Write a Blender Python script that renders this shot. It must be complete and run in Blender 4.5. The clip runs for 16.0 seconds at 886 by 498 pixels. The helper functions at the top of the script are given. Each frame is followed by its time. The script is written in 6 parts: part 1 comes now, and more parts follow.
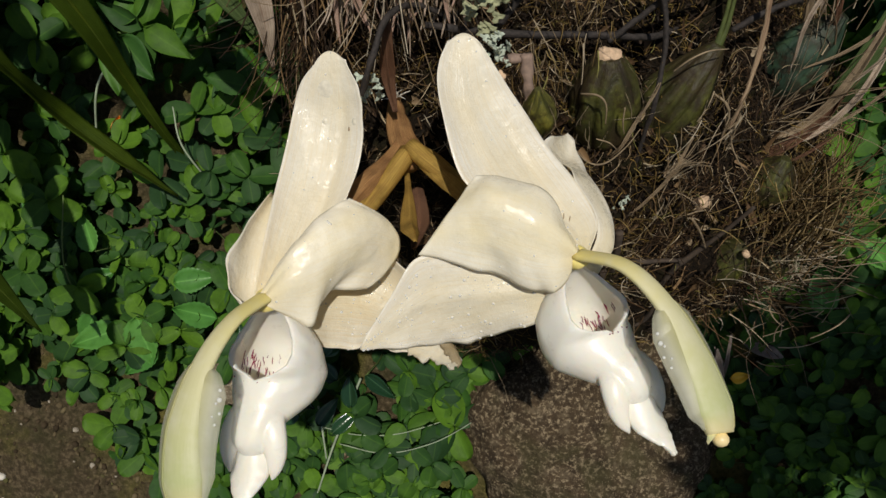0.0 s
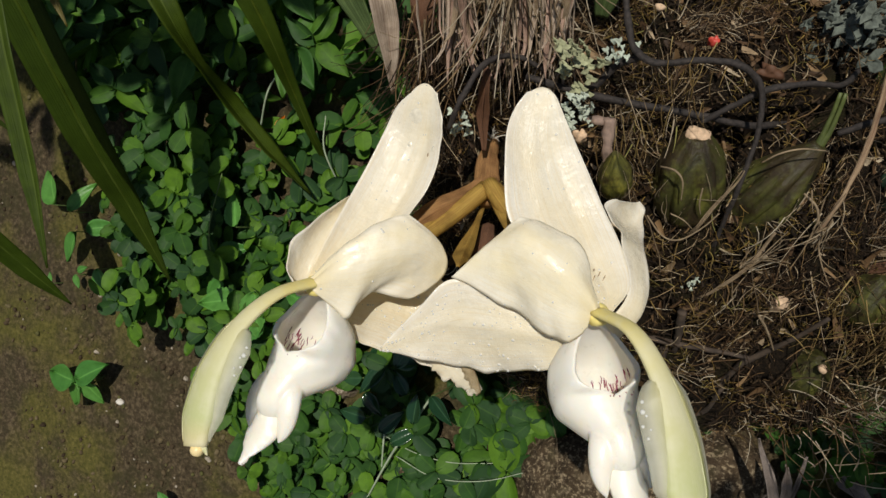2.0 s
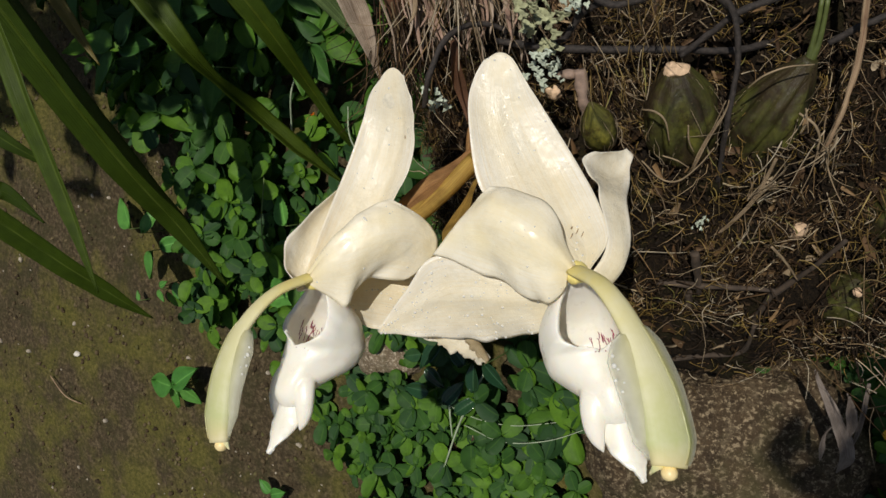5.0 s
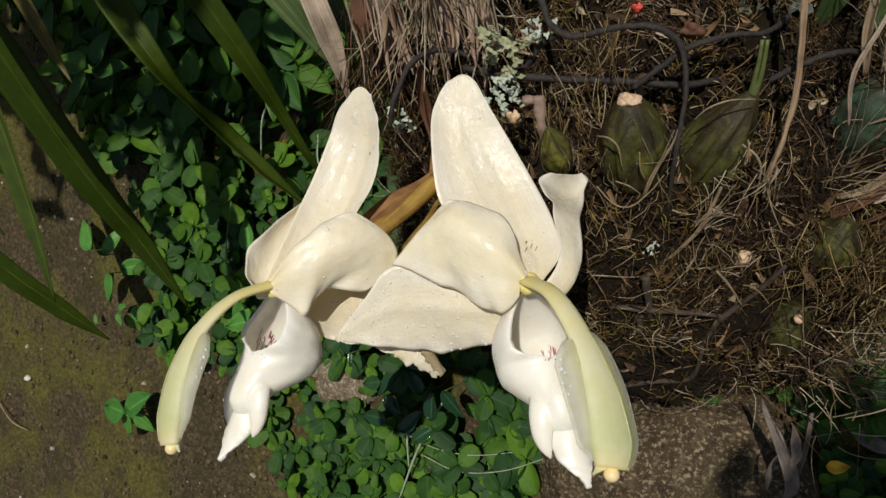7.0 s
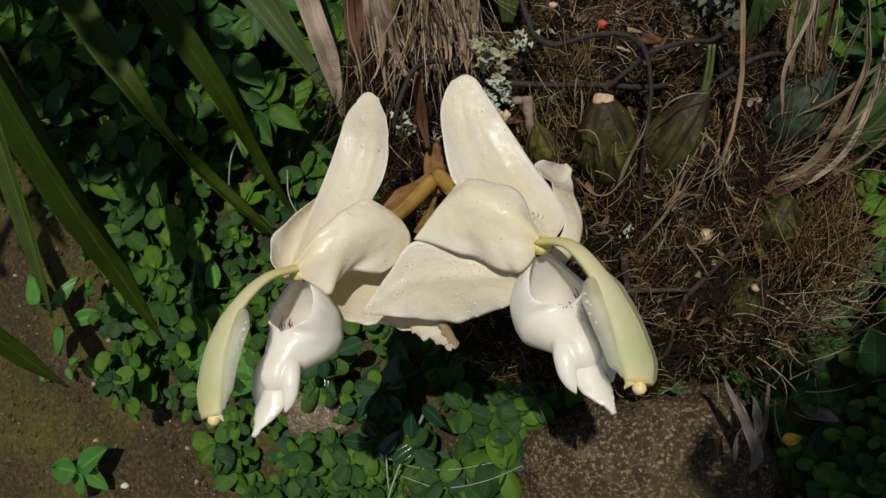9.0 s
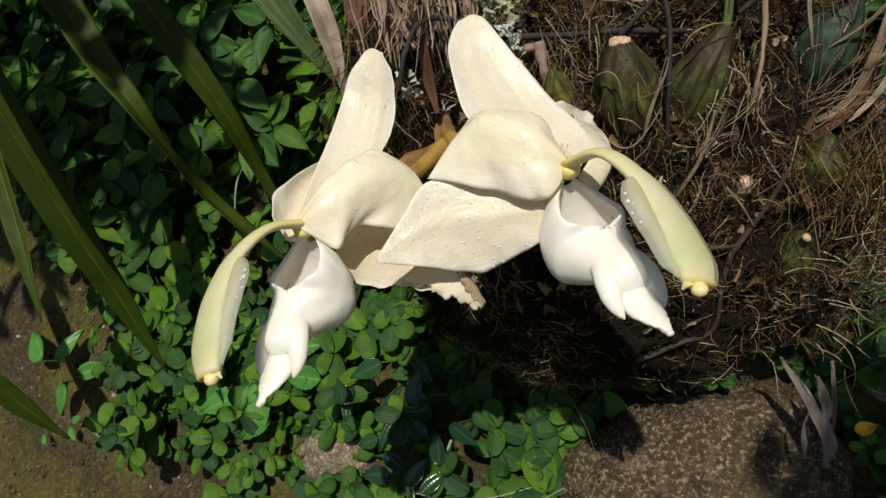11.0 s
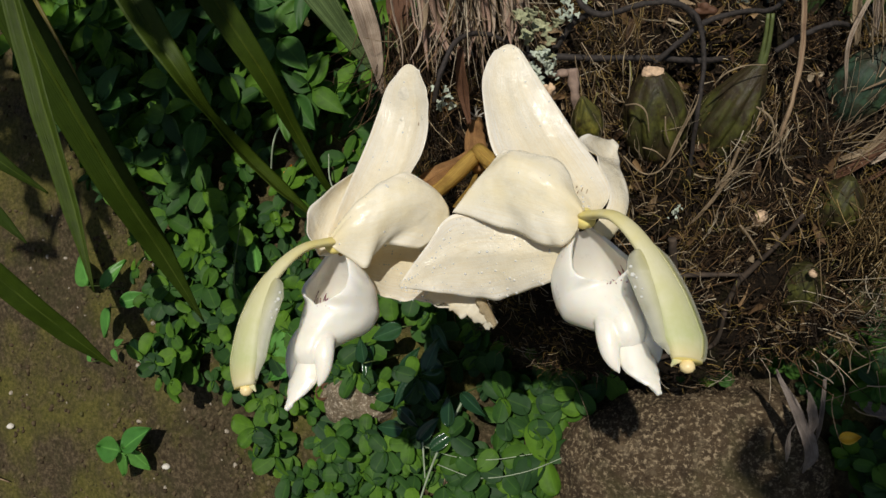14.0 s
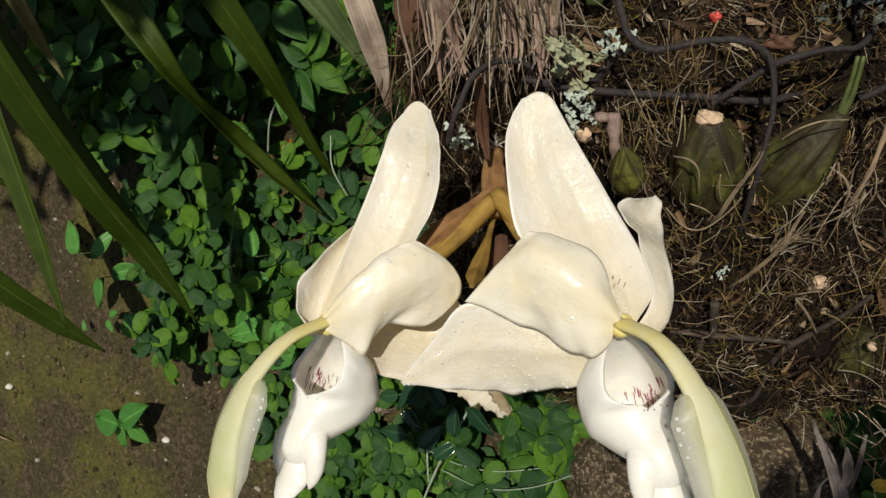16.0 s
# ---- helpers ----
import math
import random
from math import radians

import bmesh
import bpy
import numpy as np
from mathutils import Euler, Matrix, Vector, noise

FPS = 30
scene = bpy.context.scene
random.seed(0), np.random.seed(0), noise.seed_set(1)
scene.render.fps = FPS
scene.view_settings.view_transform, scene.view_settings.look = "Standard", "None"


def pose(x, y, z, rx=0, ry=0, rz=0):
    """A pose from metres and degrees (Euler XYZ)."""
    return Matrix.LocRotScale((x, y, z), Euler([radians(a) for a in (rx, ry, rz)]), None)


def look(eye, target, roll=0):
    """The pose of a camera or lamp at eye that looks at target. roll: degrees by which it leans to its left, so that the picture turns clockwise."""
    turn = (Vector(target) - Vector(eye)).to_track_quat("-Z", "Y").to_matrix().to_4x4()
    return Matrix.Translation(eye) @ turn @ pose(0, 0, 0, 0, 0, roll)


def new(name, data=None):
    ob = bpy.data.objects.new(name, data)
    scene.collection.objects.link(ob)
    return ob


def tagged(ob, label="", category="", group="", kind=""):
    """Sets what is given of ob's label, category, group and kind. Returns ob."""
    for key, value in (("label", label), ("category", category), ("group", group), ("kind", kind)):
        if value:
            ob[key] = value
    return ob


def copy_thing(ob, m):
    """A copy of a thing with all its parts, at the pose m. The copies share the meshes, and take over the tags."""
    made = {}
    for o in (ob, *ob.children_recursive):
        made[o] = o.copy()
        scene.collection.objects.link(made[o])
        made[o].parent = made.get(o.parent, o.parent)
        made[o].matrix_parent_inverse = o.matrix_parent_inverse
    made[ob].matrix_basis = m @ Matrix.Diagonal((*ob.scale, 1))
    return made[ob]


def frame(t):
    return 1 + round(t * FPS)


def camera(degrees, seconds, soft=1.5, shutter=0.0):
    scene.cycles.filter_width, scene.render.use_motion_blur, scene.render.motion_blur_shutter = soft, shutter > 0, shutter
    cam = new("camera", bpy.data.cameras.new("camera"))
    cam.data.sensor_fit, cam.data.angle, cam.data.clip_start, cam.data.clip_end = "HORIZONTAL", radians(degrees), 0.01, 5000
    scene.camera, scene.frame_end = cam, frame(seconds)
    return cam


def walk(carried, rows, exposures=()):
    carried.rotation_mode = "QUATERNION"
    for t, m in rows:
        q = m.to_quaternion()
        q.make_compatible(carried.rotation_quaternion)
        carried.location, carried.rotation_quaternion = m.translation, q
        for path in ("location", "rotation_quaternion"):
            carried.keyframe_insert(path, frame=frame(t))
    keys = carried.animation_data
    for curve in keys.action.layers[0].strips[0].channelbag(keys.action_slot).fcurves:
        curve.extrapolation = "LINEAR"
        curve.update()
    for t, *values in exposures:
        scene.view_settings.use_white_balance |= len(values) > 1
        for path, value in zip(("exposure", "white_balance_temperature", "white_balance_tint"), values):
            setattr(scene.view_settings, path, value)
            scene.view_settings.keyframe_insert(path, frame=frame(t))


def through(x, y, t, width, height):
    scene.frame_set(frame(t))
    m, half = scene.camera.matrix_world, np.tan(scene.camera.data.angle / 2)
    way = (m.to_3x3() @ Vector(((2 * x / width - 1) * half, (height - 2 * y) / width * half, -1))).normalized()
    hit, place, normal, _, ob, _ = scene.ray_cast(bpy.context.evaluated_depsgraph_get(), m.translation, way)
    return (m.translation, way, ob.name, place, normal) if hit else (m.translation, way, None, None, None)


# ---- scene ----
cam = camera(65.0, 16.0)
PATH = [
    (0, (0.006, -0.018, 0.517), (-0.021, 1.164, -1.097), -1.3),
    (0.5, (0.007, -0.018, 0.527), (-0.133, 1.13, -1.105), -2.5),
    (1, (0.012, -0.032, 0.527), (-0.205, 1.169, -1.057), 1.0),
    (1.5, (0.024, -0.022, 0.531), (-0.241, 1.193, -1.035), -0.9),
    (2, (0.054, -0.029, 0.525), (-0.44, 1.187, -0.985), -4.3),
    (2.5, (0.063, -0.04, 0.523), (-0.524, 1.141, -0.981), -7.1),
    (3, (0.068, -0.039, 0.52), (-0.558, 1.098, -1.002), -11.5),
    (3.5, (0.072, -0.029, 0.525), (-0.615, 1.052, -1.011), -17.7),
    (3.7, (0.078, -0.026, 0.527), (-0.628, 1.031, -1.017), -20.6),
    (5.8, (0.101, -0.013, 0.52), (-0.648, 1.053, -0.998), -22.4),
    (6, (0.102, -0.018, 0.517), (-0.628, 1.074, -0.992), -20.7),
    (6.5, (0.105, -0.022, 0.518), (-0.572, 1.127, -0.973), -17.9),
    (7, (0.106, -0.029, 0.522), (-0.567, 1.155, -0.942), -16.4),
    (7.5, (0.104, -0.04, 0.519), (-0.529, 1.197, -0.92), -14.2),
    (8, (0.103, -0.056, 0.521), (-0.474, 1.252, -0.879), -12.3),
    (8.5, (0.093, -0.076, 0.52), (-0.405, 1.291, -0.853), -10.8),
    (9, (0.076, -0.091, 0.52), (-0.377, 1.315, -0.828), -10.8),
    (9.2, (0.074, -0.098, 0.519), (-0.393, 1.317, -0.815), -11.8),
    (11.3, (0.064, -0.115, 0.45), (-0.423, 1.469, -0.67), -14.0),
    (11.5, (0.062, -0.122, 0.452), (-0.409, 1.469, -0.665), -13.1),
    (12, (0.053, -0.121, 0.447), (-0.366, 1.489, -0.663), -12.3),
    (12.5, (0.048, -0.118, 0.457), (-0.269, 1.495, -0.682), -10.8),
    (13, (0.048, -0.122, 0.49), (-0.252, 1.471, -0.682), -9.5),
    (13.5, (0.064, -0.12, 0.492), (-0.386, 1.38, -0.752), -11.6),
    (14, (0.076, -0.092, 0.505), (-0.497, 1.289, -0.823), -13.0),
    (14.5, (0.082, -0.054, 0.519), (-0.547, 1.185, -0.92), -15.0),
    (15, (0.08, -0.033, 0.528), (-0.571, 1.126, -0.966), -16.5),
    (15.5, (0.076, -0.021, 0.531), (-0.549, 1.166, -0.953), -14.6),
    (16, (0.058, -0.011, 0.524), (-0.522, 1.159, -0.99), -14.2),
]
walk(cam, [(t, look(eye, target, roll)) for t, eye, target, roll in PATH], exposures=[(0.0, -0.26), (1.5, -0.10), (3.0, -0.13), (6.0, -0.15), (7.5, -0.20), (8.5, -0.40), (9.2, -0.45), (11.5, 0.06), (12.5, 0.0), (13.2, -0.17), (14.5, -0.11), (16.0, -0.06)])

# ---- light ----
SUN_WAY = Vector((-0.085, 0.45, -0.88)).normalized()      # the way the sunlight travels
world = bpy.data.worlds.new("world")
scene.world = world
world.use_nodes = True
sky = world.node_tree.nodes.new("ShaderNodeTexSky")
sky.sky_type, sky.sun_disc = "NISHITA", False
sky.sun_elevation = math.asin(-SUN_WAY.z)
sky.sun_rotation = math.atan2(-SUN_WAY.x, -SUN_WAY.y)
background = world.node_tree.nodes["Background"]
background.inputs["Strength"].default_value = 0.050
world.node_tree.links.new(sky.outputs["Color"], background.inputs["Color"])
sun = new("sun", bpy.data.lights.new("sun", "SUN"))
sun.data.energy, sun.data.angle, sun.data.color = 3.78, radians(0.53), (1.0, 0.95, 0.86)
sun.matrix_world = look(Vector((0, 0, 2)) - SUN_WAY, (0, 0, 2))


# ---- materials ----
class Nodes:
    """A material's node tree, with short ways to add to it."""

    def __init__(self, name, rough=0.6, spec=0.5):
        self.mat = bpy.data.materials.new(name)
        self.mat.use_nodes = True
        self.tree = self.mat.node_tree
        self.shader = self.tree.nodes["Principled BSDF"]
        self.out = self.tree.nodes["Material Output"]
        self.shader.inputs["Roughness"].default_value = rough
        self.shader.inputs["Specular IOR Level"].default_value = spec
        self.coords = self.tree.nodes.new("ShaderNodeTexCoord")

    def link(self, a, b):
        self.tree.links.new(a, b)

    def noise(self, scale, detail=4.0, rough=0.6, stretch=(1, 1, 1), space="Object", distort=0.0):
        m = self.tree.nodes.new("ShaderNodeMapping")
        m.inputs["Scale"].default_value = stretch
        self.link(self.coords.outputs[space], m.inputs["Vector"])
        n = self.tree.nodes.new("ShaderNodeTexNoise")
        n.inputs["Scale"].default_value, n.inputs["Detail"].default_value = scale, detail
        n.inputs["Roughness"].default_value, n.inputs["Distortion"].default_value = rough, distort
        self.link(m.outputs["Vector"], n.inputs["Vector"])
        return n.outputs["Fac"]

    def ramp(self, fac, *stops):
        r = self.tree.nodes.new("ShaderNodeValToRGB")
        while len(r.color_ramp.elements) < len(stops):
            r.color_ramp.elements.new(1.0)
        for e, (at, colour) in zip(r.color_ramp.elements, stops):
            e.position = at
            e.color = (*colour, 1) if len(colour) == 3 else colour
        self.link(fac, r.inputs["Fac"])
        return r.outputs["Color"]

    def mix(self, fac, a, b, kind="MIX"):
        m = self.tree.nodes.new("ShaderNodeMix")
        m.data_type, m.blend_type = "RGBA", kind
        for value, port in ((fac, m.inputs["Factor"]), (a, m.inputs["A"]), (b, m.inputs["B"])):
            if isinstance(value, bpy.types.NodeSocket):
                self.link(value, port)
            elif isinstance(value, (int, float)):
                port.default_value = value
            else:
                port.default_value = (*value, 1)
        return m.outputs["Result"]

    def math(self, kind, a, b=0.5):
        m = self.tree.nodes.new("ShaderNodeMath")
        m.operation = kind
        for value, port in ((a, m.inputs[0]), (b, m.inputs[1])):
            if isinstance(value, bpy.types.NodeSocket):
                self.link(value, port)
            else:
                port.default_value = value
        return m.outputs[0]

    def object_random(self):
        return self.tree.nodes.new("ShaderNodeObjectInfo").outputs["Random"]

    def island_random(self):
        return self.tree.nodes.new("ShaderNodeNewGeometry").outputs["Random Per Island"]

    def axis(self, name, space="Object"):
        s = self.tree.nodes.new("ShaderNodeSeparateXYZ")
        self.link(self.coords.outputs[space], s.inputs[0])
        return s.outputs[name]

    def colour(self, socket):
        self.link(socket, self.shader.inputs["Base Color"])

    def rough(self, socket):
        self.link(socket, self.shader.inputs["Roughness"])

    def bump(self, fac, strength=0.3, distance=0.001):
        b = self.tree.nodes.new("ShaderNodeBump")
        b.inputs["Strength"].default_value, b.inputs["Distance"].default_value = strength, distance
        self.link(fac, b.inputs["Height"])
        if self.shader.inputs["Normal"].is_linked:
            self.link(self.shader.inputs["Normal"].links[0].from_socket, b.inputs["Normal"])
        self.link(b.outputs["Normal"], self.shader.inputs["Normal"])

    def through_light(self, amount, colour):
        """Thin living tissue: part of the light passes through to the far side."""
        t = self.tree.nodes.new("ShaderNodeBsdfTranslucent")
        if isinstance(colour, bpy.types.NodeSocket):
            self.link(colour, t.inputs["Color"])
        else:
            t.inputs["Color"].default_value = (*colour, 1)
        m = self.tree.nodes.new("ShaderNodeMixShader")
        m.inputs[0].default_value = amount
        self.link(self.shader.outputs[0], m.inputs[1])
        self.link(t.outputs[0], m.inputs[2])
        self.link(m.outputs[0], self.out.inputs["Surface"])


def petal_material(name, pale, warm, through=0.22, veins=1.0):
    k = Nodes(name, 0.40, 0.48)
    vein = k.noise(26, 3, 0.6, (0.12, 3.2, 1), "UV", 0.4)
    ribs = k.noise(30, 2, 0.5, (4.0, 0.35, 1), "UV", 0.3)
    blotch = k.noise(75, 4, 0.55)
    base = k.mix(k.ramp(blotch, (0.35, (0, 0, 0)), (0.68, (1, 1, 1))), pale, warm)
    rim = k.math("ABSOLUTE", k.math("SUBTRACT", k.axis("Y", "UV"), 0.5), 0)
    base = k.mix(k.ramp(rim, (0.22, (0, 0, 0)), (0.46, (0.8, 0.8, 0.8))), base, tuple(min(1, c * s) for c, s in zip(pale, (1.03, 1.05, 1.14))))
    base = k.mix(k.ramp(vein, (0.46, (0, 0, 0)), (0.60, (0.52 * veins,) * 3)), base, tuple(c * s for c, s in zip(warm, (0.96, 0.90, 0.78))))
    base = k.mix(k.ramp(k.axis("X", "UV"), (0.02, (0.50, 0.50, 0.50)), (0.18, (0.12, 0.12, 0.12)), (0.45, (0, 0, 0))), base, (0.88, 0.76, 0.42))
    base = k.mix(k.ramp(ribs, (0.46, (0, 0, 0)), (0.66, (0.22 * veins,) * 3)), base, tuple(c * s for c, s in zip(warm, (0.98, 0.95, 0.88))))
    base = k.mix(k.ramp(k.noise(22, 4, 0.6), (0.46, (0, 0, 0)), (0.66, (0.30, 0.30, 0.30))), base, tuple(c * s for c, s in zip(warm, (0.90, 0.90, 0.92))))
    speck = k.noise(900, 2, 0.5)
    base = k.mix(k.ramp(speck, (0.70, (0, 0, 0)), (0.78, (0.35, 0.35, 0.35))), base, (0.62, 0.52, 0.36))
    k.colour(base)
    k.rough(k.ramp(k.noise(160, 5, 0.75), (0.42, (0.10, 0.10, 0.10)), (0.58, (0.48, 0.48, 0.48))))
    if veins:
        k.bump(vein, 0.26 * veins, 0.0006)
        k.bump(ribs, 0.14 * veins, 0.0005)
    k.bump(k.noise(420, 4, 0.6), 0.10 + 0.36 * veins, 0.0006)
    k.bump(k.noise(110, 4, 0.55), 0.30, 0.0014)
    k.through_light(through, k.mix(1.0, base, (1.0, 0.86, 0.50), "MULTIPLY"))
    return k.mat


def leaf_material(name, dark, mid, bright, vary="object", through=0.25, rough=0.45, rib=0.55, spec=0.4, pleats=0.0):
    k = Nodes(name, rough, spec)
    rnd = k.object_random() if vary == "object" else k.island_random()
    base = k.ramp(rnd, (0.0, dark), (0.5, mid), (1.0, bright))
    patch = k.noise(120, 3, 0.6)
    base = k.mix(k.ramp(patch, (0.4, (0, 0, 0)), (0.75, (0.5, 0.5, 0.5))), base, tuple(c * 0.6 for c in dark))
    if rib:
        across = k.math("ABSOLUTE", k.math("SUBTRACT", k.axis("Y", "UV"), 0.5), 0)
        midrib = k.ramp(across, (0.0, (rib, rib, rib)), (0.05, (0, 0, 0)))
        base = k.mix(midrib, base, tuple(min(1, c * 1.5 + 0.02) for c in bright))
        side = k.tree.nodes.new("ShaderNodeTexWave")
        side.inputs["Scale"].default_value, side.inputs["Distortion"].default_value = 3.0, 1.0
        m = k.tree.nodes.new("ShaderNodeMapping")
        k.link(k.coords.outputs["UV"], m.inputs["Vector"])
        k.link(m.outputs["Vector"], side.inputs["Vector"])
        k.bump(side.outputs["Fac"], 0.07, 0.0004)
    if pleats:
        fine = k.noise(9, 2, 0.5, (0.08, 3.0, 1), "UV")
        base = k.mix(k.ramp(fine, (0.42, (0, 0, 0)), (0.60, (pleats, pleats, pleats))), base, tuple(c * 0.35 for c in dark))
        k.bump(fine, 0.6, 0.0012)
    k.colour(base)
    k.bump(k.noise(300, 3), 0.2 if rough > 0.3 else 0.04, 0.0005)
    k.through_light(through, k.mix(1.0, base, (1.0, 1.25, 0.5), "MULTIPLY"))
    return k.mat


def fibre_material(name, *stops, rough=0.75):
    k = Nodes(name, rough, 0.25)
    c = k.ramp(k.island_random(), *stops)
    c = k.mix(k.ramp(k.noise(260, 3), (0.35, (0, 0, 0)), (0.7, (0.5, 0.5, 0.5))), c, (0.03, 0.019, 0.010))
    k.colour(c)
    return k.mat


def dry_material(name, light, dark, grain=(3, 60, 1), through=0.12):
    k = Nodes(name, 0.62, 0.3)
    g = k.noise(9, 4, 0.65, grain, "UV", 0.2)
    c = k.ramp(g, (0.32, dark), (0.64, light))
    c = k.mix(k.ramp(k.noise(90, 4), (0.45, (0, 0, 0)), (0.75, (0.7, 0.7, 0.7))), c, tuple(v * 0.45 for v in dark))
    k.colour(c)
    k.bump(g, 0.5, 0.0008)
    k.through_light(through, c)
    return k.mat


def ground_material():
    k = Nodes("soil", 0.92, 0.2)
    fine = k.noise(240, 5, 0.7)
    mid = k.noise(38, 5, 0.65)
    c = k.ramp(fine, (0.28, (0.018, 0.013, 0.006)), (0.50, (0.062, 0.045, 0.024)), (0.74, (0.17, 0.128, 0.075)))
    c = k.mix(k.ramp(mid, (0.42, (0, 0, 0)), (0.66, (0.75, 0.75, 0.75))), c, (0.036, 0.034, 0.012))
    moss = k.ramp(k.noise(11, 4, 0.6), (0.46, (0, 0, 0)), (0.60, (0.8, 0.8, 0.8)))
    c = k.mix(moss, c, k.ramp(fine, (0.3, (0.045, 0.048, 0.008)), (0.7, (0.15, 0.13, 0.03))))
    k.colour(c)
    k.bump(mid, 0.8, 0.006)
    k.bump(k.noise(95, 5, 0.7), 0.8, 0.003)
    k.bump(fine, 1.0, 0.002)
    return k.mat


def shade_dark_peat_material():
    k = Nodes("shade_dark_peat", 0.95, 0.15)
    fine = k.noise(520, 5, 0.75)
    c = k.ramp(fine, (0.30, (0.004, 0.003, 0.002)), (0.58, (0.020, 0.013, 0.007)), (0.78, (0.055, 0.034, 0.016)))
    c = k.mix(k.ramp(k.noise(42, 4, 0.6), (0.50, (0, 0, 0)), (0.66, (0.55, 0.55, 0.55))), c, (0.030, 0.028, 0.008))
    k.colour(c)
    k.bump(k.noise(160, 5, 0.7), 1.0, 0.004)
    k.bump(fine, 1.0, 0.002)
    return k.mat


def rock_material(name, a, b, c_light):
    k = Nodes(name, 0.85, 0.25)
    fine = k.noise(330, 5, 0.75)
    mid = k.noise(60, 5, 0.65)
    c = k.ramp(mid, (0.3, a), (0.7, b))
    c = k.mix(k.ramp(fine, (0.52, (0, 0, 0)), (0.62, (0.9, 0.9, 0.9))), c, c_light)
    c = k.mix(k.ramp(fine, (0.30, (0.8, 0.8, 0.8)), (0.42, (0, 0, 0))), c, tuple(v * 0.3 for v in a))
    c = k.mix(k.ramp(k.noise(130, 5, 0.7), (0.52, (0, 0, 0)), (0.64, (0.45, 0.45, 0.45))), c, tuple(v * 0.55 for v in c_light))
    c = k.mix(k.ramp(k.noise(24, 3), (0.52, (0, 0, 0)), (0.66, (0.55, 0.55, 0.55))), c, (0.06, 0.055, 0.02))
    k.colour(c)
    k.bump(mid, 0.8, 0.006)
    k.bump(k.noise(150, 5, 0.7), 0.9, 0.003)
    k.bump(fine, 0.9, 0.0015)
    return k.mat


def bulb_material(name, dark, light):
    k = Nodes(name, 0.55, 0.28)
    g = k.noise(4, 4, 0.6, (0.7, 2.2, 1), "UV", 0.8)
    c = k.ramp(g, (0.34, dark), (0.56, light), (0.74, tuple(v * s for v, s in zip(light, (2.1, 2.0, 1.5)))))
    c = k.mix(k.ramp(k.noise(48, 4, 0.6), (0.48, (0, 0, 0)), (0.60, (0.75, 0.75, 0.75))), c, (0.040, 0.026, 0.013))
    c = k.mix(k.ramp(k.noise(110, 5, 0.72), (0.47, (0, 0, 0)), (0.62, (0.85, 0.85, 0.85))), c, (0.026, 0.017, 0.009))
    c = k.mix(k.ramp(k.noise(480, 3), (0.66, (0, 0, 0)), (0.76, (0.6, 0.6, 0.6))), c, (0.16, 0.13, 0.07))
    k.colour(c)
    k.rough(k.ramp(k.noise(200, 3), (0.3, (0.36, 0.36, 0.36)), (0.7, (0.72, 0.72, 0.72))))
    k.bump(g, 0.7, 0.002)
    k.bump(k.noise(260, 5, 0.7), 0.5, 0.0012)
    return k.mat


def plain(name, colour, rough=0.5, vary=0.25, scale=150, bump=0.2, metal=0.0):
    k = Nodes(name, rough)
    k.shader.inputs["Metallic"].default_value = metal
    n = k.noise(scale, 4)
    k.colour(k.ramp(n, (0.3, tuple(c * (1 - vary) for c in colour)), (0.7, tuple(min(1, c * (1 + vary)) for c in colour))))
    k.bump(n, bump, 0.0006)
    return k.mat


def lip_material():
    k = Nodes("lip_flesh", 0.32, 0.5)
    c = k.ramp(k.noise(70, 4, 0.55), (0.35, (0.935, 0.90, 0.815)), (0.68, (0.915, 0.86, 0.745)))
    c = k.mix(k.ramp(k.noise(34, 3), (0.54, (0, 0, 0)), (0.72, (0.35, 0.35, 0.35))), c, (0.84, 0.73, 0.70))
    c = k.mix(k.ramp(k.noise(950, 2), (0.73, (0, 0, 0)), (0.80, (0.5, 0.5, 0.5))), c, (0.52, 0.36, 0.26))
    k.colour(c)
    k.rough(k.ramp(k.noise(120, 3), (0.3, (0.22, 0.22, 0.22)), (0.7, (0.48, 0.48, 0.48))))
    k.bump(k.noise(150, 3), 0.12, 0.0008)
    k.bump(k.noise(600, 3), 0.10, 0.0003)
    k.shader.inputs["Subsurface Weight"].default_value = 0.35
    k.shader.inputs["Subsurface Radius"].default_value = (1.0, 0.8, 0.6)
    k.shader.inputs["Subsurface Scale"].default_value = 0.003
    k.through_light(0.10, k.mix(1.0, c, (1.0, 0.94, 0.80), "MULTIPLY"))
    return k.mat


def column_material():
    k = Nodes("column_flesh", 0.55, 0.4)
    along = k.axis("X", "UV")
    c = k.ramp(along, (0.0, (0.86, 0.72, 0.24)), (0.16, (0.78, 0.68, 0.28)), (0.42, (0.68, 0.64, 0.36)), (0.8, (0.55, 0.58, 0.28)), (1.0, (0.72, 0.63, 0.34)))
    c = k.mix(k.ramp(k.noise(90, 3), (0.4, (0, 0, 0)), (0.7, (0.5, 0.5, 0.5))), c, (0.76, 0.73, 0.56))
    speck = k.noise(700, 2)
    c = k.mix(k.ramp(speck, (0.72, (0, 0, 0)), (0.8, (0.5, 0.5, 0.5))), c, (0.45, 0.36, 0.18))
    k.colour(c)
    k.bump(k.noise(24, 3, 0.6, (0.2, 2.5, 1), "UV"), 0.2, 0.0006)
    k.bump(k.noise(380, 3), 0.1, 0.0003)
    k.through_light(0.12, c)
    return k.mat


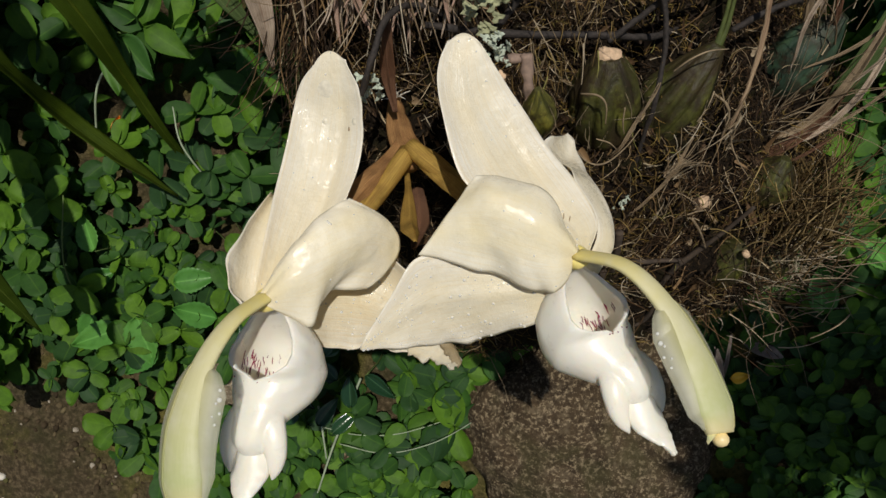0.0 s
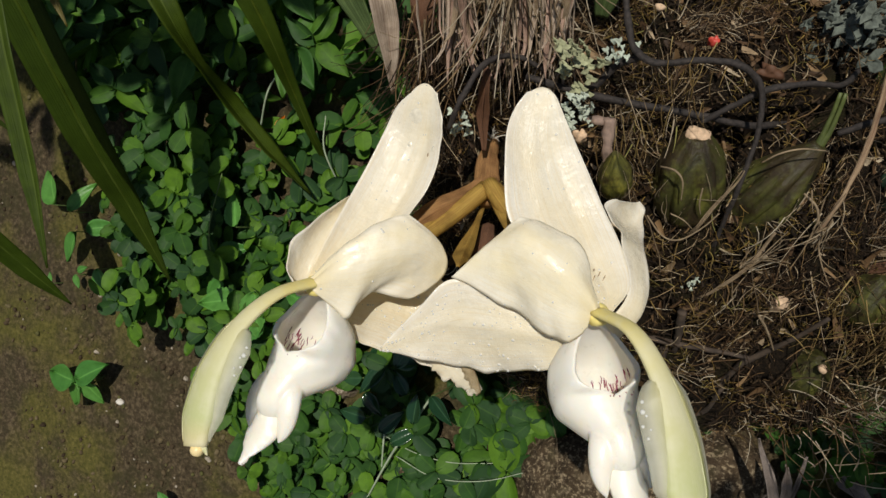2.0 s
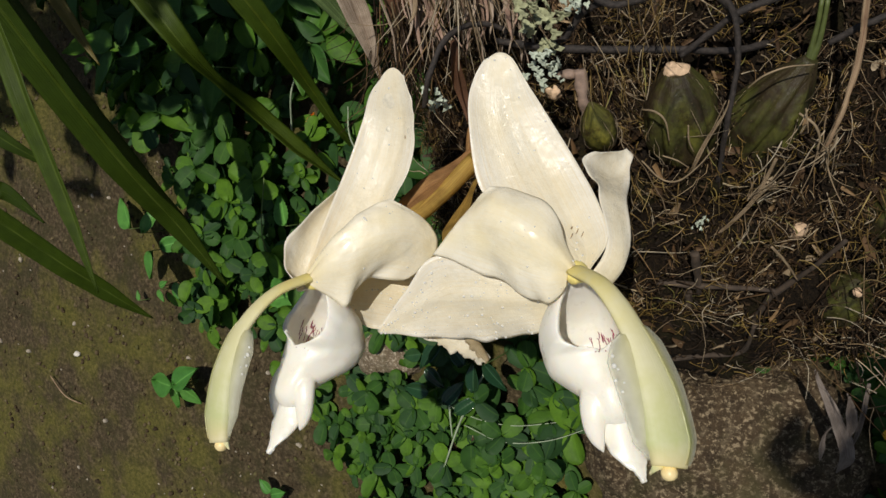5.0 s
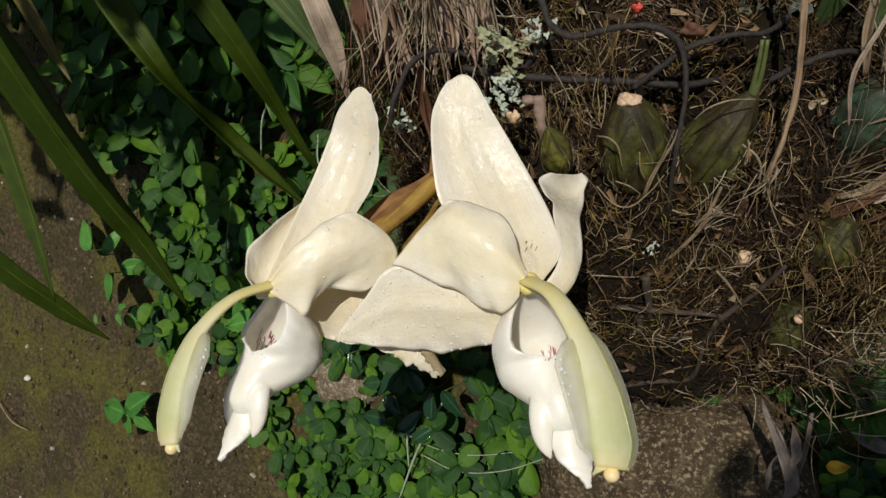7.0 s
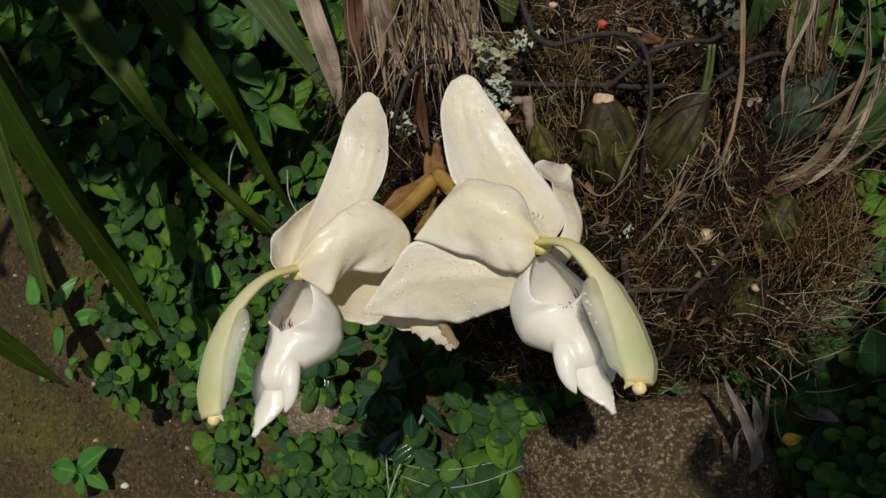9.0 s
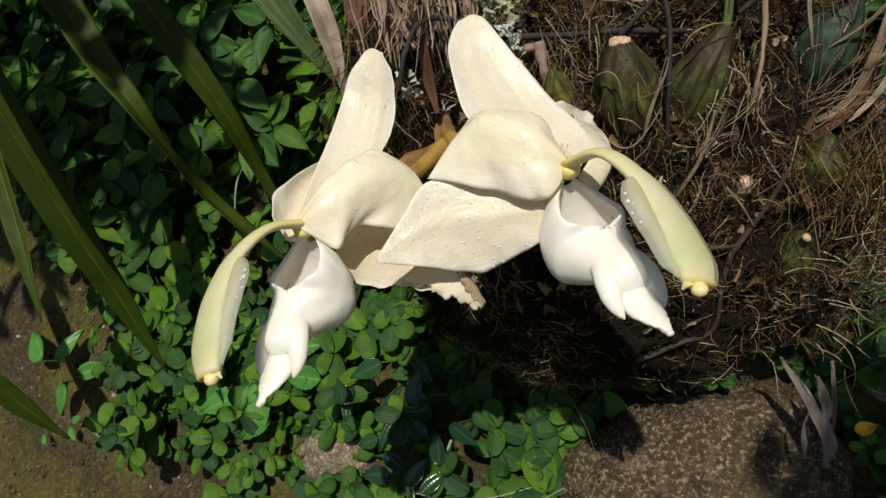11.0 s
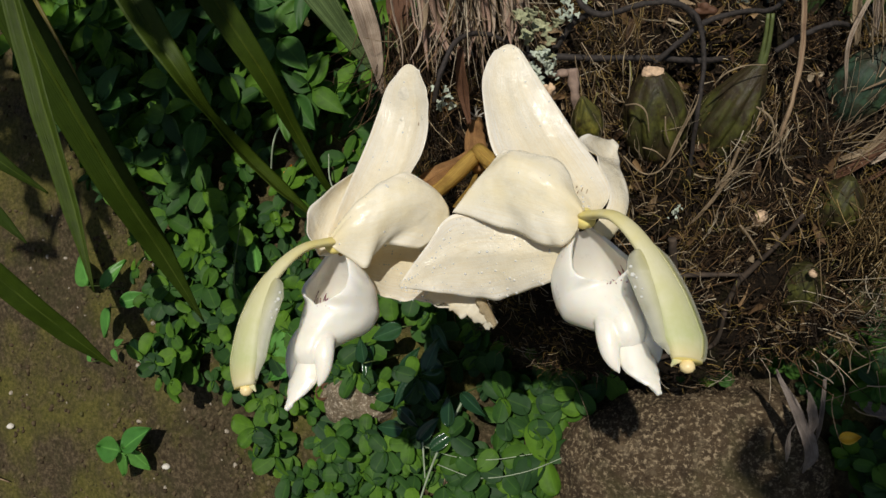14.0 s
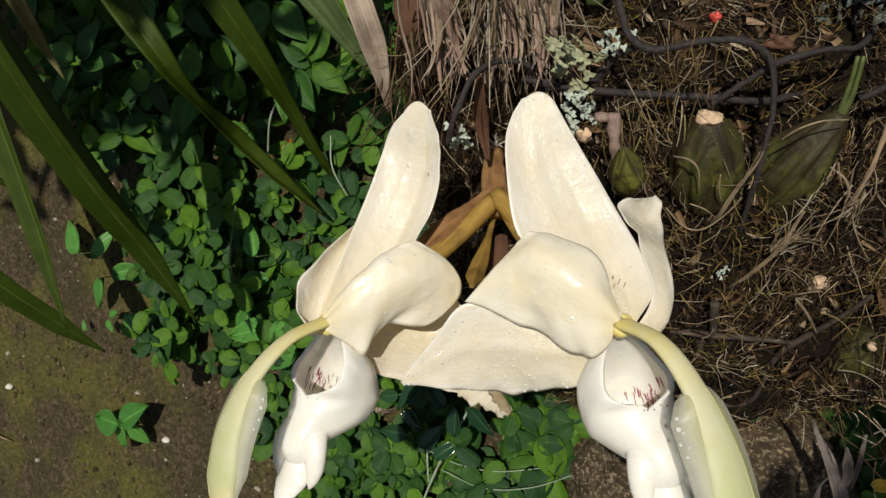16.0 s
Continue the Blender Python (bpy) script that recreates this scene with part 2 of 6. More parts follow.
def wing_material():
    k = Nodes("column_wing", 0.25, 0.6)
    c = k.ramp(k.noise(160, 3), (0.3, (0.72, 0.71, 0.55)), (0.7, (0.82, 0.81, 0.68)))
    body = k.ramp(k.axis("X", "UV"), (0.0, (0.68, 0.64, 0.36)), (0.70, (0.56, 0.59, 0.29)), (1.0, (0.70, 0.63, 0.34)))
    c = k.mix(k.ramp(k.axis("Y", "UV"), (0.15, (1, 1, 1)), (0.62, (0, 0, 0))), c, body)
    k.colour(c)
    k.bump(k.noise(18, 3, 0.6, (0.4, 4, 1), "UV"), 0.3, 0.0005)
    k.through_light(0.5, c)
    clear = k.tree.nodes.new("ShaderNodeBsdfTransparent")
    m = k.tree.nodes.new("ShaderNodeMixShader")
    k.link(k.ramp(k.axis("Y", "UV"), (0.15, (1, 1, 1)), (0.45, (0.88, 0.88, 0.88)), (0.80, (0.42, 0.42, 0.42)), (0.97, (0.36, 0.36, 0.36)), (1.0, (0.6, 0.6, 0.6))), m.inputs[0])
    k.link(clear.outputs[0], m.inputs[1])
    k.link(k.out.inputs["Surface"].links[0].from_socket, m.inputs[2])
    k.link(m.outputs[0], k.out.inputs["Surface"])
    return k.mat


def glint_water_material():
    k = Nodes("water", 0.03, 1.0)
    # Whitish body: the sun glints on the drops are put into the colour.
    k.shader.inputs["Base Color"].default_value = (0.9, 0.9, 0.86, 1)
    clear = k.tree.nodes.new("ShaderNodeBsdfTransparent")
    m = k.tree.nodes.new("ShaderNodeMixShader")
    m.inputs[0].default_value = 0.60
    k.link(clear.outputs[0], m.inputs[1])
    k.link(k.shader.outputs[0], m.inputs[2])
    k.link(m.outputs[0], k.out.inputs["Surface"])
    return k.mat


MAT_SEPAL = petal_material("sepal_flesh", (0.925, 0.892, 0.770), (0.895, 0.825, 0.632), 0.24)
# Withered cream, with the petal's warm shade put into the colour too.
MAT_SEPAL_OLD_SHADED = petal_material("withering_shaded_sepal", (0.89, 0.85, 0.71), (0.86, 0.78, 0.57), 0.32)
MAT_PETAL = petal_material("petal_flesh", (0.965, 0.925, 0.770), (0.945, 0.865, 0.605), 0.22, 0.55)
MAT_LIP = lip_material()
MAT_TORN = dry_material("torn_sepal", (0.82, 0.72, 0.50), (0.60, 0.42, 0.20), (3, 8, 1), 0.35)
MAT_COLUMN = column_material()
MAT_HEART = plain("yellow_heart", (0.86, 0.72, 0.24), 0.5, 0.08, 300, 0.1)
MAT_WING = wing_material()
MAT_GLINT_WATER = glint_water_material()
MAT_SPOT = plain("dark_red_speckle", (0.26, 0.04, 0.08), 0.5)
MAT_BRUISE = plain("grey_bruise", (0.66, 0.61, 0.49), 0.45, 0.16, 500)
MAT_SCRATCH = plain("brown_scratch", (0.30, 0.20, 0.10), 0.6, 0.3, 400)
MAT_ANTHER = plain("anther_cap", (0.82, 0.66, 0.34), 0.4, 0.15)
MAT_BRACT = dry_material("papery_bract", (0.60, 0.35, 0.14), (0.34, 0.16, 0.07), (0.5, 4, 1), 0.38)
MAT_BRACT_YELLOW = dry_material("yellow_bract", (0.66, 0.45, 0.11), (0.42, 0.24, 0.06), (0.5, 4, 1), 0.42)
MAT_SOIL = ground_material()
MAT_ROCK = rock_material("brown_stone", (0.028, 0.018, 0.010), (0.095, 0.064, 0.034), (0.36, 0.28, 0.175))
MAT_PALE_ROCK = rock_material("pale_stone", (0.12, 0.088, 0.055), (0.30, 0.235, 0.155), (0.56, 0.48, 0.36))
# Near-black, so that gaps between the roots look like deep shadow.
MAT_CORE = shade_dark_peat_material()
MAT_PEAT = fibre_material("peat_crumb", (0.0, (0.006, 0.004, 0.0025)), (0.6, (0.022, 0.014, 0.008)), (0.9, (0.055, 0.034, 0.016)), (1.0, (0.10, 0.065, 0.03)), rough=0.9)
MAT_FIBRE = fibre_material("root_fibre", (0.0, (0.014, 0.009, 0.005)), (0.42, (0.032, 0.017, 0.008)), (0.68, (0.080, 0.043, 0.017)), (0.88, (0.28, 0.175, 0.080)), (1.0, (0.62, 0.50, 0.32)))
MAT_FLAKE = fibre_material("sheath_scrap", (0.0, (0.030, 0.017, 0.009)), (0.5, (0.10, 0.055, 0.025)), (0.8, (0.26, 0.16, 0.075)), (1.0, (0.50, 0.40, 0.27)), rough=0.65)
MAT_MOSS = fibre_material("golden_moss", (0.0, (0.07, 0.045, 0.010)), (0.45, (0.16, 0.10, 0.020)), (0.80, (0.32, 0.21, 0.06)), (1.0, (0.22, 0.21, 0.06)))
MAT_GOLD = fibre_material("golden_root", (0.0, (0.10, 0.062, 0.018)), (0.5, (0.27, 0.18, 0.060)), (0.85, (0.46, 0.34, 0.14)), (1.0, (0.34, 0.32, 0.10)))
MAT_CRUMB = fibre_material("soil_crumb", (0.0, (0.035, 0.024, 0.012)), (0.5, (0.095, 0.068, 0.036)), (0.85, (0.16, 0.125, 0.065)), (1.0, (0.10, 0.10, 0.03)), rough=0.9)
MAT_BRISTLE = fibre_material("stiff_root", (0.0, (0.06, 0.038, 0.015)), (0.4, (0.20, 0.13, 0.05)), (1.0, (0.44, 0.33, 0.16)))
MAT_STRAW = fibre_material("straw", (0.0, (0.20, 0.14, 0.08)), (0.5, (0.40, 0.31, 0.20)), (1.0, (0.58, 0.50, 0.37)))
MAT_STRAW_BLADE = dry_material("dry_leaf", (0.46, 0.36, 0.23), (0.15, 0.09, 0.05), (0.5, 3.5, 1))
MAT_PALE_STRAW = dry_material("pale_dry_leaf", (0.72, 0.60, 0.47), (0.32, 0.21, 0.14), (0.5, 3.5, 1))
MAT_GREY_LEAF = dry_material("grey_dead_leaf", (0.29, 0.245, 0.21), (0.12, 0.09, 0.075), (0.5, 3.5, 1))
MAT_BROWN_LEAF = dry_material("brown_dead_leaf", (0.20, 0.10, 0.055), (0.075, 0.035, 0.02), (2, 12, 1))
MAT_STICK = dry_material("dry_stalk", (0.46, 0.34, 0.21), (0.16, 0.085, 0.05), (0.3, 2.2, 1), 0.0)
MAT_WIRE = plain("black_wire", (0.026, 0.020, 0.017), 0.8, 0.6, 500, 0.9)
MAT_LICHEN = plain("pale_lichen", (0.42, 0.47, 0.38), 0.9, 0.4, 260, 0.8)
# Darker copy of the pale lichen: the shade is put into the colour.
MAT_LICHEN_SHADED = plain("shade_painted_lichen", (0.10, 0.115, 0.095), 0.9, 0.5, 260, 0.8)
MAT_LICHEN_GREEN = plain("green_lichen", (0.30, 0.31, 0.18), 0.9, 0.45, 260, 0.8)
MAT_BULB = bulb_material("green_bulb", (0.014, 0.013, 0.005), (0.064, 0.066, 0.016))
MAT_BULB_BLUE = bulb_material("blue_green_bulb", (0.012, 0.026, 0.016), (0.032, 0.060, 0.036))
MAT_BULB_YOUNG = bulb_material("young_bulb", (0.035, 0.036, 0.008), (0.11, 0.105, 0.022))
MAT_STUB = plain("leaf_stub", (0.075, 0.095, 0.022), 0.55, 0.35, 220, 0.5)
MAT_PINK_STRAW = dry_material("pinkish_dry_leaf", (0.62, 0.44, 0.34), (0.28, 0.16, 0.11), (0.5, 3.5, 1))
MAT_SCAR = plain("pale_cut_scar", (0.60, 0.42, 0.27), 0.8, 0.3, 500, 0.6)
MAT_TWIG = plain("pinkish_twig", (0.25, 0.175, 0.135), 0.8, 0.35, 300, 0.6)
MAT_DARK_TWIG = plain("dark_dead_twig", (0.055, 0.038, 0.026), 0.85, 0.45, 220, 0.7)
MAT_STRAP = leaf_material("strap_leaf", (0.030, 0.056, 0.004), (0.052, 0.086, 0.006), (0.085, 0.118, 0.009), rough=0.50, pleats=0.10)
MAT_STRAP.node_tree.nodes["Principled BSDF"].inputs["Specular IOR Level"].default_value = 0.22
MAT_STRAP_OLD = leaf_material("ageing_strap_leaf", (0.10, 0.095, 0.010), (0.13, 0.11, 0.012), (0.17, 0.13, 0.015), rough=0.5)
MAT_ORCHID_LEAF = leaf_material("orchid_leaf", (0.08, 0.14, 0.045), (0.13, 0.20, 0.065), (0.19, 0.27, 0.10), rough=0.4, pleats=0.7)
MAT_CLOVER = leaf_material("cover_leaf", (0.026, 0.066, 0.024), (0.040, 0.112, 0.016), (0.110, 0.230, 0.016), rough=0.62, rib=0.16, spec=0.24)
MAT_CLOVER_FAR = leaf_material("cover_leaf_many", (0.026, 0.066, 0.024), (0.040, 0.112, 0.016), (0.110, 0.230, 0.016), "island", rough=0.62, rib=0.16, spec=0.24)
MAT_SERRATE = leaf_material("serrated_leaf", (0.06, 0.20, 0.035), (0.09, 0.26, 0.045), (0.13, 0.33, 0.06), rough=0.4)
MAT_OVAL = leaf_material("oval_leaf", (0.035, 0.105, 0.020), (0.055, 0.150, 0.022), (0.085, 0.200, 0.024), rough=0.55, rib=0.25, spec=0.3)
MAT_GLOSSY = leaf_material("glossy_leaf", (0.012, 0.040, 0.016), (0.02, 0.06, 0.022), (0.035, 0.09, 0.03), rough=0.16, through=0.08)
MAT_STEM = plain("green_stem", (0.10, 0.15, 0.04), 0.6, 0.3)
MAT_RUNNER = plain("pale_runner", (0.30, 0.36, 0.24), 0.65, 0.3)
MAT_YELLOW = plain("yellow_fallen_leaf", (0.60, 0.36, 0.02), 0.55, 0.3, 90)
MAT_ORANGE = plain("orange_fallen_leaf", (0.75, 0.27, 0.03), 0.55, 0.25, 90)
MAT_RED = plain("red_blossom", (0.55, 0.06, 0.04), 0.5, 0.3, 200)
MAT_PEBBLE = plain("pebble", (0.36, 0.31, 0.24), 0.85, 0.4, 180, 0.5)
MAT_PALE_PEBBLE = plain("pale_pebble", (0.66, 0.62, 0.54), 0.8, 0.2, 250, 0.4)


# ---- shaping ----
def curve(points, n):
    """n places along a smooth line through the points (Catmull-Rom)."""
    p = np.array(points, float)
    p = np.vstack([2 * p[0] - p[1], p, 2 * p[-1] - p[-2]])
    out = []
    for s in np.linspace(0, len(points) - 1, n):
        i = min(int(s), len(points) - 2)
        u = s - i
        a, b, c, d = p[i], p[i + 1], p[i + 2], p[i + 3]
        out.append(0.5 * (2 * b + (c - a) * u + (2 * a - 5 * b + 4 * c - d) * u * u + (3 * b - a - 3 * c + d) * u ** 3))
    return np.array(out)


def wobble(p, scale, seed):
    return noise.noise(Vector((p[0] * scale + seed * 7.31, p[1] * scale - seed * 3.17, p[2] * scale + seed)))


def grid_mesh(rows, uv=None, closed=False):
    """A bmesh over a grid of places; closed joins the last column to the first."""
    bm = bmesh.new()
    layer = bm.loops.layers.uv.new("uv")
    nu, nv = len(rows), len(rows[0])
    vs = [[bm.verts.new(p) for p in row] for row in rows]
    for i in range(nu - 1):
        for j in range(nv if closed else nv - 1):
            k = (j + 1) % nv
            try:
                f = bm.faces.new((vs[i][j], vs[i + 1][j], vs[i + 1][k], vs[i][k]))
            except ValueError:
                continue
            f.smooth = True
            for loop, (a, b) in zip(f.loops, ((i, j), (i + 1, j), (i + 1, j + 1), (i, j + 1))):
                loop[layer].uv = (a / (nu - 1), b / (nv if closed else nv - 1))
    return bm


def thicken(rows, thick, taper=True):
    """A closed thin body round a grid of places, thinner at its rim."""
    r = np.array(rows)
    du = np.gradient(r, axis=0)
    dv = np.gradient(r, axis=1)
    nrm = np.cross(du, dv)
    nrm /= np.linalg.norm(nrm, axis=2, keepdims=True) + 1e-12
    nu, nv = r.shape[:2]
    w = np.ones((nu, nv, 1))
    if taper:
        w[:, 0] = w[:, -1] = 0.45
        w[-1] = w[0] = 0.45
    a, b = r + nrm * thick * 0.5 * w, r - nrm * thick * 0.5 * w
    bm = bmesh.new()
    layer = bm.loops.layers.uv.new("uv")
    va = [[bm.verts.new(p) for p in row] for row in a]
    vb = [[bm.verts.new(p) for p in row] for row in b]

    def face(vs, uvs):
        f = bm.faces.new(vs)
        f.smooth = True
        for loop, t in zip(f.loops, uvs):
            loop[layer].uv = t

    def uv(i, j):
        return (i / (nu - 1), j / (nv - 1))

    for i in range(nu - 1):
        for j in range(nv - 1):
            q = [(i, j), (i + 1, j), (i + 1, j + 1), (i, j + 1)]
            face([va[x][y] for x, y in q], [uv(*t) for t in q])
            face([vb[x][y] for x, y in reversed(q)], [uv(*t) for t in reversed(q)])
    rim = [(i, 0) for i in range(nu)] + [(nu - 1, j) for j in range(1, nv)] + [(i, nv - 1) for i in range(nu - 2, -1, -1)] + [(0, j) for j in range(nv - 2, 0, -1)]
    for (i, j), (k, m) in zip(rim, rim[1:] + rim[:1]):
        face([va[i][j], vb[i][j], vb[k][m], va[k][m]], [uv(i, j), uv(i, j), uv(k, m), uv(k, m)])
    return bm


def sheet(edge_a, middle, edge_b, thick=0.0010, n=(30, 17), ripple=0.0006, seed=1, rim=0.0, folds=(), waves=()):
    """A petal-like sheet skinned over its two edges and its middle line. rim curls the edges; folds are ridges along it
    (where across, how wide, how high); waves ruffle an edge (0 or 1, how far, how often)."""
    nu, nv = n
    a, m, b = curve(edge_a, nu), curve(middle, nu), curve(edge_b, nu)
    rows = []
    for i in range(nu):
        row = []
        for j in range(nv):
            v = j / (nv - 1)
            p = a[i] * 2 * (v - 0.5) * (v - 1) + m[i] * 4 * v * (1 - v) + b[i] * 2 * v * (v - 0.5)
            row.append(p)
        rows.append(row)
    r = np.array(rows)
    nrm = np.cross(np.gradient(r, axis=0), np.gradient(r, axis=1))
    nrm /= np.linalg.norm(nrm, axis=2, keepdims=True) + 1e-12
    for i in range(nu):
        for j in range(nv):
            e = abs(2 * j / (nv - 1) - 1)
            push = ripple * (wobble(r[i, j], 45, seed) * (0.5 + 1.5 * e ** 4) + 0.22 * wobble(r[i, j], 190, seed + 3)) + rim * e ** 6
            u, v = i / (nu - 1), j / (nv - 1)
            for at, wide, high in folds:
                push += high * math.exp(-((v - at - 0.05 * math.sin(5 * u + seed)) / wide) ** 2) * math.sin(math.pi * min(1, 0.15 + u)) ** 0.7
            for edge, high, often in waves:
                near = max(0.0, 1 - abs(v - edge) / 0.35) ** 2
                push += high * near * (math.sin(often * 6.28 * u + seed) + 0.6 * math.sin(often * 15.1 * u + 2 * seed)) * min(1, 3 * u)
            r[i, j] = r[i, j] + nrm[i, j] * push
    return thicken(r, thick)


def tube(points, radii, sides=10, n=24, flat=1.0, side=None, rough=0.0, seed=1, ends=True):
    """A tube along a smooth line; radii are spread along it. flat: depth over width, side: the way of the width."""
    c = curve(points, n)
    rad = np.interp(np.linspace(0, 1, n), np.linspace(0, 1, len(radii)), radii)
    tan = np.gradient(c, axis=0)
    tan /= np.linalg.norm(tan, axis=1, keepdims=True) + 1e-12
    s = np.array(side if side is not None else ((0.3, 0.9, 0.2) if abs(tan[0][0]) > 0.8 else (1, 0.1, 0.05)), float)
    rows = []
    for i in range(n):
        s = s - tan[i] * (s @ tan[i])
        s /= np.linalg.norm(s) + 1e-12
        w = np.cross(tan[i], s)
        row = []
        for j in range(sides):
            t = 2 * math.pi * j / sides
            k = rad[i] * (1 + rough * wobble((i * 0.3, math.cos(t) * 0.7, math.sin(t) * 0.7), 1.0, seed))
            row.append(c[i] + s * math.cos(t) * k + w * math.sin(t) * k * flat)
        rows.append(row)
    bm = grid_mesh(rows, closed=True)
    if ends:
        bm.verts.ensure_lookup_table()
        for start in (0, (n - 1) * sides):
            ring = [bm.verts[start + j] for j in range(sides)]
            f = bm.faces.new(ring if start else list(reversed(ring)))
            f.smooth = True
    return bm


def pebble(centre, radii, seed=1, detail=2, rough=0.25, turn=0.0):
    """A rounded uneven body."""
    bm = bmesh.new()
    bmesh.ops.create_icosphere(bm, subdivisions=detail, radius=1)
    for v in bm.verts:
        k = 1 + rough * wobble(v.co, 1.1, seed) + rough * 0.4 * wobble(v.co, 3.1, seed + 2)
        x, y, z = v.co * k
        x, y = x * math.cos(turn) - y * math.sin(turn), x * math.sin(turn) + y * math.cos(turn)
        v.co = Vector(centre) + Vector((x * radii[0], y * radii[1], z * radii[2]))
    for f in bm.faces:
        f.smooth = True
    return bm


def thing(name, label, category, at=(0, 0, 0), group="", kind=""):
    """An empty at the base of a thing, to which its parts are hung."""
    ob = new(name)
    ob.location = at
    ob.empty_display_size = 0.01
    ob["base"] = tuple(float(v) for v in at)
    return tagged(ob, label, category, group, kind)


def part(name, bm, material, parent=None, label=""):
    """Links a bmesh as one mesh object under a thing or a part."""
    at = Vector(parent["base"]) if parent is not None else Vector((0, 0, 0))
    if at.length:
        bmesh.ops.translate(bm, verts=bm.verts, vec=-at)
    bmesh.ops.recalc_face_normals(bm, faces=bm.faces)
    data = bpy.data.meshes.new(name)
    bm.to_mesh(data)
    bm.free()
    data.materials.append(material)
    ob = new(name, data)
    ob["base"] = tuple(at)
    if parent is not None:
        ob.parent = parent
    if label:
        ob["label"] = label
    return ob


def solo(name, bm, material, label, category, kind="", group=""):
    """A thing that is one mesh."""
    return tagged(part(name, bm, material), label, category, group, kind)


def blades(name, rows, material, kind="", parent=None):
    """Many strands in one mesh: rows of (places along the line, radius)."""
    verts, faces = [], []
    for c, radius in rows:
        c = np.asarray(c)
        m = len(c)
        tan = np.gradient(c, axis=0)
        tan /= np.linalg.norm(tan, axis=1, keepdims=True) + 1e-12
        ref = np.array((0.31, -0.52, 0.79))
        s = np.cross(tan, ref)
        s /= np.linalg.norm(s, axis=1, keepdims=True) + 1e-9
        w = np.cross(tan, s)
        base = len(verts)
        taper = radius * (1 - 0.65 * np.linspace(0, 1, m))
        for j in range(3):
            t = 2 * math.pi * j / 3
            verts.extend((c + (s * math.cos(t) + w * math.sin(t)) * taper[:, None]).tolist())
        for i in range(m - 1):
            for j in range(3):
                k = (j + 1) % 3
                faces.append((base + j * m + i, base + j * m + i + 1, base + k * m + i + 1, base + k * m + i))
    data = bpy.data.meshes.new(name)
    data.from_pydata(verts, [], faces)
    data.polygons.foreach_set("use_smooth", [True] * len(faces))
    data.materials.append(material)
    ob = new(name, data)
    ob["base"] = (0.0, 0.0, 0.0)
    if parent is not None:
        ob.parent = parent
        ob.location = -Vector(parent["base"])
    if kind:
        ob["kind"] = kind
    return ob


# ---- the ground ----
def bank(x, y):
    """The height of the planted bank: level before it, a steep slope, level again behind."""
    def soft(v, w):
        return w * np.logaddexp(0, v / w)
    rise = 0.10 * (y - 0.2) + 0.90 * (soft(y + 0.20, 0.05) - soft(y - 1.1, 0.12)) - 0.90 * soft(0.40, 0.05)
    return 0.02 + rise + 0.19 * np.tanh(x / 1.27)


def rough_bank(x, y):
    near = math.exp(-((x + 0.1) ** 2 + (y - 0.25) ** 2) / 0.9)
    h = float(bank(x, y))
    return h + near * (0.012 * wobble((x, y, 0), 6, 2) + 0.005 * wobble((x, y, 0), 22, 3) + 0.0022 * wobble((x, y, 0), 70, 4))


def spread(lo, hi, step, far):
    out = list(np.arange(lo, hi + 1e-6, step))
    d, a, b = step, lo, hi
    while b < far:
        d *= 1.5
        a, b = a - d, b + d
        out.insert(0, a)
        out.append(b)
    return out


xs, ys = spread(-0.85, 0.5, 0.008, 3000), spread(-0.2, 0.75, 0.008, 3000)
ground_mesh = bpy.data.meshes.new("ground")
ground_mesh.from_pydata([(x, y, rough_bank(x, y)) for x in xs for y in ys], [],
                        [(i * len(ys) + j, (i + 1) * len(ys) + j, (i + 1) * len(ys) + j + 1, i * len(ys) + j + 1) for i in range(len(xs) - 1) for j in range(len(ys) - 1)])
ground_mesh.polygons.foreach_set("use_smooth", [True] * len(ground_mesh.polygons))
ground_mesh.materials.append(MAT_SOIL)
tagged(new("ground", ground_mesh), "brown mossy bare soil of a planted bank", "ground", kind="structure")


# ---- the two orchid flowers ----
FRONT = Vector((0.10, -0.60, 0.79)).normalized()


LIP_U = [0, 5, 12, 22, 30, 36.5, 42.5, 48, 52, 54.5]
LIP_MID = [-2, -7.5, -12, -14.5, -13.8, -9.5, -4.5, -2.8, -3.2, -3.6]
LIP_WIDE = [3.6, 10.5, 15.2, 17.2, 16.2, 12.4, 8.2, 7.8, 6.0, 2.0]
LIP_DEEP = [3.0, 9.0, 14.5, 17.2, 16.4, 12.4, 8.8, 6.8, 5.0, 1.8]


def lip_frame(apex, tip, cap):
    """Along, across and to the front of a lip that lies in the plane of its column."""
    apex, tip, cap = (np.array(q, float) for q in (apex, tip, cap))
    along = tip - apex
    size = np.linalg.norm(along) / 0.0734
    along /= np.linalg.norm(along)
    front = cap - apex
    front -= along * (front @ along)
    front /= np.linalg.norm(front)
    across = np.cross(along, front)
    return lambda u, v, w: apex + (along * u + across * v + front * w) * size * 0.001


def lip_ring(u, seed):
    g = lambda table: float(np.interp(u, LIP_SMOOTH[0], LIP_SMOOTH[1][table]))
    return g(0), g(1), g(2)


def smooth_table():
    x = np.linspace(0, LIP_U[-1], 220)
    cols = []
    for table in (LIP_MID, LIP_WIDE, LIP_DEEP):
        y = np.interp(x, LIP_U, table)
        for _ in range(140):
            y[1:-1] = (y[:-2] + 2 * y[1:-1] + y[2:]) / 4
        cols.append(y)
    return x, cols


LIP_SMOOTH = smooth_table()


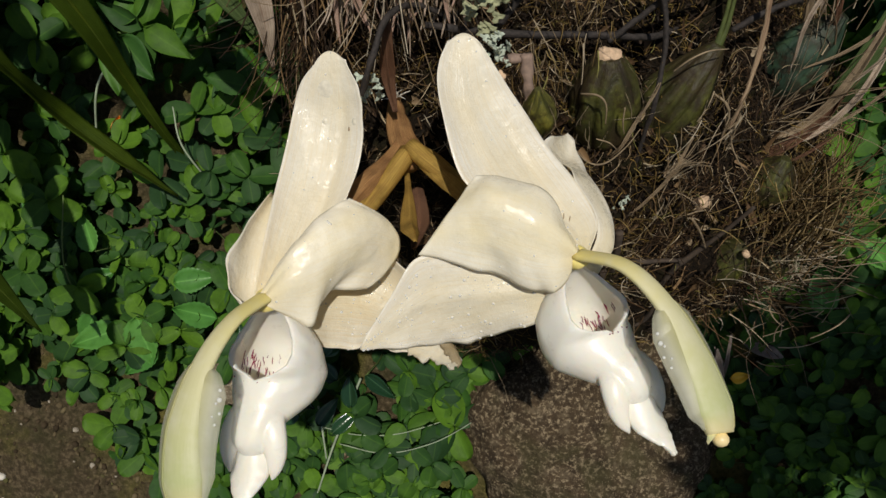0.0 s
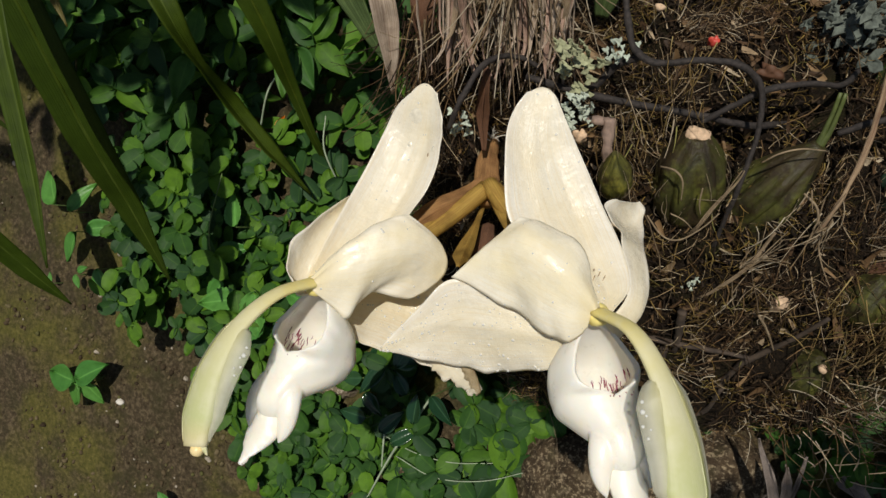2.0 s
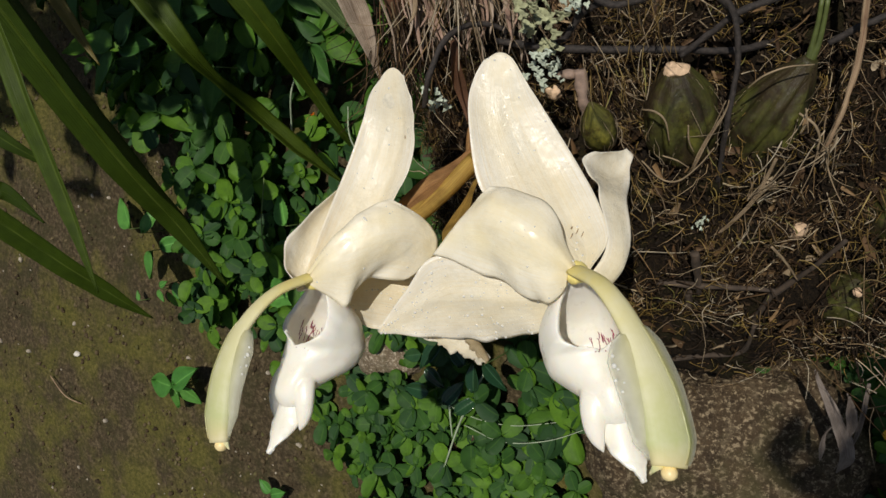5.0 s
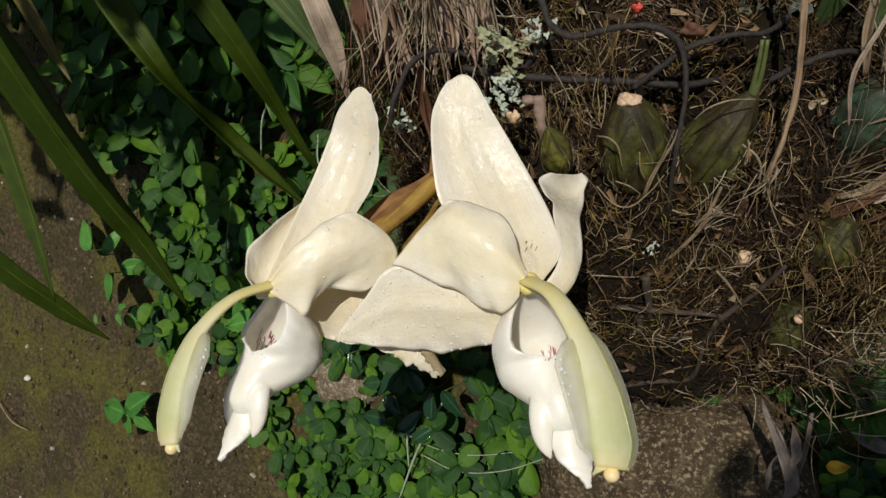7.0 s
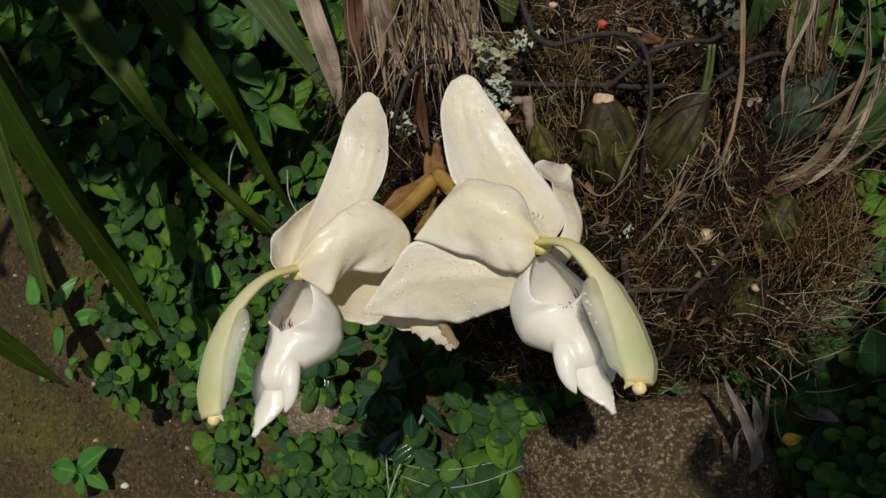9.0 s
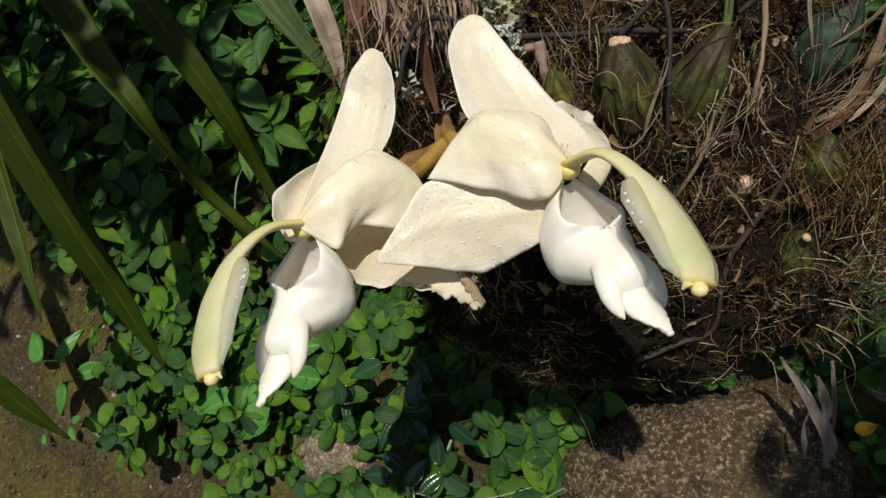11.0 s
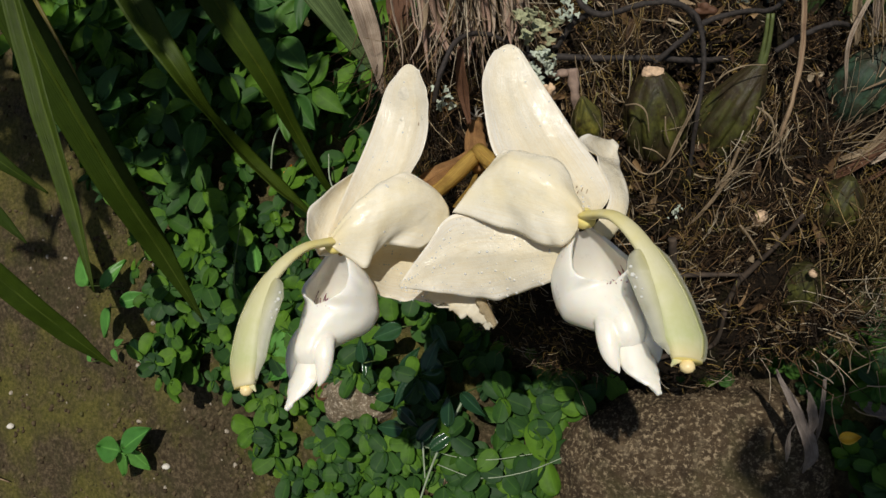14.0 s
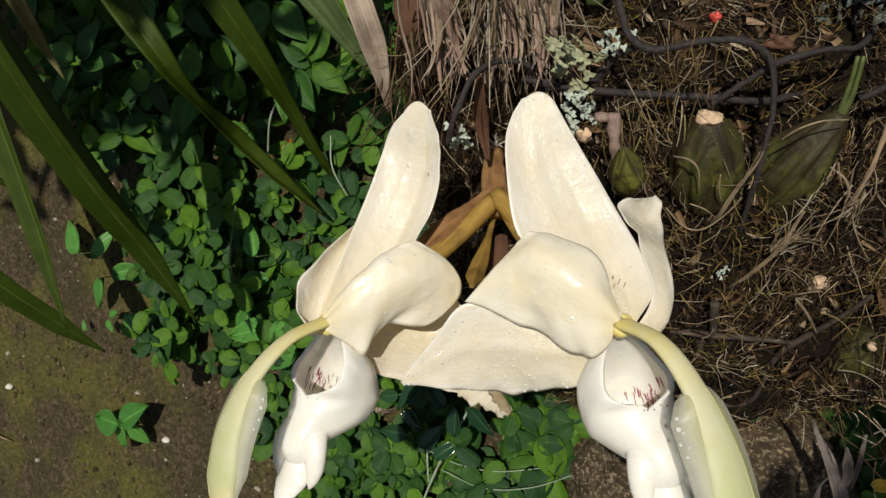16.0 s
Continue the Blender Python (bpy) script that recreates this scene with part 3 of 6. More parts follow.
def mouth_width(u, side):
    """Half the width of the mouth; the two sides differ a little."""
    table = [2.0, 5.5, 8.2, 10.2, 10.8, 9.8, 7.2, 4.6, 1.6, 0] if side else [2.0, 5.2, 8.0, 10.0, 11.0, 10.4, 8.0, 3.4, 1.0, 0]
    return float(np.interp(u, [0, 3, 7, 12, 17, 21, 24, 25.5, 26.8, 27.3], table))


def lip_body(place, thick=2.0, n=120, around=64, seed=1):
    """The fleshy lip: a deep sack with a drop-shaped mouth, a waist and two broad horns."""
    outer, inner, gaps = [], [], []
    us = np.linspace(0, LIP_U[-1], n)
    for u in us:
        mid, a, b = lip_ring(u, seed)
        left, right = (math.asin(min(0.93, mouth_width(u, k) / a)) for k in (0, 1))
        if u >= 27.3:
            left = right = 0.0
        gaps.append(left + right > 0)
        ro, ri = [], []
        for j in range(around + 1):
            t = left + (2 * math.pi - left - right) * j / around
            w = 1 + 0.050 * wobble((u * 0.09, math.cos(t), math.sin(t)), 1.3, seed) + 0.02 * wobble((u * 0.2, 2 * math.cos(t), 2 * math.sin(t)), 1.3, seed + 1)
            off = min(j, around - j) / around
            if gaps[-1]:
                w *= 1 + (0.03 + 0.17 * math.exp(-((u - 20) / 7.0) ** 2)) * math.exp(-(off / 0.075) ** 2) * min(1, left + right)
            ro.append(place(u, math.sin(t) * a * w, mid + math.cos(t) * b * w))
            keep = max(0.12, 1 - thick / max(a, b, thick))
            ri.append(place(u, math.sin(t) * a * w * keep, mid + math.cos(t) * b * w * keep))
        outer.append(ro)
        inner.append(ri)
    bm = bmesh.new()
    rings = [[bm.verts.new(q) for q in row] for row in outer + inner]
    faces = []
    for i in range(n - 1):
        for j in range(around):
            faces.append((rings[i][j], rings[i][j + 1], rings[i + 1][j + 1], rings[i + 1][j]))
            k = n + i
            faces.append((rings[k][j], rings[k + 1][j], rings[k + 1][j + 1], rings[k][j + 1]))
        if gaps[i]:
            for j in (0, around):
                q = (rings[i][j], rings[i + 1][j], rings[n + i + 1][j], rings[n + i][j])
                faces.append(q if j == 0 else tuple(reversed(q)))
    for j in range(around):
        faces.append((rings[0][j + 1], rings[0][j], rings[n][j], rings[n][j + 1]))
    for q in faces:
        bm.faces.new(q)
    bm.faces.new(rings[n - 1])
    bm.faces.new(list(reversed(rings[2 * n - 1])))
    bmesh.ops.remove_doubles(bm, verts=bm.verts, dist=2e-6)
    bmesh.ops.dissolve_degenerate(bm, edges=bm.edges, dist=1e-7)

    def join(other):
        data = bpy.data.meshes.new("tmp")
        other.to_mesh(data)
        other.free()
        bm.from_mesh(data)
        bpy.data.meshes.remove(data)

    for side in (-1, 1):
        join(tube([place(35, side * 2.5, -5.5), place(41, side * 6.0, -3.0), place(47, side * 8.6, -3.0), place(52.5, side * 9.6, -4.2), place(57, side * 9.4, -5.1), place(61, side * 8.5, -5.8)],
                  [0.0040, 0.0052, 0.0046, 0.0038, 0.0025, 0.0005], 18, 30, 0.7))
    for f in bm.faces:
        f.smooth = True
    return bm


def column_body(spine, radii, way, n=40):
    return tube(spine, radii, sides=28, n=n, flat=0.52, side=way)


def drop(at, r, normal):
    bm = bmesh.new()
    bmesh.ops.create_icosphere(bm, subdivisions=2, radius=r)
    nrm = Vector(normal).normalized()
    for v in bm.verts:
        v.co = v.co - nrm * (v.co.dot(nrm)) * 0.45 + Vector(at)
    for f in bm.faces:
        f.smooth = True
    return bm


def surface_drops(parent, host, count, size, seed):
    """Small water drops that sit on the side of a part that faces the front."""
    rnd = random.Random(seed)
    base = Vector(host["base"])
    faces = [f for f in host.data.polygons if f.normal.dot(FRONT) > 0.45]
    for _ in range(count):
        f = rnd.choice(faces)
        part("water_drop", drop(f.center + base + f.normal * size * 0.2, size * rnd.choice((0.5, 0.6, 0.8, 1.0, 1.5)), f.normal), MAT_GLINT_WATER, parent, "round water drop with a white glint in its colour")


def stain(host, material, at, radii, name="stain"):
    """A soft flat mark that lies on a part near a place."""
    base = Vector(host["base"])
    centre = min((f for f in host.data.polygons if f.normal.dot(FRONT) > 0.3), key=lambda f: (f.center + base - Vector(at)).length)
    nrm = centre.normal
    s = nrm.cross(Vector((0.2, 0.9, 0.3))).normalized()
    w = nrm.cross(s)
    bm = bmesh.new()
    mid = bm.verts.new(centre.center + base + nrm * 0.0004)
    ring = []
    for j in range(18):
        t = 2 * math.pi * j / 18
        k = 1 + 0.25 * wobble((math.cos(t), math.sin(t), at[0] * 90), 1.2, 4)
        ring.append(bm.verts.new(mid.co + s * math.cos(t) * radii[0] * k + w * math.sin(t) * radii[1] * k - nrm * 0.0003))
    for a, b in zip(ring, ring[1:] + ring[:1]):
        bm.faces.new((mid, a, b))
    return part(name, bm, material, host)


def flower(label, base, upper, side, petal, lower, column, lip, pedicel, seed, old_shaded=False):
    root = thing("orchid_flower", label, "flower", base, "pair of orchid flowers")
    up = part("upright_sepal", sheet(*upper, thick=0.0005, ripple=0.0008, seed=seed, n=(48, 29), rim=-0.0006, folds=((0.36, 0.09, -0.0006), (0.66, 0.07, 0.0007)), waves=((0, 0.0003, 2), (1, 0.0003, 3))), MAT_SEPAL, root)
    part("side_sepal", sheet(*side, thick=0.0005, ripple=0.0010, seed=seed + 1, n=(40, 19), waves=((0, 0.0009, 2),)), MAT_SEPAL, root)
    pt = part("petal", sheet(*petal, thick=0.0005, ripple=0.0016, seed=seed + 2, n=(60, 35), folds=((0.34, 0.16, 0.0009), (0.66, 0.16, -0.0008)), waves=((0, 0.0004, 1.3), (1, 0.0010, 1.7))), MAT_PETAL, root, "cream waxy petal arched over the flower")
    # The left lower sepal carries the petal's warm shade in its colour.
    lo = part("lower_sepal", sheet(*lower, thick=0.0005, ripple=0.0012, seed=seed + 3, n=(50, 27), folds=((0.45, 0.10, 0.0008),), waves=((1, 0.0009, 2.5), (0, 0.0005, 2))), MAT_SEPAL_OLD_SHADED if old_shaded else MAT_SEPAL, root)
    part("receptacle", pebble(tuple(np.array(base) + np.array((0.0, -0.0005, 0.0012))), (0.0046, 0.0046, 0.0042), seed, 3, 0.15), MAT_HEART, root, "yellow heart of the flower")
    part("pedicel", tube(pedicel, [0.0042, 0.0040, 0.0038, 0.0034], 12, 18), MAT_BRACT_YELLOW, root, "yellowish flower stalk")
    # the column with its wings and its cap
    spine, radii, wing_ways, cap = column
    col = part("column", column_body(spine, radii, wing_ways[0][0]), MAT_COLUMN, root, "arched yellow-green column")
    c = curve(spine, 40)
    rad = np.interp(np.linspace(0, 1, 40), np.linspace(0, 1, len(radii)), radii)
    for way, wide in wing_ways:
        way = np.array(way, float)
        way /= np.linalg.norm(way)
        rows = []
        for k in np.linspace(0, 1, 40):
            x = 15.2 + 22.6 * k
            i = int(x)
            mid = c[i] + (c[i + 1] - c[i]) * (x - i)
            r = float(np.interp(x, range(40), rad))
            w = wide * min(1, (k / 0.13)) ** 0.55 * (1 - 0.93 * k ** 1.25)
            ahead = c[min(39, i + 1)] - c[i - 1]
            ahead /= np.linalg.norm(ahead)
            out_way = way - ahead * (way @ ahead)
            out_way /= np.linalg.norm(out_way)
            top = np.cross(ahead, out_way)
            top *= 1 if top @ np.array(FRONT) > 0 else -1
            row = []
            for v in np.linspace(0, 1, 22):
                out = 0.60 * r + (0.40 * r + w) * v
                row.append(mid + out_way * out + top * (0.375 * r * (1 - v) ** 1.15 - 0.0008 * v * v * (1 - k)))
            rows.append(row)
        part("wing", thicken(rows, 0.0006), MAT_WING, col, "thin glassy wing of the column")
        if wide > 0.006:
            for q, size, v in ((4, 0.00060, 17), (6, 0.00085, 17), (7, 0.00045, 15), (9, 0.00055, 19), (12, 0.00050, 17), (10, 0.0004, 14)):
                part("water_drop", drop(np.array(rows[q][v]) + np.array(FRONT) * 0.0006, size, FRONT), MAT_GLINT_WATER, col, "water drop on the wing with a white glint in its colour")
    end = c[-1]
    way = np.array(wing_ways[0][0], float)
    back = (c[-1] - c[-4]) / np.linalg.norm(c[-1] - c[-4])
    part("tooth", sheet([end - back * 0.0055 + way * 0.0020, end - back * 0.0030 + way * 0.0052, end + back * 0.0004 + way * 0.0066], [end - back * 0.0030 + way * 0.0020, end - back * 0.0012 + way * 0.0045, end + back * 0.0006 + way * 0.0066],
                        [end - back * 0.0002 + way * 0.0018, end + back * 0.0002 + way * 0.0042, end + back * 0.0008 + way * 0.0066], thick=0.0010, ripple=0.0002, n=(12, 8)), MAT_COLUMN, col)
    part("anther_cap", pebble(cap, (0.0027, 0.0026, 0.0024), seed, 2, 0.1), MAT_ANTHER, col, "small yellowish cap")
    # the lip
    place = lip_frame(*lip["frame"])
    side = lip["side"]
    lp = part("lip", lip_body(place, seed=seed), MAT_LIP, root, "thick white waxy lip with an open sack")
    fuse = lp.modifiers.new("fuse", "REMESH")
    fuse.mode, fuse.voxel_size, fuse.use_smooth_shade = "VOXEL", 0.00052, True
    soft = lp.modifiers.new("soften", "SMOOTH")
    soft.factor, soft.iterations = 0.5, 6
    part("tongue", sheet([place(49, -4.5, -6), place(54, -6.6, -5.6), place(60, -6.8, -5.4), place(66, -4.4, -3.0), place(70, -1.9, -1.2), place(73.6, -0.2, 0)],
                         [place(47, 0, -1.8), place(54, 0, -1.4), place(60, 0.2, -1.6), place(66, 0, -1.4), place(70, 0.2, -0.8), place(73.6, 0, 0.2)],
                         [place(49, 4.5, -6), place(54, 6.6, -5.6), place(60, 6.9, -5.2), place(66, 4.6, -2.8), place(70, 1.6, -1.4), place(73.6, 0.2, 0)],
                         thick=0.0020, ripple=0.0007, seed=seed + 5, n=(40, 21), waves=((0, 0.0004, 3), (1, 0.0004, 2.5))), MAT_LIP, lp)
    # dark red streaks and spots on the wall of the sack
    rnd = random.Random(seed)
    for q in range(34):
        t = side * 2.1 + rnd.gauss(0, 0.42)
        u0 = rnd.uniform(17, 25)
        pts = []
        for step in range(5):
            u = u0 + step * rnd.uniform(0.5, 1.1)
            mid, a, b = lip_ring(u, seed)
            pts.append(place(u, math.sin(t) * (a - 2.15), mid + math.cos(t) * (b - 2.15)))
            t += rnd.gauss(0, 0.015)
        part("red_streak", tube(pts, [0.00008, 0.00020, 0.00017, 0.00020, 0.00006], 5, 7, 0.6), MAT_SPOT, lp)
    for q in range(16):
        u0 = rnd.uniform(24.5, 28.5)
        t = rnd.gauss(0, 0.30)
        mid, a, b = lip_ring(u0, seed)
        at = place(u0, math.sin(t) * a, mid + math.cos(t) * (b + 0.05))
        if abs(math.sin(t) * a) > mouth_width(u0, t > 0) + 0.6:
            part("red_speck", pebble(at, (0.00028, 0.00028, 0.00028), q, 1, 0.2), MAT_SPOT, lp)
    surface_drops(root, pt, 16, 0.00032, seed)
    surface_drops(root, lo, 140, 0.00042, seed + 1)
    surface_drops(root, up, 22, 0.00034, seed + 2)
    return root, up, col


LEFT, left_up, left_col = flower(
    "cream-white waxy orchid flower hanging beside its twin", (-0.060, 0.114, 0.306),
    ([(-0.065, 0.116, 0.308), (-0.063, 0.140, 0.315), (-0.0594, 0.162, 0.3220), (-0.0555, 0.1844, 0.3320), (-0.0520, 0.1910, 0.3400), (-0.0460, 0.1955, 0.3458)],
     [(-0.059, 0.116, 0.305), (-0.053, 0.138, 0.307), (-0.0460, 0.162, 0.3150), (-0.0420, 0.1815, 0.3280), (-0.0405, 0.1900, 0.3395), (-0.0405, 0.1982, 0.3492)],
     [(-0.053, 0.114, 0.306), (-0.040, 0.138, 0.3100), (-0.0302, 0.1639, 0.3202), (-0.0275, 0.1796, 0.3345), (-0.0290, 0.1870, 0.3415), (-0.0345, 0.1950, 0.3468)]),
    ([(-0.0640, 0.158, 0.3145), (-0.0695, 0.141, 0.3180), (-0.0725, 0.124, 0.3190), (-0.0730, 0.114, 0.3130), (-0.067, 0.108, 0.3060), (-0.061, 0.110, 0.306)],
     [(-0.0625, 0.158, 0.3110), (-0.0670, 0.141, 0.3110), (-0.0690, 0.126, 0.3090), (-0.0690, 0.117, 0.3050), (-0.065, 0.111, 0.3030), (-0.0605, 0.1115, 0.304)],
     [(-0.0590, 0.156, 0.3130), (-0.0600, 0.140, 0.3110), (-0.0610, 0.127, 0.3080), (-0.0610, 0.120, 0.3060), (-0.060, 0.115, 0.3040), (-0.059, 0.113, 0.304)]),
    ([(-0.0615, 0.1130, 0.3110), (-0.0525, 0.1255, 0.3185), (-0.0440, 0.1360, 0.3228), (-0.0370, 0.1432, 0.3236), (-0.0318, 0.1478, 0.3224)],
     [(-0.0600, 0.1120, 0.3115), (-0.0490, 0.1195, 0.3195), (-0.0360, 0.1290, 0.3205), (-0.0240, 0.1385, 0.3150), (-0.0140, 0.1430, 0.3030)],
     [(-0.0592, 0.1101, 0.3093), (-0.0521, 0.1088, 0.3037), (-0.0453, 0.1077, 0.2998), (-0.0418, 0.1139, 0.3016), (-0.0359, 0.1203, 0.3012), (-0.0261, 0.1263, 0.2947)]),
    ([(-0.0540, 0.120, 0.303), (-0.0400, 0.138, 0.302), (-0.0240, 0.144, 0.296), (-0.0100, 0.138, 0.287), (0.0010, 0.124, 0.278)],
     [(-0.0530, 0.122, 0.292), (-0.0420, 0.135, 0.283), (-0.0270, 0.137, 0.278), (-0.0140, 0.130, 0.275), (-0.0030, 0.119, 0.2735)],
     [(-0.0520, 0.108, 0.290), (-0.0450, 0.109, 0.281), (-0.0310, 0.111, 0.276), (-0.0190, 0.1115, 0.2745), (-0.0070, 0.1105, 0.2715)]),
    ([(-0.0600, 0.1130, 0.3100), (-0.0670, 0.0985, 0.3180), (-0.0740, 0.0820, 0.3170), (-0.0785, 0.0660, 0.3085), (-0.0785, 0.0520, 0.3000), (-0.0762, 0.0425, 0.2950)],
     [0.0037, 0.0035, 0.0044, 0.0072, 0.0086, 0.0060], (((0.95, -0.20, 0.22), 0.0072), ((-0.95, 0.24, -0.21), 0.0020)), (-0.0752, 0.0418, 0.2944)),
    {"frame": ((-0.0595, 0.1135, 0.3050), (-0.0686, 0.0485, 0.2722), (-0.0752, 0.0418, 0.2944)), "side": 1},
    [(-0.013, 0.195, 0.298), (-0.026, 0.172, 0.295), (-0.044, 0.140, 0.297), (-0.060, 0.115, 0.303)], 11, True)

RIGHT, right_up, right_col = flower(
    "cream-white waxy orchid flower with a curled spoon-tipped sepal", (0.050, 0.125, 0.316),
    ([(0.049, 0.126, 0.317), (0.038, 0.132, 0.3215), (0.024, 0.140, 0.3265), (0.0085, 0.150, 0.3315), (0.0008, 0.1733, 0.3470), (0.0015, 0.1860, 0.3540), (0.0050, 0.1928, 0.3565)],
     [(0.052, 0.1265, 0.316), (0.0490, 0.1350, 0.3175), (0.039, 0.1460, 0.3200), (0.0260, 0.161, 0.3270), (0.0140, 0.1775, 0.3415), (0.0115, 0.1890, 0.3520), (0.0105, 0.1962, 0.3582)],
     [(0.0545, 0.1265, 0.3165), (0.0590, 0.1400, 0.3180), (0.0540, 0.1530, 0.3200), (0.0430, 0.1688, 0.3260), (0.0280, 0.1835, 0.3415), (0.0210, 0.1895, 0.3505), (0.0165, 0.1940, 0.3555)]),
    ([(0.0530, 0.1240, 0.3130), (0.0585, 0.1370, 0.3175), (0.0528, 0.1570, 0.3198), (0.0492, 0.1670, 0.3192), (0.0442, 0.1750, 0.3204), (0.0452, 0.1835, 0.3180), (0.0495, 0.1885, 0.3135)],
     [(0.0575, 0.1245, 0.3070), (0.0640, 0.1365, 0.3140), (0.0577, 0.1588, 0.3166), (0.0545, 0.1712, 0.3124), (0.0520, 0.1815, 0.3060), (0.0515, 0.1890, 0.3060), (0.0525, 0.1945, 0.3075)],
     [(0.0595, 0.1260, 0.3040), (0.0655, 0.1370, 0.3110), (0.0622, 0.1612, 0.3128), (0.0606, 0.1760, 0.3070), (0.0592, 0.1880, 0.3030), (0.0586, 0.1975, 0.3010), (0.0552, 0.1995, 0.3035)]),
    ([(0.0500, 0.1250, 0.3210), (0.0420, 0.1380, 0.3300), (0.0310, 0.1465, 0.3335), (0.0220, 0.1485, 0.3350), (0.0145, 0.1475, 0.3350)],
     [(0.0485, 0.1225, 0.3205), (0.0395, 0.1250, 0.3290), (0.0260, 0.1290, 0.3335), (0.0148, 0.1325, 0.3335), (0.0046, 0.1355, 0.3285)],
     [(0.0470, 0.1195, 0.3160), (0.0430, 0.1145, 0.3120), (0.0350, 0.1140, 0.3105), (0.0185, 0.1228, 0.3128), (-0.0060, 0.1246, 0.3186)]),
    ([(0.0460, 0.1210, 0.3110), (0.0210, 0.1275, 0.3110), (-0.0055, 0.1256, 0.3168), (-0.0165, 0.1118, 0.3092), (-0.0268, 0.0983, 0.2991)],
     [(0.0450, 0.1185, 0.3060), (0.0240, 0.1190, 0.3020), (0.0030, 0.1165, 0.3000), (-0.0120, 0.1085, 0.3010), (-0.0268, 0.0983, 0.2989)],
     [(0.0430, 0.1120, 0.2970), (0.0280, 0.1110, 0.2880), (0.0110, 0.1107, 0.2805), (-0.0060, 0.1035, 0.2900), (-0.0262, 0.0980, 0.2983)]),
    ([(0.0500, 0.1240, 0.3195), (0.0625, 0.1120, 0.3295), (0.0740, 0.0985, 0.3265), (0.0830, 0.0845, 0.3165), (0.0880, 0.0715, 0.3095), (0.0892, 0.0640, 0.3070)],
     [0.0037, 0.0035, 0.0044, 0.0072, 0.0086, 0.0060], (((-0.80, -0.52, 0.30), 0.0076), ((0.80, 0.45, -0.35), 0.0028)), (0.0893, 0.0626, 0.3062)),
    {"frame": ((0.0492, 0.1245, 0.3130), (0.0812, 0.0655, 0.2847), (0.0893, 0.0626, 0.3062)), "side": -1},
    [(-0.012, 0.196, 0.300), (0.004, 0.178, 0.300), (0.028, 0.150, 0.305), (0.050, 0.128, 0.314)], 23)

for host, at in ((left_up, (-0.0430, 0.1865, 0.3400)),):
    stain(host, MAT_BRUISE, at, (0.0030, 0.0034), "bruise")
for at in ((-0.0440, 0.1790, 0.3330), (-0.0350, 0.1740, 0.3350)):
    stain(left_up, MAT_BRUISE, at, (0.0010, 0.0013), "bruise")

# thin brown scratches near the foot of the sepal
for at, radii in (((0.0475, 0.1420, 0.3195), (0.0002, 0.0020)), ((0.0490, 0.1405, 0.3190), (0.0002, 0.0014)), ((0.0465, 0.1395, 0.3195), (0.0002, 0.0016)), ((0.0455, 0.1430, 0.3200), (0.0003, 0.0008))):
    stain(right_up, MAT_SCRATCH, at, radii, "scratch")
stain(left_up, MAT_SCRATCH, (-0.0362, 0.1755, 0.3320), (0.0004, 0.0009), "scratch")

# the torn withered end of the lower sepal
def ragged(edge, inward, count, depth, seed):
    """An edge with torn notches that reach towards another line."""
    rnd = random.Random(seed)
    a, b = curve(edge, count), curve(inward, count)
    return [p + (q - p) * depth * rnd.random() ** 2 for p, q in zip(a, b)]


FLAP_TOP = [(-0.0180, 0.1180, 0.2800), (-0.0060, 0.1175, 0.2775), (0.0030, 0.1150, 0.2730), (0.0088, 0.1122, 0.2625)]
FLAP_LOW = [(-0.0240, 0.1115, 0.2770), (-0.0110, 0.1090, 0.2715), (0.0000, 0.1085, 0.2660), (0.0082, 0.1112, 0.2612)]
FLAP_MID = [tuple((np.array(p) + np.array(q)) / 2 + (0, -0.0015, 0.0006)) for p, q in zip(FLAP_TOP, FLAP_LOW)]
part("torn_tip", sheet(FLAP_TOP, FLAP_MID, ragged(FLAP_LOW, FLAP_MID, 30, 0.95, 4), 0.0006, (60, 13), 0.0012, 1, waves=((1, 0.0007, 3),)), MAT_SEPAL_OLD_SHADED, LEFT, "cream torn sepal end with a ragged edge")
part("torn_tip", sheet([(0.0012, 0.1160, 0.2785), (0.0064, 0.1138, 0.2725), (0.0094, 0.1112, 0.2630)], [(0.0016, 0.1136, 0.2790), (0.0056, 0.1112, 0.2726), (0.0090, 0.1100, 0.2630)], [(0.0008, 0.1126, 0.2765), (0.0036, 0.1108, 0.2702), (0.0082, 0.1100, 0.2620)],
                       0.0006, (24, 9), 0.0008, 2, waves=((1, 0.0006, 3.4),)), MAT_TORN, LEFT, "brown withered rolled rim")


# ---- the root ball and what grows on it ----
MOUND, MOUND_R = np.array((0.0665, 0.305, 0.225)), np.array((0.1410, 0.112, 0.118))


def mound_point(a, b, lift=0.0):
    """A place on the root ball: a round about z, b from -pi/2 at its foot to pi/2 at its top."""
    d = np.array((math.cos(b) * math.sin(a), -math.cos(b) * math.cos(a), math.sin(b)))
    k = (abs(d[0]) ** 2.5 + abs(d[1]) ** 2.5 + abs(d[2]) ** 2.5) ** (-1 / 2.5)
    p = MOUND + d * MOUND_R * k
    p[1] += 0.35 * (p[2] - MOUND[2])
    lump = 0.010 * wobble(p, 14, 1) + 0.009 * wobble(p, 42, 2) + 0.005 * wobble(p, 110, 3) + 0.003 * wobble(p, 300, 4)
    n = d / MOUND_R
    n /= np.linalg.norm(n)
    return p + n * (lump + lift), n


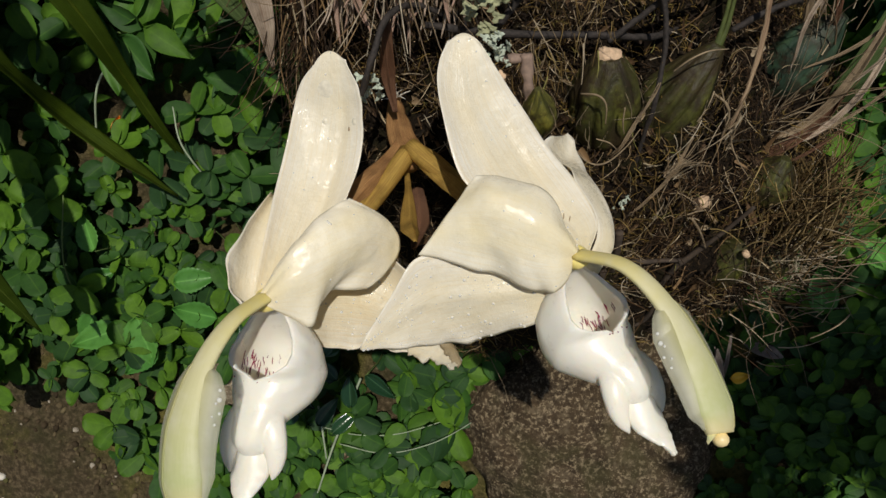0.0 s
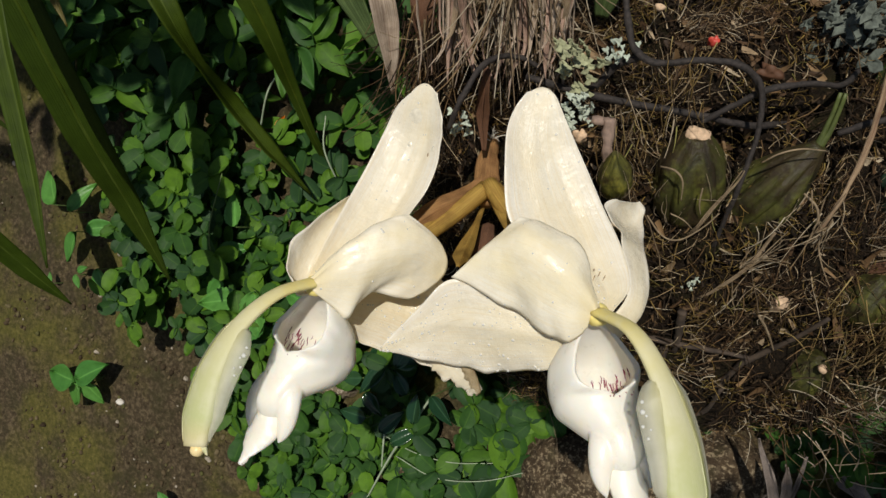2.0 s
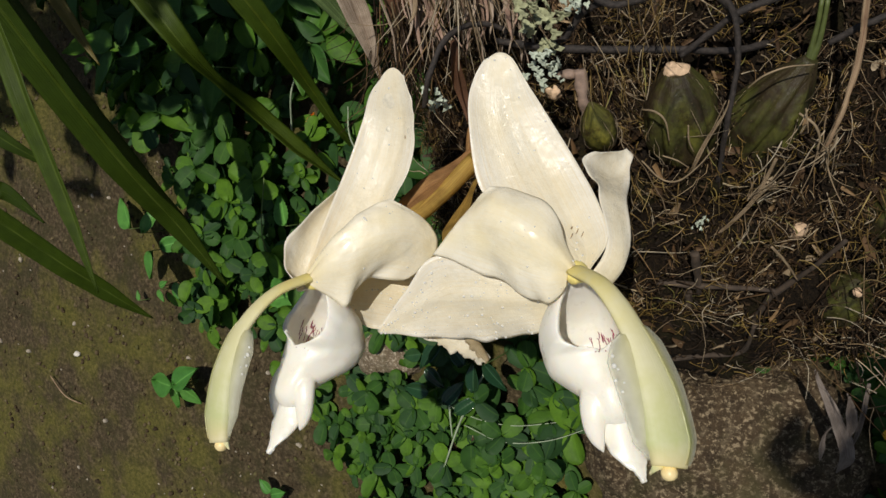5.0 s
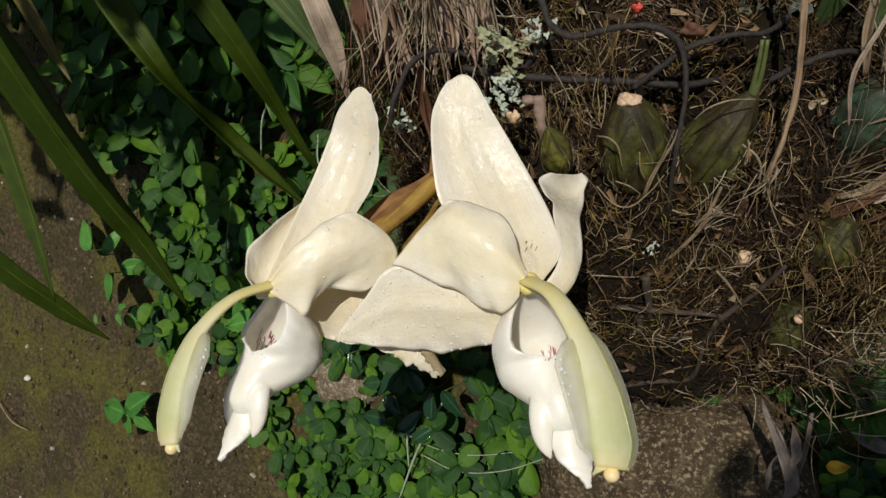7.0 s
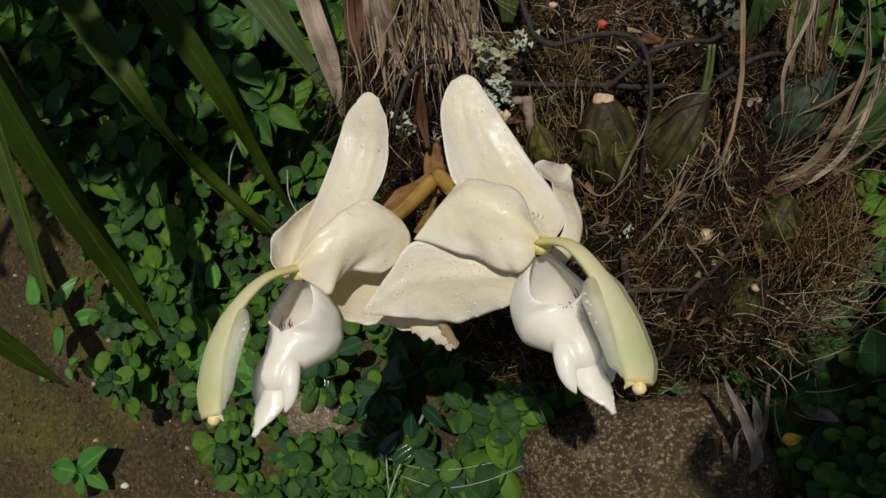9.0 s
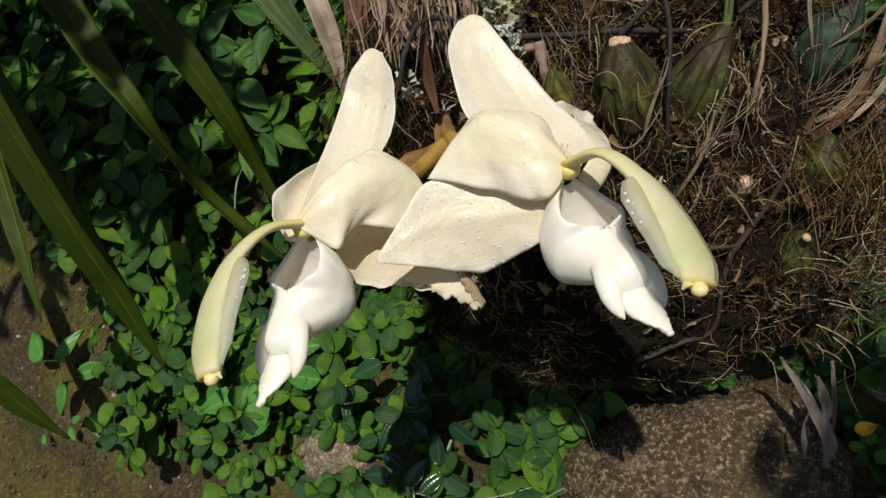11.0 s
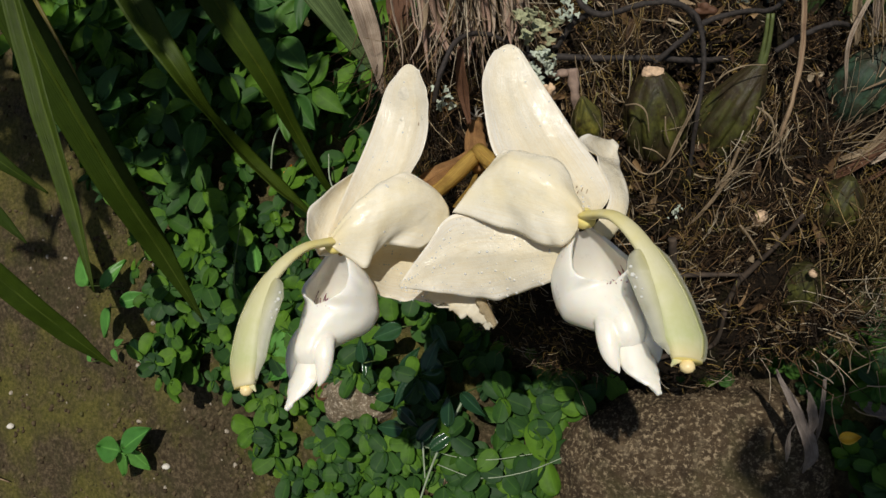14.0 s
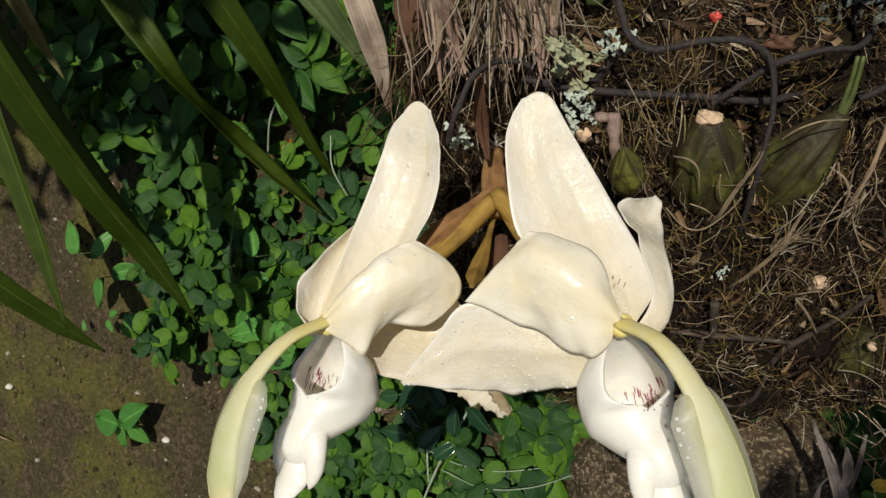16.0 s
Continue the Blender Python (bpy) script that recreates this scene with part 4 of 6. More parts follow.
def flakes(root, count):
    """Papery scraps of old sheaths and bark between the roots, in one mesh."""
    rnd = random.Random(88)
    verts, faces = [], []
    at = np.array(root["base"])
    while len(faces) < count * 8:
        p, n = mound_point(rnd.uniform(-1.7, 1.7), rnd.uniform(-0.35, 1.3), rnd.uniform(0.0, 0.006))
        if wobble(p, 40, 77) < rnd.uniform(-0.3, 0.2):
            continue
        d = np.array([rnd.gauss(0, 1) for _ in range(3)]) + (0, 0, 0.6)
        d -= n * (d @ n) * rnd.uniform(0.3, 1.0)
        d /= np.linalg.norm(d)
        side = np.cross(d, n + np.array([rnd.gauss(0, 0.5) for _ in range(3)]))
        side /= np.linalg.norm(side)
        ln, wd, curl = rnd.uniform(0.004, 0.013), rnd.uniform(0.0006, 0.0022), rnd.uniform(-0.9, 0.9)
        base = len(verts)
        for i in range(5):
            u = i / 4
            for v in (-1, 0, 1):
                verts.append(tuple(p - at + d * ln * u + side * v * wd * (1 - 0.75 * u * u) * (1 + 0.3 * rnd.random()) + n * (curl * ln * u * u * 0.5 + 0.6 * wd * v * v)))
        faces.extend((base + i * 3 + j, base + i * 3 + 3 + j, base + i * 3 + 4 + j, base + i * 3 + 1 + j) for i in range(4) for j in range(2))
    data = bpy.data.meshes.new("sheath_scrap")
    data.from_pydata(verts, [], faces)
    data.polygons.foreach_set("use_smooth", [True] * len(faces))
    data.materials.append(MAT_FLAKE)
    ob = new("sheath_scrap", data)
    ob.parent = root
    ob["kind"] = "stuff"


def tuft(centre, count, length, radius, way, fan, material, seed, name="tuft", spread_r=0.01):
    """A tuft of stiff dry roots that fan out from a place."""
    rnd = random.Random(seed)
    rows = []
    for _ in range(count):
        p = np.array(centre) + np.array([rnd.gauss(0, spread_r) for _ in range(3)])
        d = np.array(way) + np.array([rnd.gauss(0, fan) for _ in range(3)])
        d /= np.linalg.norm(d)
        bend = np.array([rnd.gauss(0, 0.12) for _ in range(3)])
        c = [p]
        ln = length * rnd.uniform(0.5, 1.3)
        for s in range(5):
            d = d + bend
            d /= np.linalg.norm(d)
            c.append(c[-1] + d * ln / 5)
        rows.append((c, radius * rnd.uniform(0.6, 1.4)))
    return rows


def root_ball():
    root = thing("root_ball", "matted brown ball of orchid roots and fibre on the bank", "root ball", (0.075, 0.305, 0.115))
    rows = [[mound_point(2 * math.pi * j / 300, -math.pi / 2 + math.pi * (i + 0.02) / 150.04)[0] for j in range(300)] for i in range(151)]
    part("core", grid_mesh(rows, closed=True), MAT_CORE, root, "compacted root core, near-black to pass for shadow in the gaps")
    rnd = random.Random(5)

    def strands(count, length, radius, lift, flow, curl, patchy=None):
        out = []
        while len(out) < count:
            a, b = rnd.uniform(-1.9, 1.9), rnd.uniform(-1.0, 1.35)
            if b < -0.12 and rnd.random() < 0.80 * min(1, (-0.12 - b) / 0.3):
                continue
            p, n = mound_point(a, b, rnd.uniform(-0.001, lift))
            if p[2] > 0.325 and p[0] > 0.085 and length < 0.02 and rnd.random() < 0.62:
                continue
            if patchy is not None and wobble(p, 34, patchy) + 0.5 * wobble(p, 90, patchy + 1) < rnd.uniform(-0.02, 0.30):
                continue
            drift = np.array([wobble(p, 26, 40), wobble(p, 26, 41), wobble(p, 26, 42)]) * 3.2
            d = np.array([rnd.gauss(0, 0.7) for _ in range(3)]) + np.array(flow) + drift
            d -= n * (d @ n) * rnd.uniform(0.6, 1.0)
            d /= np.linalg.norm(d) + 1e-9
            ln = length * rnd.uniform(0.4, 1.4)
            bend = np.array([rnd.gauss(0, 1) for _ in range(3)]) * curl
            c, q = [p], p
            for s in range(5):
                d = d + bend * 0.35 + np.array([rnd.gauss(0, 0.18) for _ in range(3)]) - n * 0.03 * s
                d /= np.linalg.norm(d)
                q = q + d * ln / 5
                c.append(q)
            out.append((c, radius * rnd.uniform(0.6, 1.5)))
        return out

    blades("peat_crumb", strands(12000, 0.0040, 0.00085, 0.003, (0, 0, 0), 1.0), MAT_PEAT, "stuff", root)
    blades("fibre", strands(21000, 0.0125, 0.00020, 0.007, (0, 0, -0.3), 0.8, 21), MAT_FIBRE, "stuff", root)
    blades("fine_root", strands(1100, 0.026, 0.00040, 0.008, (0.1, 0, -0.8), 0.9), MAT_FIBRE, "stuff", root)
    blades("moss", strands(7000, 0.0075, 0.00024, 0.010, (0, -0.3, 0.9), 1.1, 3), MAT_MOSS, "stuff", root)
    blades("straw", strands(1100, 0.015, 0.00028, 0.010, (0.2, 0, 0.8), 0.5, 6), MAT_STRAW, "stuff", root)
    # long golden and straw-coloured roots that hang in bunches round the bulbs
    for q, (at, count, ln, way, r, material) in enumerate((((0.0470, 0.2250, 0.3310), 9, 0.022, (0.05, -0.30, -1.0), 0.0065, MAT_STRAW), ((0.0460, 0.2240, 0.3230), 24, 0.018, (0.0, -0.30, -1.0), 0.0075, MAT_GOLD),
                                                          ((0.0640, 0.2330, 0.3510), 30, 0.013, (0.10, -0.30, -0.9), 0.0075, MAT_GOLD), ((0.0560, 0.2310, 0.3480), 10, 0.016, (0.15, -0.30, -1.0), 0.0060, MAT_STRAW),
                                                          ((0.0960, 0.2150, 0.2740), 20, 0.014, (-0.4, -0.25, -0.8), 0.0060, MAT_GOLD), ((0.0640, 0.2090, 0.2720), 40, 0.014, (0.3, -0.30, -0.5), 0.0080, MAT_GOLD),
                                                          ((0.1310, 0.2280, 0.2960), 18, 0.020, (-0.1, -0.35, -0.9), 0.0110, MAT_STRAW), ((0.1300, 0.2060, 0.2450), 40, 0.017, (0.1, -0.30, 0.8), 0.0120, MAT_GOLD),
                                                          ((0.1550, 0.2150, 0.2600), 36, 0.019, (0.1, -0.30, -0.9), 0.0120, MAT_GOLD), ((0.0880, 0.2020, 0.2400), 36, 0.016, (0.2, -0.30, 0.7), 0.0100, MAT_GOLD))):
        blades("hanging_root", tuft(at, count, ln, 0.00030, way, 0.30, material, 60 + q, spread_r=r), material, "stuff", root)
    flakes(root, 650)
    blades("grey_thread", strands(150, 0.040, 0.00026, 0.011, (0.4, 0, 0.1), 0.6), MAT_STRAW, "stuff", root)
    return root


ROOT_BALL = root_ball()


root_tuft = thing("root_tuft", "bristling tuft of dry upright roots on the root ball", "roots", (0.185, 0.235, 0.19))
blades("stiff_root", tuft((0.189, 0.216, 0.222), 420, 0.036, 0.00050, (0.08, 0.00, 0.95), 0.14, MAT_FIBRE, 4, spread_r=0.0115), MAT_BRISTLE, "stuff", root_tuft)
blades("fibre", tuft((0.178, 0.218, 0.205), 260, 0.030, 0.00040, (0.20, -0.25, 0.70), 0.42, MAT_FIBRE, 14, spread_r=0.020)
       + tuft((0.165, 0.212, 0.200), 200, 0.028, 0.00036, (0.1, -0.35, 0.5), 0.55, MAT_FIBRE, 5, spread_r=0.018), MAT_FIBRE, "stuff", root_tuft)
blades("dry_tip", tuft((0.180, 0.210, 0.185), 230, 0.026, 0.00036, (0.30, -0.35, 0.45), 0.55, MAT_STRAW, 6, spread_r=0.020), MAT_STRAW, "stuff", root_tuft)
bent = random.Random(61)
rows = []
for q in range(12):
    at = np.array((0.178 + 0.026 * bent.random(), 0.206 + 0.008 * bent.random(), 0.170 + 0.050 * bent.random()))
    swing, rise = bent.uniform(0.020, 0.042), bent.uniform(-0.004, 0.022)
    rows.append(([at + np.array((swing * k, -0.010 * math.sin(3.1 * k) + 0.006 * k, rise * k * k + 0.004 * math.sin(2 * k + q))) for k in np.linspace(0, 1, 10)], bent.uniform(0.0004, 0.0008)))
blades("bent_root", rows, MAT_STRAW, "stuff", root_tuft)


BARREL = [0.66, 0.88, 0.98, 1.0, 0.99, 0.95, 0.88, 0.74, 0.54, 0.30]
SPINDLE = [0.26, 0.56, 0.80, 0.95, 1.0, 0.97, 0.85, 0.66, 0.42, 0.17]


def pseudobulb(label, foot, tip, radius, material, seed, scar=True, ribs=7, stub=None, prof=BARREL, deep=0.10):
    """A wrinkled orchid bulb from its foot to its tip, with the threads of an old sheath."""
    root = thing("pseudobulb", label, "orchid bulb", foot, "bulbs on the root ball")
    foot, tip = np.array(foot), np.array(tip)
    ax = tip - foot
    ln = np.linalg.norm(ax)
    ax /= ln
    s = np.cross(ax, (0.2, 0.9, 0.3))
    s /= np.linalg.norm(s)
    w = np.cross(ax, s)
    x = np.linspace(0, 1, 60)
    smooth = np.interp(x, np.linspace(0, 1, len(prof)), prof)
    for _ in range(12):
        smooth[1:-1] = (smooth[:-2] + 2 * smooth[1:-1] + smooth[2:]) / 4
    rows = []
    for i in range(44):
        u = i / 43
        r = radius * float(np.interp(u, x, smooth))
        row = []
        for j in range(84):
            t = 2 * math.pi * j / 84
            turn = ribs * t / 2 + 0.9 * wobble((math.cos(t), math.sin(t), u * 1.5), 1.1, seed + 3) + 0.3 * u
            crease = (1 - abs(math.sin(turn))) ** 1.4
            dent = wobble((math.cos(t), math.sin(t), u * 2.2), 1.7, seed)
            rib = 1 - deep * crease * math.sin(math.pi * min(1, 0.08 + u)) + 0.11 * dent + 0.02 * wobble((4 * math.cos(t), 4 * math.sin(t), u * 5), 1.5, seed + 1)
            row.append(foot + ax * ln * u + (s * math.cos(t) + w * math.sin(t)) * r * rib)
        rows.append(row)
    bm = grid_mesh(rows, closed=True)
    bm.verts.ensure_lookup_table()
    for start in (0, 43 * 84):
        ring = [bm.verts[start + j] for j in range(84)]
        bm.faces.new(ring if start else list(reversed(ring)))
    part("bulb", bm, material, root)
    if scar:
        part("leaf_scar", pebble(tip, (radius * 0.27, radius * 0.27, radius * 0.13), seed, 3, 0.45), MAT_SCAR, root, "pale cut leaf scar")
    if stub:
        for q, off in enumerate((-0.0011, 0.0011)):
            part("leaf_stub", tube([np.array(v) + np.array((off * min(1, k) * 0.9, 0, 0)) for k, v in enumerate(stub)], [0.0022, 0.0011, 0.0010, 0.0008], 8, 12, 0.7, rough=0.1), MAT_STUB, root, "cut yellow-green leaf stub")
    # dry threads of an old sheath left on the bulb
    rnd = random.Random(seed)
    for q in range(11):
        t = rnd.uniform(0, 2 * math.pi)
        lean, far = rnd.gauss(0, 0.5), rnd.uniform(0.35, 0.95)
        c = []
        for i in range(9):
            u = 0.02 + far * i / 8
            r = radius * float(np.interp(u, x, smooth)) * (1.0 + 0.06 * math.sin(i + q)) + 0.0006
            c.append(foot + ax * ln * u + (s * math.cos(t + lean * u) + w * math.sin(t + lean * u)) * r)
        blades("sheath_thread", [(c, rnd.uniform(0.00018, 0.00038))], MAT_STRAW, "", root)
    return root


pseudobulb("ribbed dark green orchid bulb with a pale cut top", (0.0765, 0.2230, 0.2800), (0.0733, 0.2240, 0.3260), 0.0166, MAT_BULB, 1, True, 9, None, BARREL, 0.22)
pseudobulb("wrinkled olive-brown orchid bulb with a cut green leaf stub", (0.0955, 0.2290, 0.2630), (0.1235, 0.2350, 0.3225), 0.0158, MAT_BULB, 2, False, 11,
           [(0.1225, 0.2345, 0.3190), (0.1240, 0.2370, 0.3270), (0.1248, 0.2400, 0.3350), (0.1250, 0.2430, 0.3440)], SPINDLE, 0.24)
pseudobulb("blue-green ribbed orchid bulb in dry sheaths", (0.1600, 0.2570, 0.2700), (0.1880, 0.2600, 0.3190), 0.0150, MAT_BULB_BLUE, 3, False, 12, None, SPINDLE, 0.06)
pseudobulb("small olive orchid bulb half sunk in roots", (0.1650, 0.2200, 0.2320), (0.1700, 0.2200, 0.2660), 0.0130, MAT_BULB, 4, False, 9, None, SPINDLE)
pseudobulb("small shaded olive bulb among the roots", (0.1800, 0.2120, 0.1800), (0.1925, 0.2090, 0.2060), 0.0130, MAT_BULB, 5, False, 5, None, SPINDLE)
pseudobulb("small shaded olive bulb under the root tuft", (0.1500, 0.2060, 0.1880), (0.1560, 0.1965, 0.2250), 0.0140, MAT_BULB, 6, False, 5, None, SPINDLE)
pseudobulb("small yellow-green bulb beside a twig", (0.0450, 0.2070, 0.2960), (0.0415, 0.2040, 0.3250), 0.0078, MAT_BULB_YOUNG, 7, False, 3, None, SPINDLE, 0.03)


def wire(points, label, radius=0.0012, material=None):
    solo("wire", tube(points, [radius, radius * 1.05, radius * 0.95, radius], 8, 60, rough=0.35), material or MAT_WIRE, label, "wire", group="wires of the hanging frame")


wire([(-0.005, 0.232, 0.336), (0.0257, 0.2290, 0.3335), (0.0530, 0.2340, 0.3290), (0.0770, 0.2360, 0.3268), (0.0950, 0.2420, 0.3215), (0.115, 0.262, 0.312)], "black wire strung across the root ball", 0.00160)
wire([(0.0740, 0.2330, 0.3260), (0.0850, 0.2360, 0.3350), (0.0965, 0.2385, 0.3436), (0.1120, 0.2460, 0.3440), (0.1264, 0.2550, 0.3400), (0.135, 0.275, 0.335)], "black wire arched over the root ball", 0.00130)
wire([(0.0800, 0.2350, 0.3570), (0.0905, 0.2350, 0.3500), (0.0950, 0.2310, 0.3400), (0.0964, 0.2250, 0.3285), (0.0948, 0.2140, 0.3090), (0.0937, 0.2120, 0.2895), (0.0928, 0.2110, 0.2715), (0.0910, 0.2170, 0.2560)], "black wire hanging down the root ball", 0.00115)
wire([(-0.030, 0.195, 0.330), (-0.0245, 0.2000, 0.3450), (-0.0190, 0.2150, 0.3520), (-0.0100, 0.2270, 0.3490), (0.0012, 0.2330, 0.3410), (0.0060, 0.2400, 0.3300)], "dark wire looped over dry roots", 0.00125)
wire([(0.0300, 0.2500, 0.3800), (0.0350, 0.2370, 0.3680), (0.0400, 0.2310, 0.3590), (0.0500, 0.2300, 0.3540), (0.0698, 0.2320, 0.3575), (0.0860, 0.2340, 0.3540), (0.0960, 0.2380, 0.3380)], "dark wire bent in a hook above the root ball", 0.00140)
wire([(0.0430, 0.2320, 0.3540), (0.0340, 0.2330, 0.3480), (0.0260, 0.2300, 0.3380), (0.0150, 0.2330, 0.3320)], "short dark wire twisted behind the lichen", 0.00145)
wire([(0.1290, 0.2400, 0.3260), (0.1420, 0.2420, 0.3340), (0.1550, 0.2480, 0.3350), (0.166, 0.262, 0.325)], "dark wire arched beside the dry stalk", 0.00135)
wire([(0.1040, 0.2020, 0.1500), (0.1180, 0.1950, 0.1680), (0.1280, 0.1960, 0.1930), (0.1310, 0.2020, 0.2200), (0.133, 0.215, 0.245)], "dark wire round the foot of the root ball", 0.00145)


def stub_twig():
    root = thing("broken_twig", "short pinkish broken twig on the root ball", "twig", (0.0380, 0.2060, 0.3180))
    part("stem", tube([(0.0385, 0.2060, 0.3160), (0.0375, 0.2080, 0.3260), (0.0360, 0.2120, 0.3360)], [0.0020, 0.0023, 0.0025], 10, 16, rough=0.5), MAT_TWIG, root)
    part("side_stem", tube([(0.0360, 0.2120, 0.3340), (0.0290, 0.2130, 0.3330), (0.0240, 0.2150, 0.3310)], [0.0022, 0.0017, 0.0010], 8, 14, rough=0.5), MAT_TWIG, root)
    part("bark_flake", pebble((0.0250, 0.2080, 0.3270), (0.0026, 0.0014, 0.0034), 3, 3, 0.9), MAT_SCAR, root, "pale torn bark")


stub_twig()


def lichen(label, centre, size, count, material, seed):
    """A frilled crust of small curled lobes."""
    rnd = random.Random(seed)
    root = thing("lichen", label, "lichen", centre, "lichen on the root ball")
    for _ in range(count):
        p = np.array(centre) + np.array([rnd.gauss(0, size * 0.45), rnd.gauss(0, size * 0.22), rnd.gauss(0, size * 0.55)])
        r = size * rnd.uniform(0.10, 0.26)
        tip = np.array((rnd.gauss(0, 0.6), -0.7 + rnd.gauss(0, 0.4), 0.6 + rnd.gauss(0, 0.5)))
        tip /= np.linalg.norm(tip)
        s = np.cross(tip, (0.3, 0.2, 0.9))
        s /= np.linalg.norm(s)
        w = np.cross(tip, s)
        rows = []
        for i in range(6):
            row = []
            for j in range(13):
                t = 2 * math.pi * j / 12
                k = r * (i + 0.15) / 5 * (1 + 0.45 * math.sin(3 * t + seed + i * 0.3) + 0.25 * math.sin(7 * t))
                row.append(p + s * math.cos(t) * k + w * math.sin(t) * k + tip * (r * 0.35 * ((i / 5) ** 2) * (0.6 + 0.6 * math.sin(5 * t))))
            rows.append(row)
        part("lobe", thicken(rows, 0.0007), material, root)
    return root


lichen("pale grey-green frilled lichen on a wire", (0.0225, 0.2100, 0.3380), 0.0080, 26, MAT_LICHEN, 1)
lichen("olive-green frilled lichen on dry roots", (0.0170, 0.2260, 0.3520), 0.0110, 30, MAT_LICHEN_GREEN, 2)
lichen("small pale lichen curl on dry roots", (0.0330, 0.2290, 0.3560), 0.0060, 12, MAT_LICHEN, 6)
lichen("small pale lichen patch behind a petal", (-0.0290, 0.2030, 0.3260), 0.0070, 12, MAT_LICHEN, 3)
lichen("grey-green lichen crust with shade painted into its colour", (0.1280, 0.2950, 0.3420), 0.0190, 60, MAT_LICHEN_SHADED, 4)


def strip(spine, widths, normal, fold=0.0, n=(30, 9), thick=0.0006, twist=0.0, seed=1, wave=0.0):
    """A long leaf blade along a line, folded along its middle."""
    nu, nv = n
    c = curve(spine, nu)
    wid = np.interp(np.linspace(0, 1, nu), np.linspace(0, 1, len(widths)), widths)
    tan = np.gradient(c, axis=0)
    tan /= np.linalg.norm(tan, axis=1, keepdims=True)
    rows = []
    for i in range(nu):
        nn = np.array(normal, float)
        nn -= tan[i] * (nn @ tan[i])
        nn /= np.linalg.norm(nn)
        s = np.cross(tan[i], nn)
        a = twist * i / (nu - 1)
        s, nn = s * math.cos(a) + nn * math.sin(a), nn * math.cos(a) - s * math.sin(a)
        row = []
        for j in range(nv):
            v = 2 * j / (nv - 1) - 1
            row.append(c[i] + s * v * wid[i] + nn * (fold * abs(v) * wid[i] + wave * wobble(c[i] + s * v * wid[i], 40, seed)))
        rows.append(row)
    return thicken(rows, thick)


# dry fibre and sheaths over the top of the root ball
stump = thing("dry_leaf_base", "frayed straw-coloured base of an old leaf bundle", "dry leaf base", (-0.016, 0.245, 0.335))
blades("frayed_fibre", tuft((-0.012, 0.244, 0.398), 90, 0.062, 0.00045, (-0.02, -0.10, -1.0), 0.15, MAT_STRAW, 9, spread_r=0.0100), MAT_STRAW, "stuff", stump)
blades("brown_fibre", tuft((-0.016, 0.262, 0.390), 90, 0.060, 0.00050, (-0.05, -0.05, -1.0), 0.16, MAT_FIBRE, 10, spread_r=0.012), MAT_FIBRE, "stuff", stump)
rs = random.Random(31)
for q in range(115):
    bundle = (0, 1, 1, 0, 2)[q % 5]
    top = ((-0.040, 0.246, 0.405), (-0.011, 0.246, 0.400), (0.010, 0.250, 0.400))[bundle]
    x0 = rs.gauss(0, (0.0050, 0.0072, 0.0022)[bundle]) + (-0.039, -0.013, 0.008)[bundle]
    foot = 0.322 + 0.034 * rs.random()
    y0 = 0.228 + rs.uniform(0, 0.014)
    wide = rs.choice((0.0004, 0.0006, 0.0009, 0.0013, 0.0020))
    mid_x = x0 * 0.75 + top[0] * 0.25
    part("dry_strip", strip([(x0 + rs.gauss(0, 0.004), y0 - 0.002, foot), (x0 + rs.gauss(0, 0.0015), y0 + 0.004, foot * 0.5 + 0.180), (mid_x + rs.gauss(0, 0.0015), 0.240 + rs.uniform(-0.005, 0.004), 0.376),
                             (top[0] + (x0 - top[0]) * 0.35, top[1], top[2]), (top[0] + (x0 - top[0]) * 0.6, 0.262, 0.436)],
                            [0.0002, 0.55 * wide, wide, wide * 1.2, wide * 1.3], (rs.uniform(-0.8, 0.8), -1, 0.3), rs.uniform(-1.1, 1.1), (20, 5), 0.0004, rs.uniform(-2.2, 2.2), q, 0.0022), (MAT_PALE_STRAW, MAT_PALE_STRAW, MAT_STRAW_BLADE, MAT_PINK_STRAW)[q % 4], stump)
blades("left_root", tuft((-0.058, 0.258, 0.335), 300, 0.055, 0.00045, (-0.1, -0.1, -0.9), 0.25, MAT_STRAW, 12, spread_r=0.009), MAT_FIBRE, "stuff", stump)


def dead_leaf(name, label, spine, widths, normal, fold, material, seed, wave=0.004, twist=0.0):
    root = thing(name, label, "dead leaf", spine[0])
    part("blade", strip(spine, widths, normal, fold, (44, 13), 0.0005, twist, seed, wave), material, root)
    part("midrib", tube([np.array(p) + np.array(normal) * 0.0004 for p in spine], [0.0004, 0.0003, 0.0002], 6, 20), material, root)
    return root


dead_leaf("dry_sheath", "withered brown and straw leaf sheath, pointing down", [(-0.088, 0.262, 0.430), (-0.082, 0.248, 0.385), (-0.0775, 0.244, 0.345), (-0.0755, 0.238, 0.308)],
          [0.0044, 0.0060, 0.0060, 0.0007], (0.2, -0.8, 0.5), 0.55, MAT_PALE_STRAW, 3, 0.005, 0.35)
dead_leaf("brown_leaf", "dark brown dead leaf behind the flower", [(-0.063, 0.275, 0.390), (-0.064, 0.262, 0.350), (-0.062, 0.252, 0.318)], [0.004, 0.007, 0.001], (0.1, -0.8, 0.5), 0.3, MAT_BROWN_LEAF, 4)
dead_leaf("brown_scale", "dark brown scale leaf between the flowers", [(-0.020, 0.222, 0.345), (-0.021, 0.216, 0.325), (-0.019, 0.212, 0.306)], [0.0016, 0.0034, 0.0010], (0.1, -0.8, 0.5), 0.6, MAT_BROWN_LEAF, 5, 0.006)
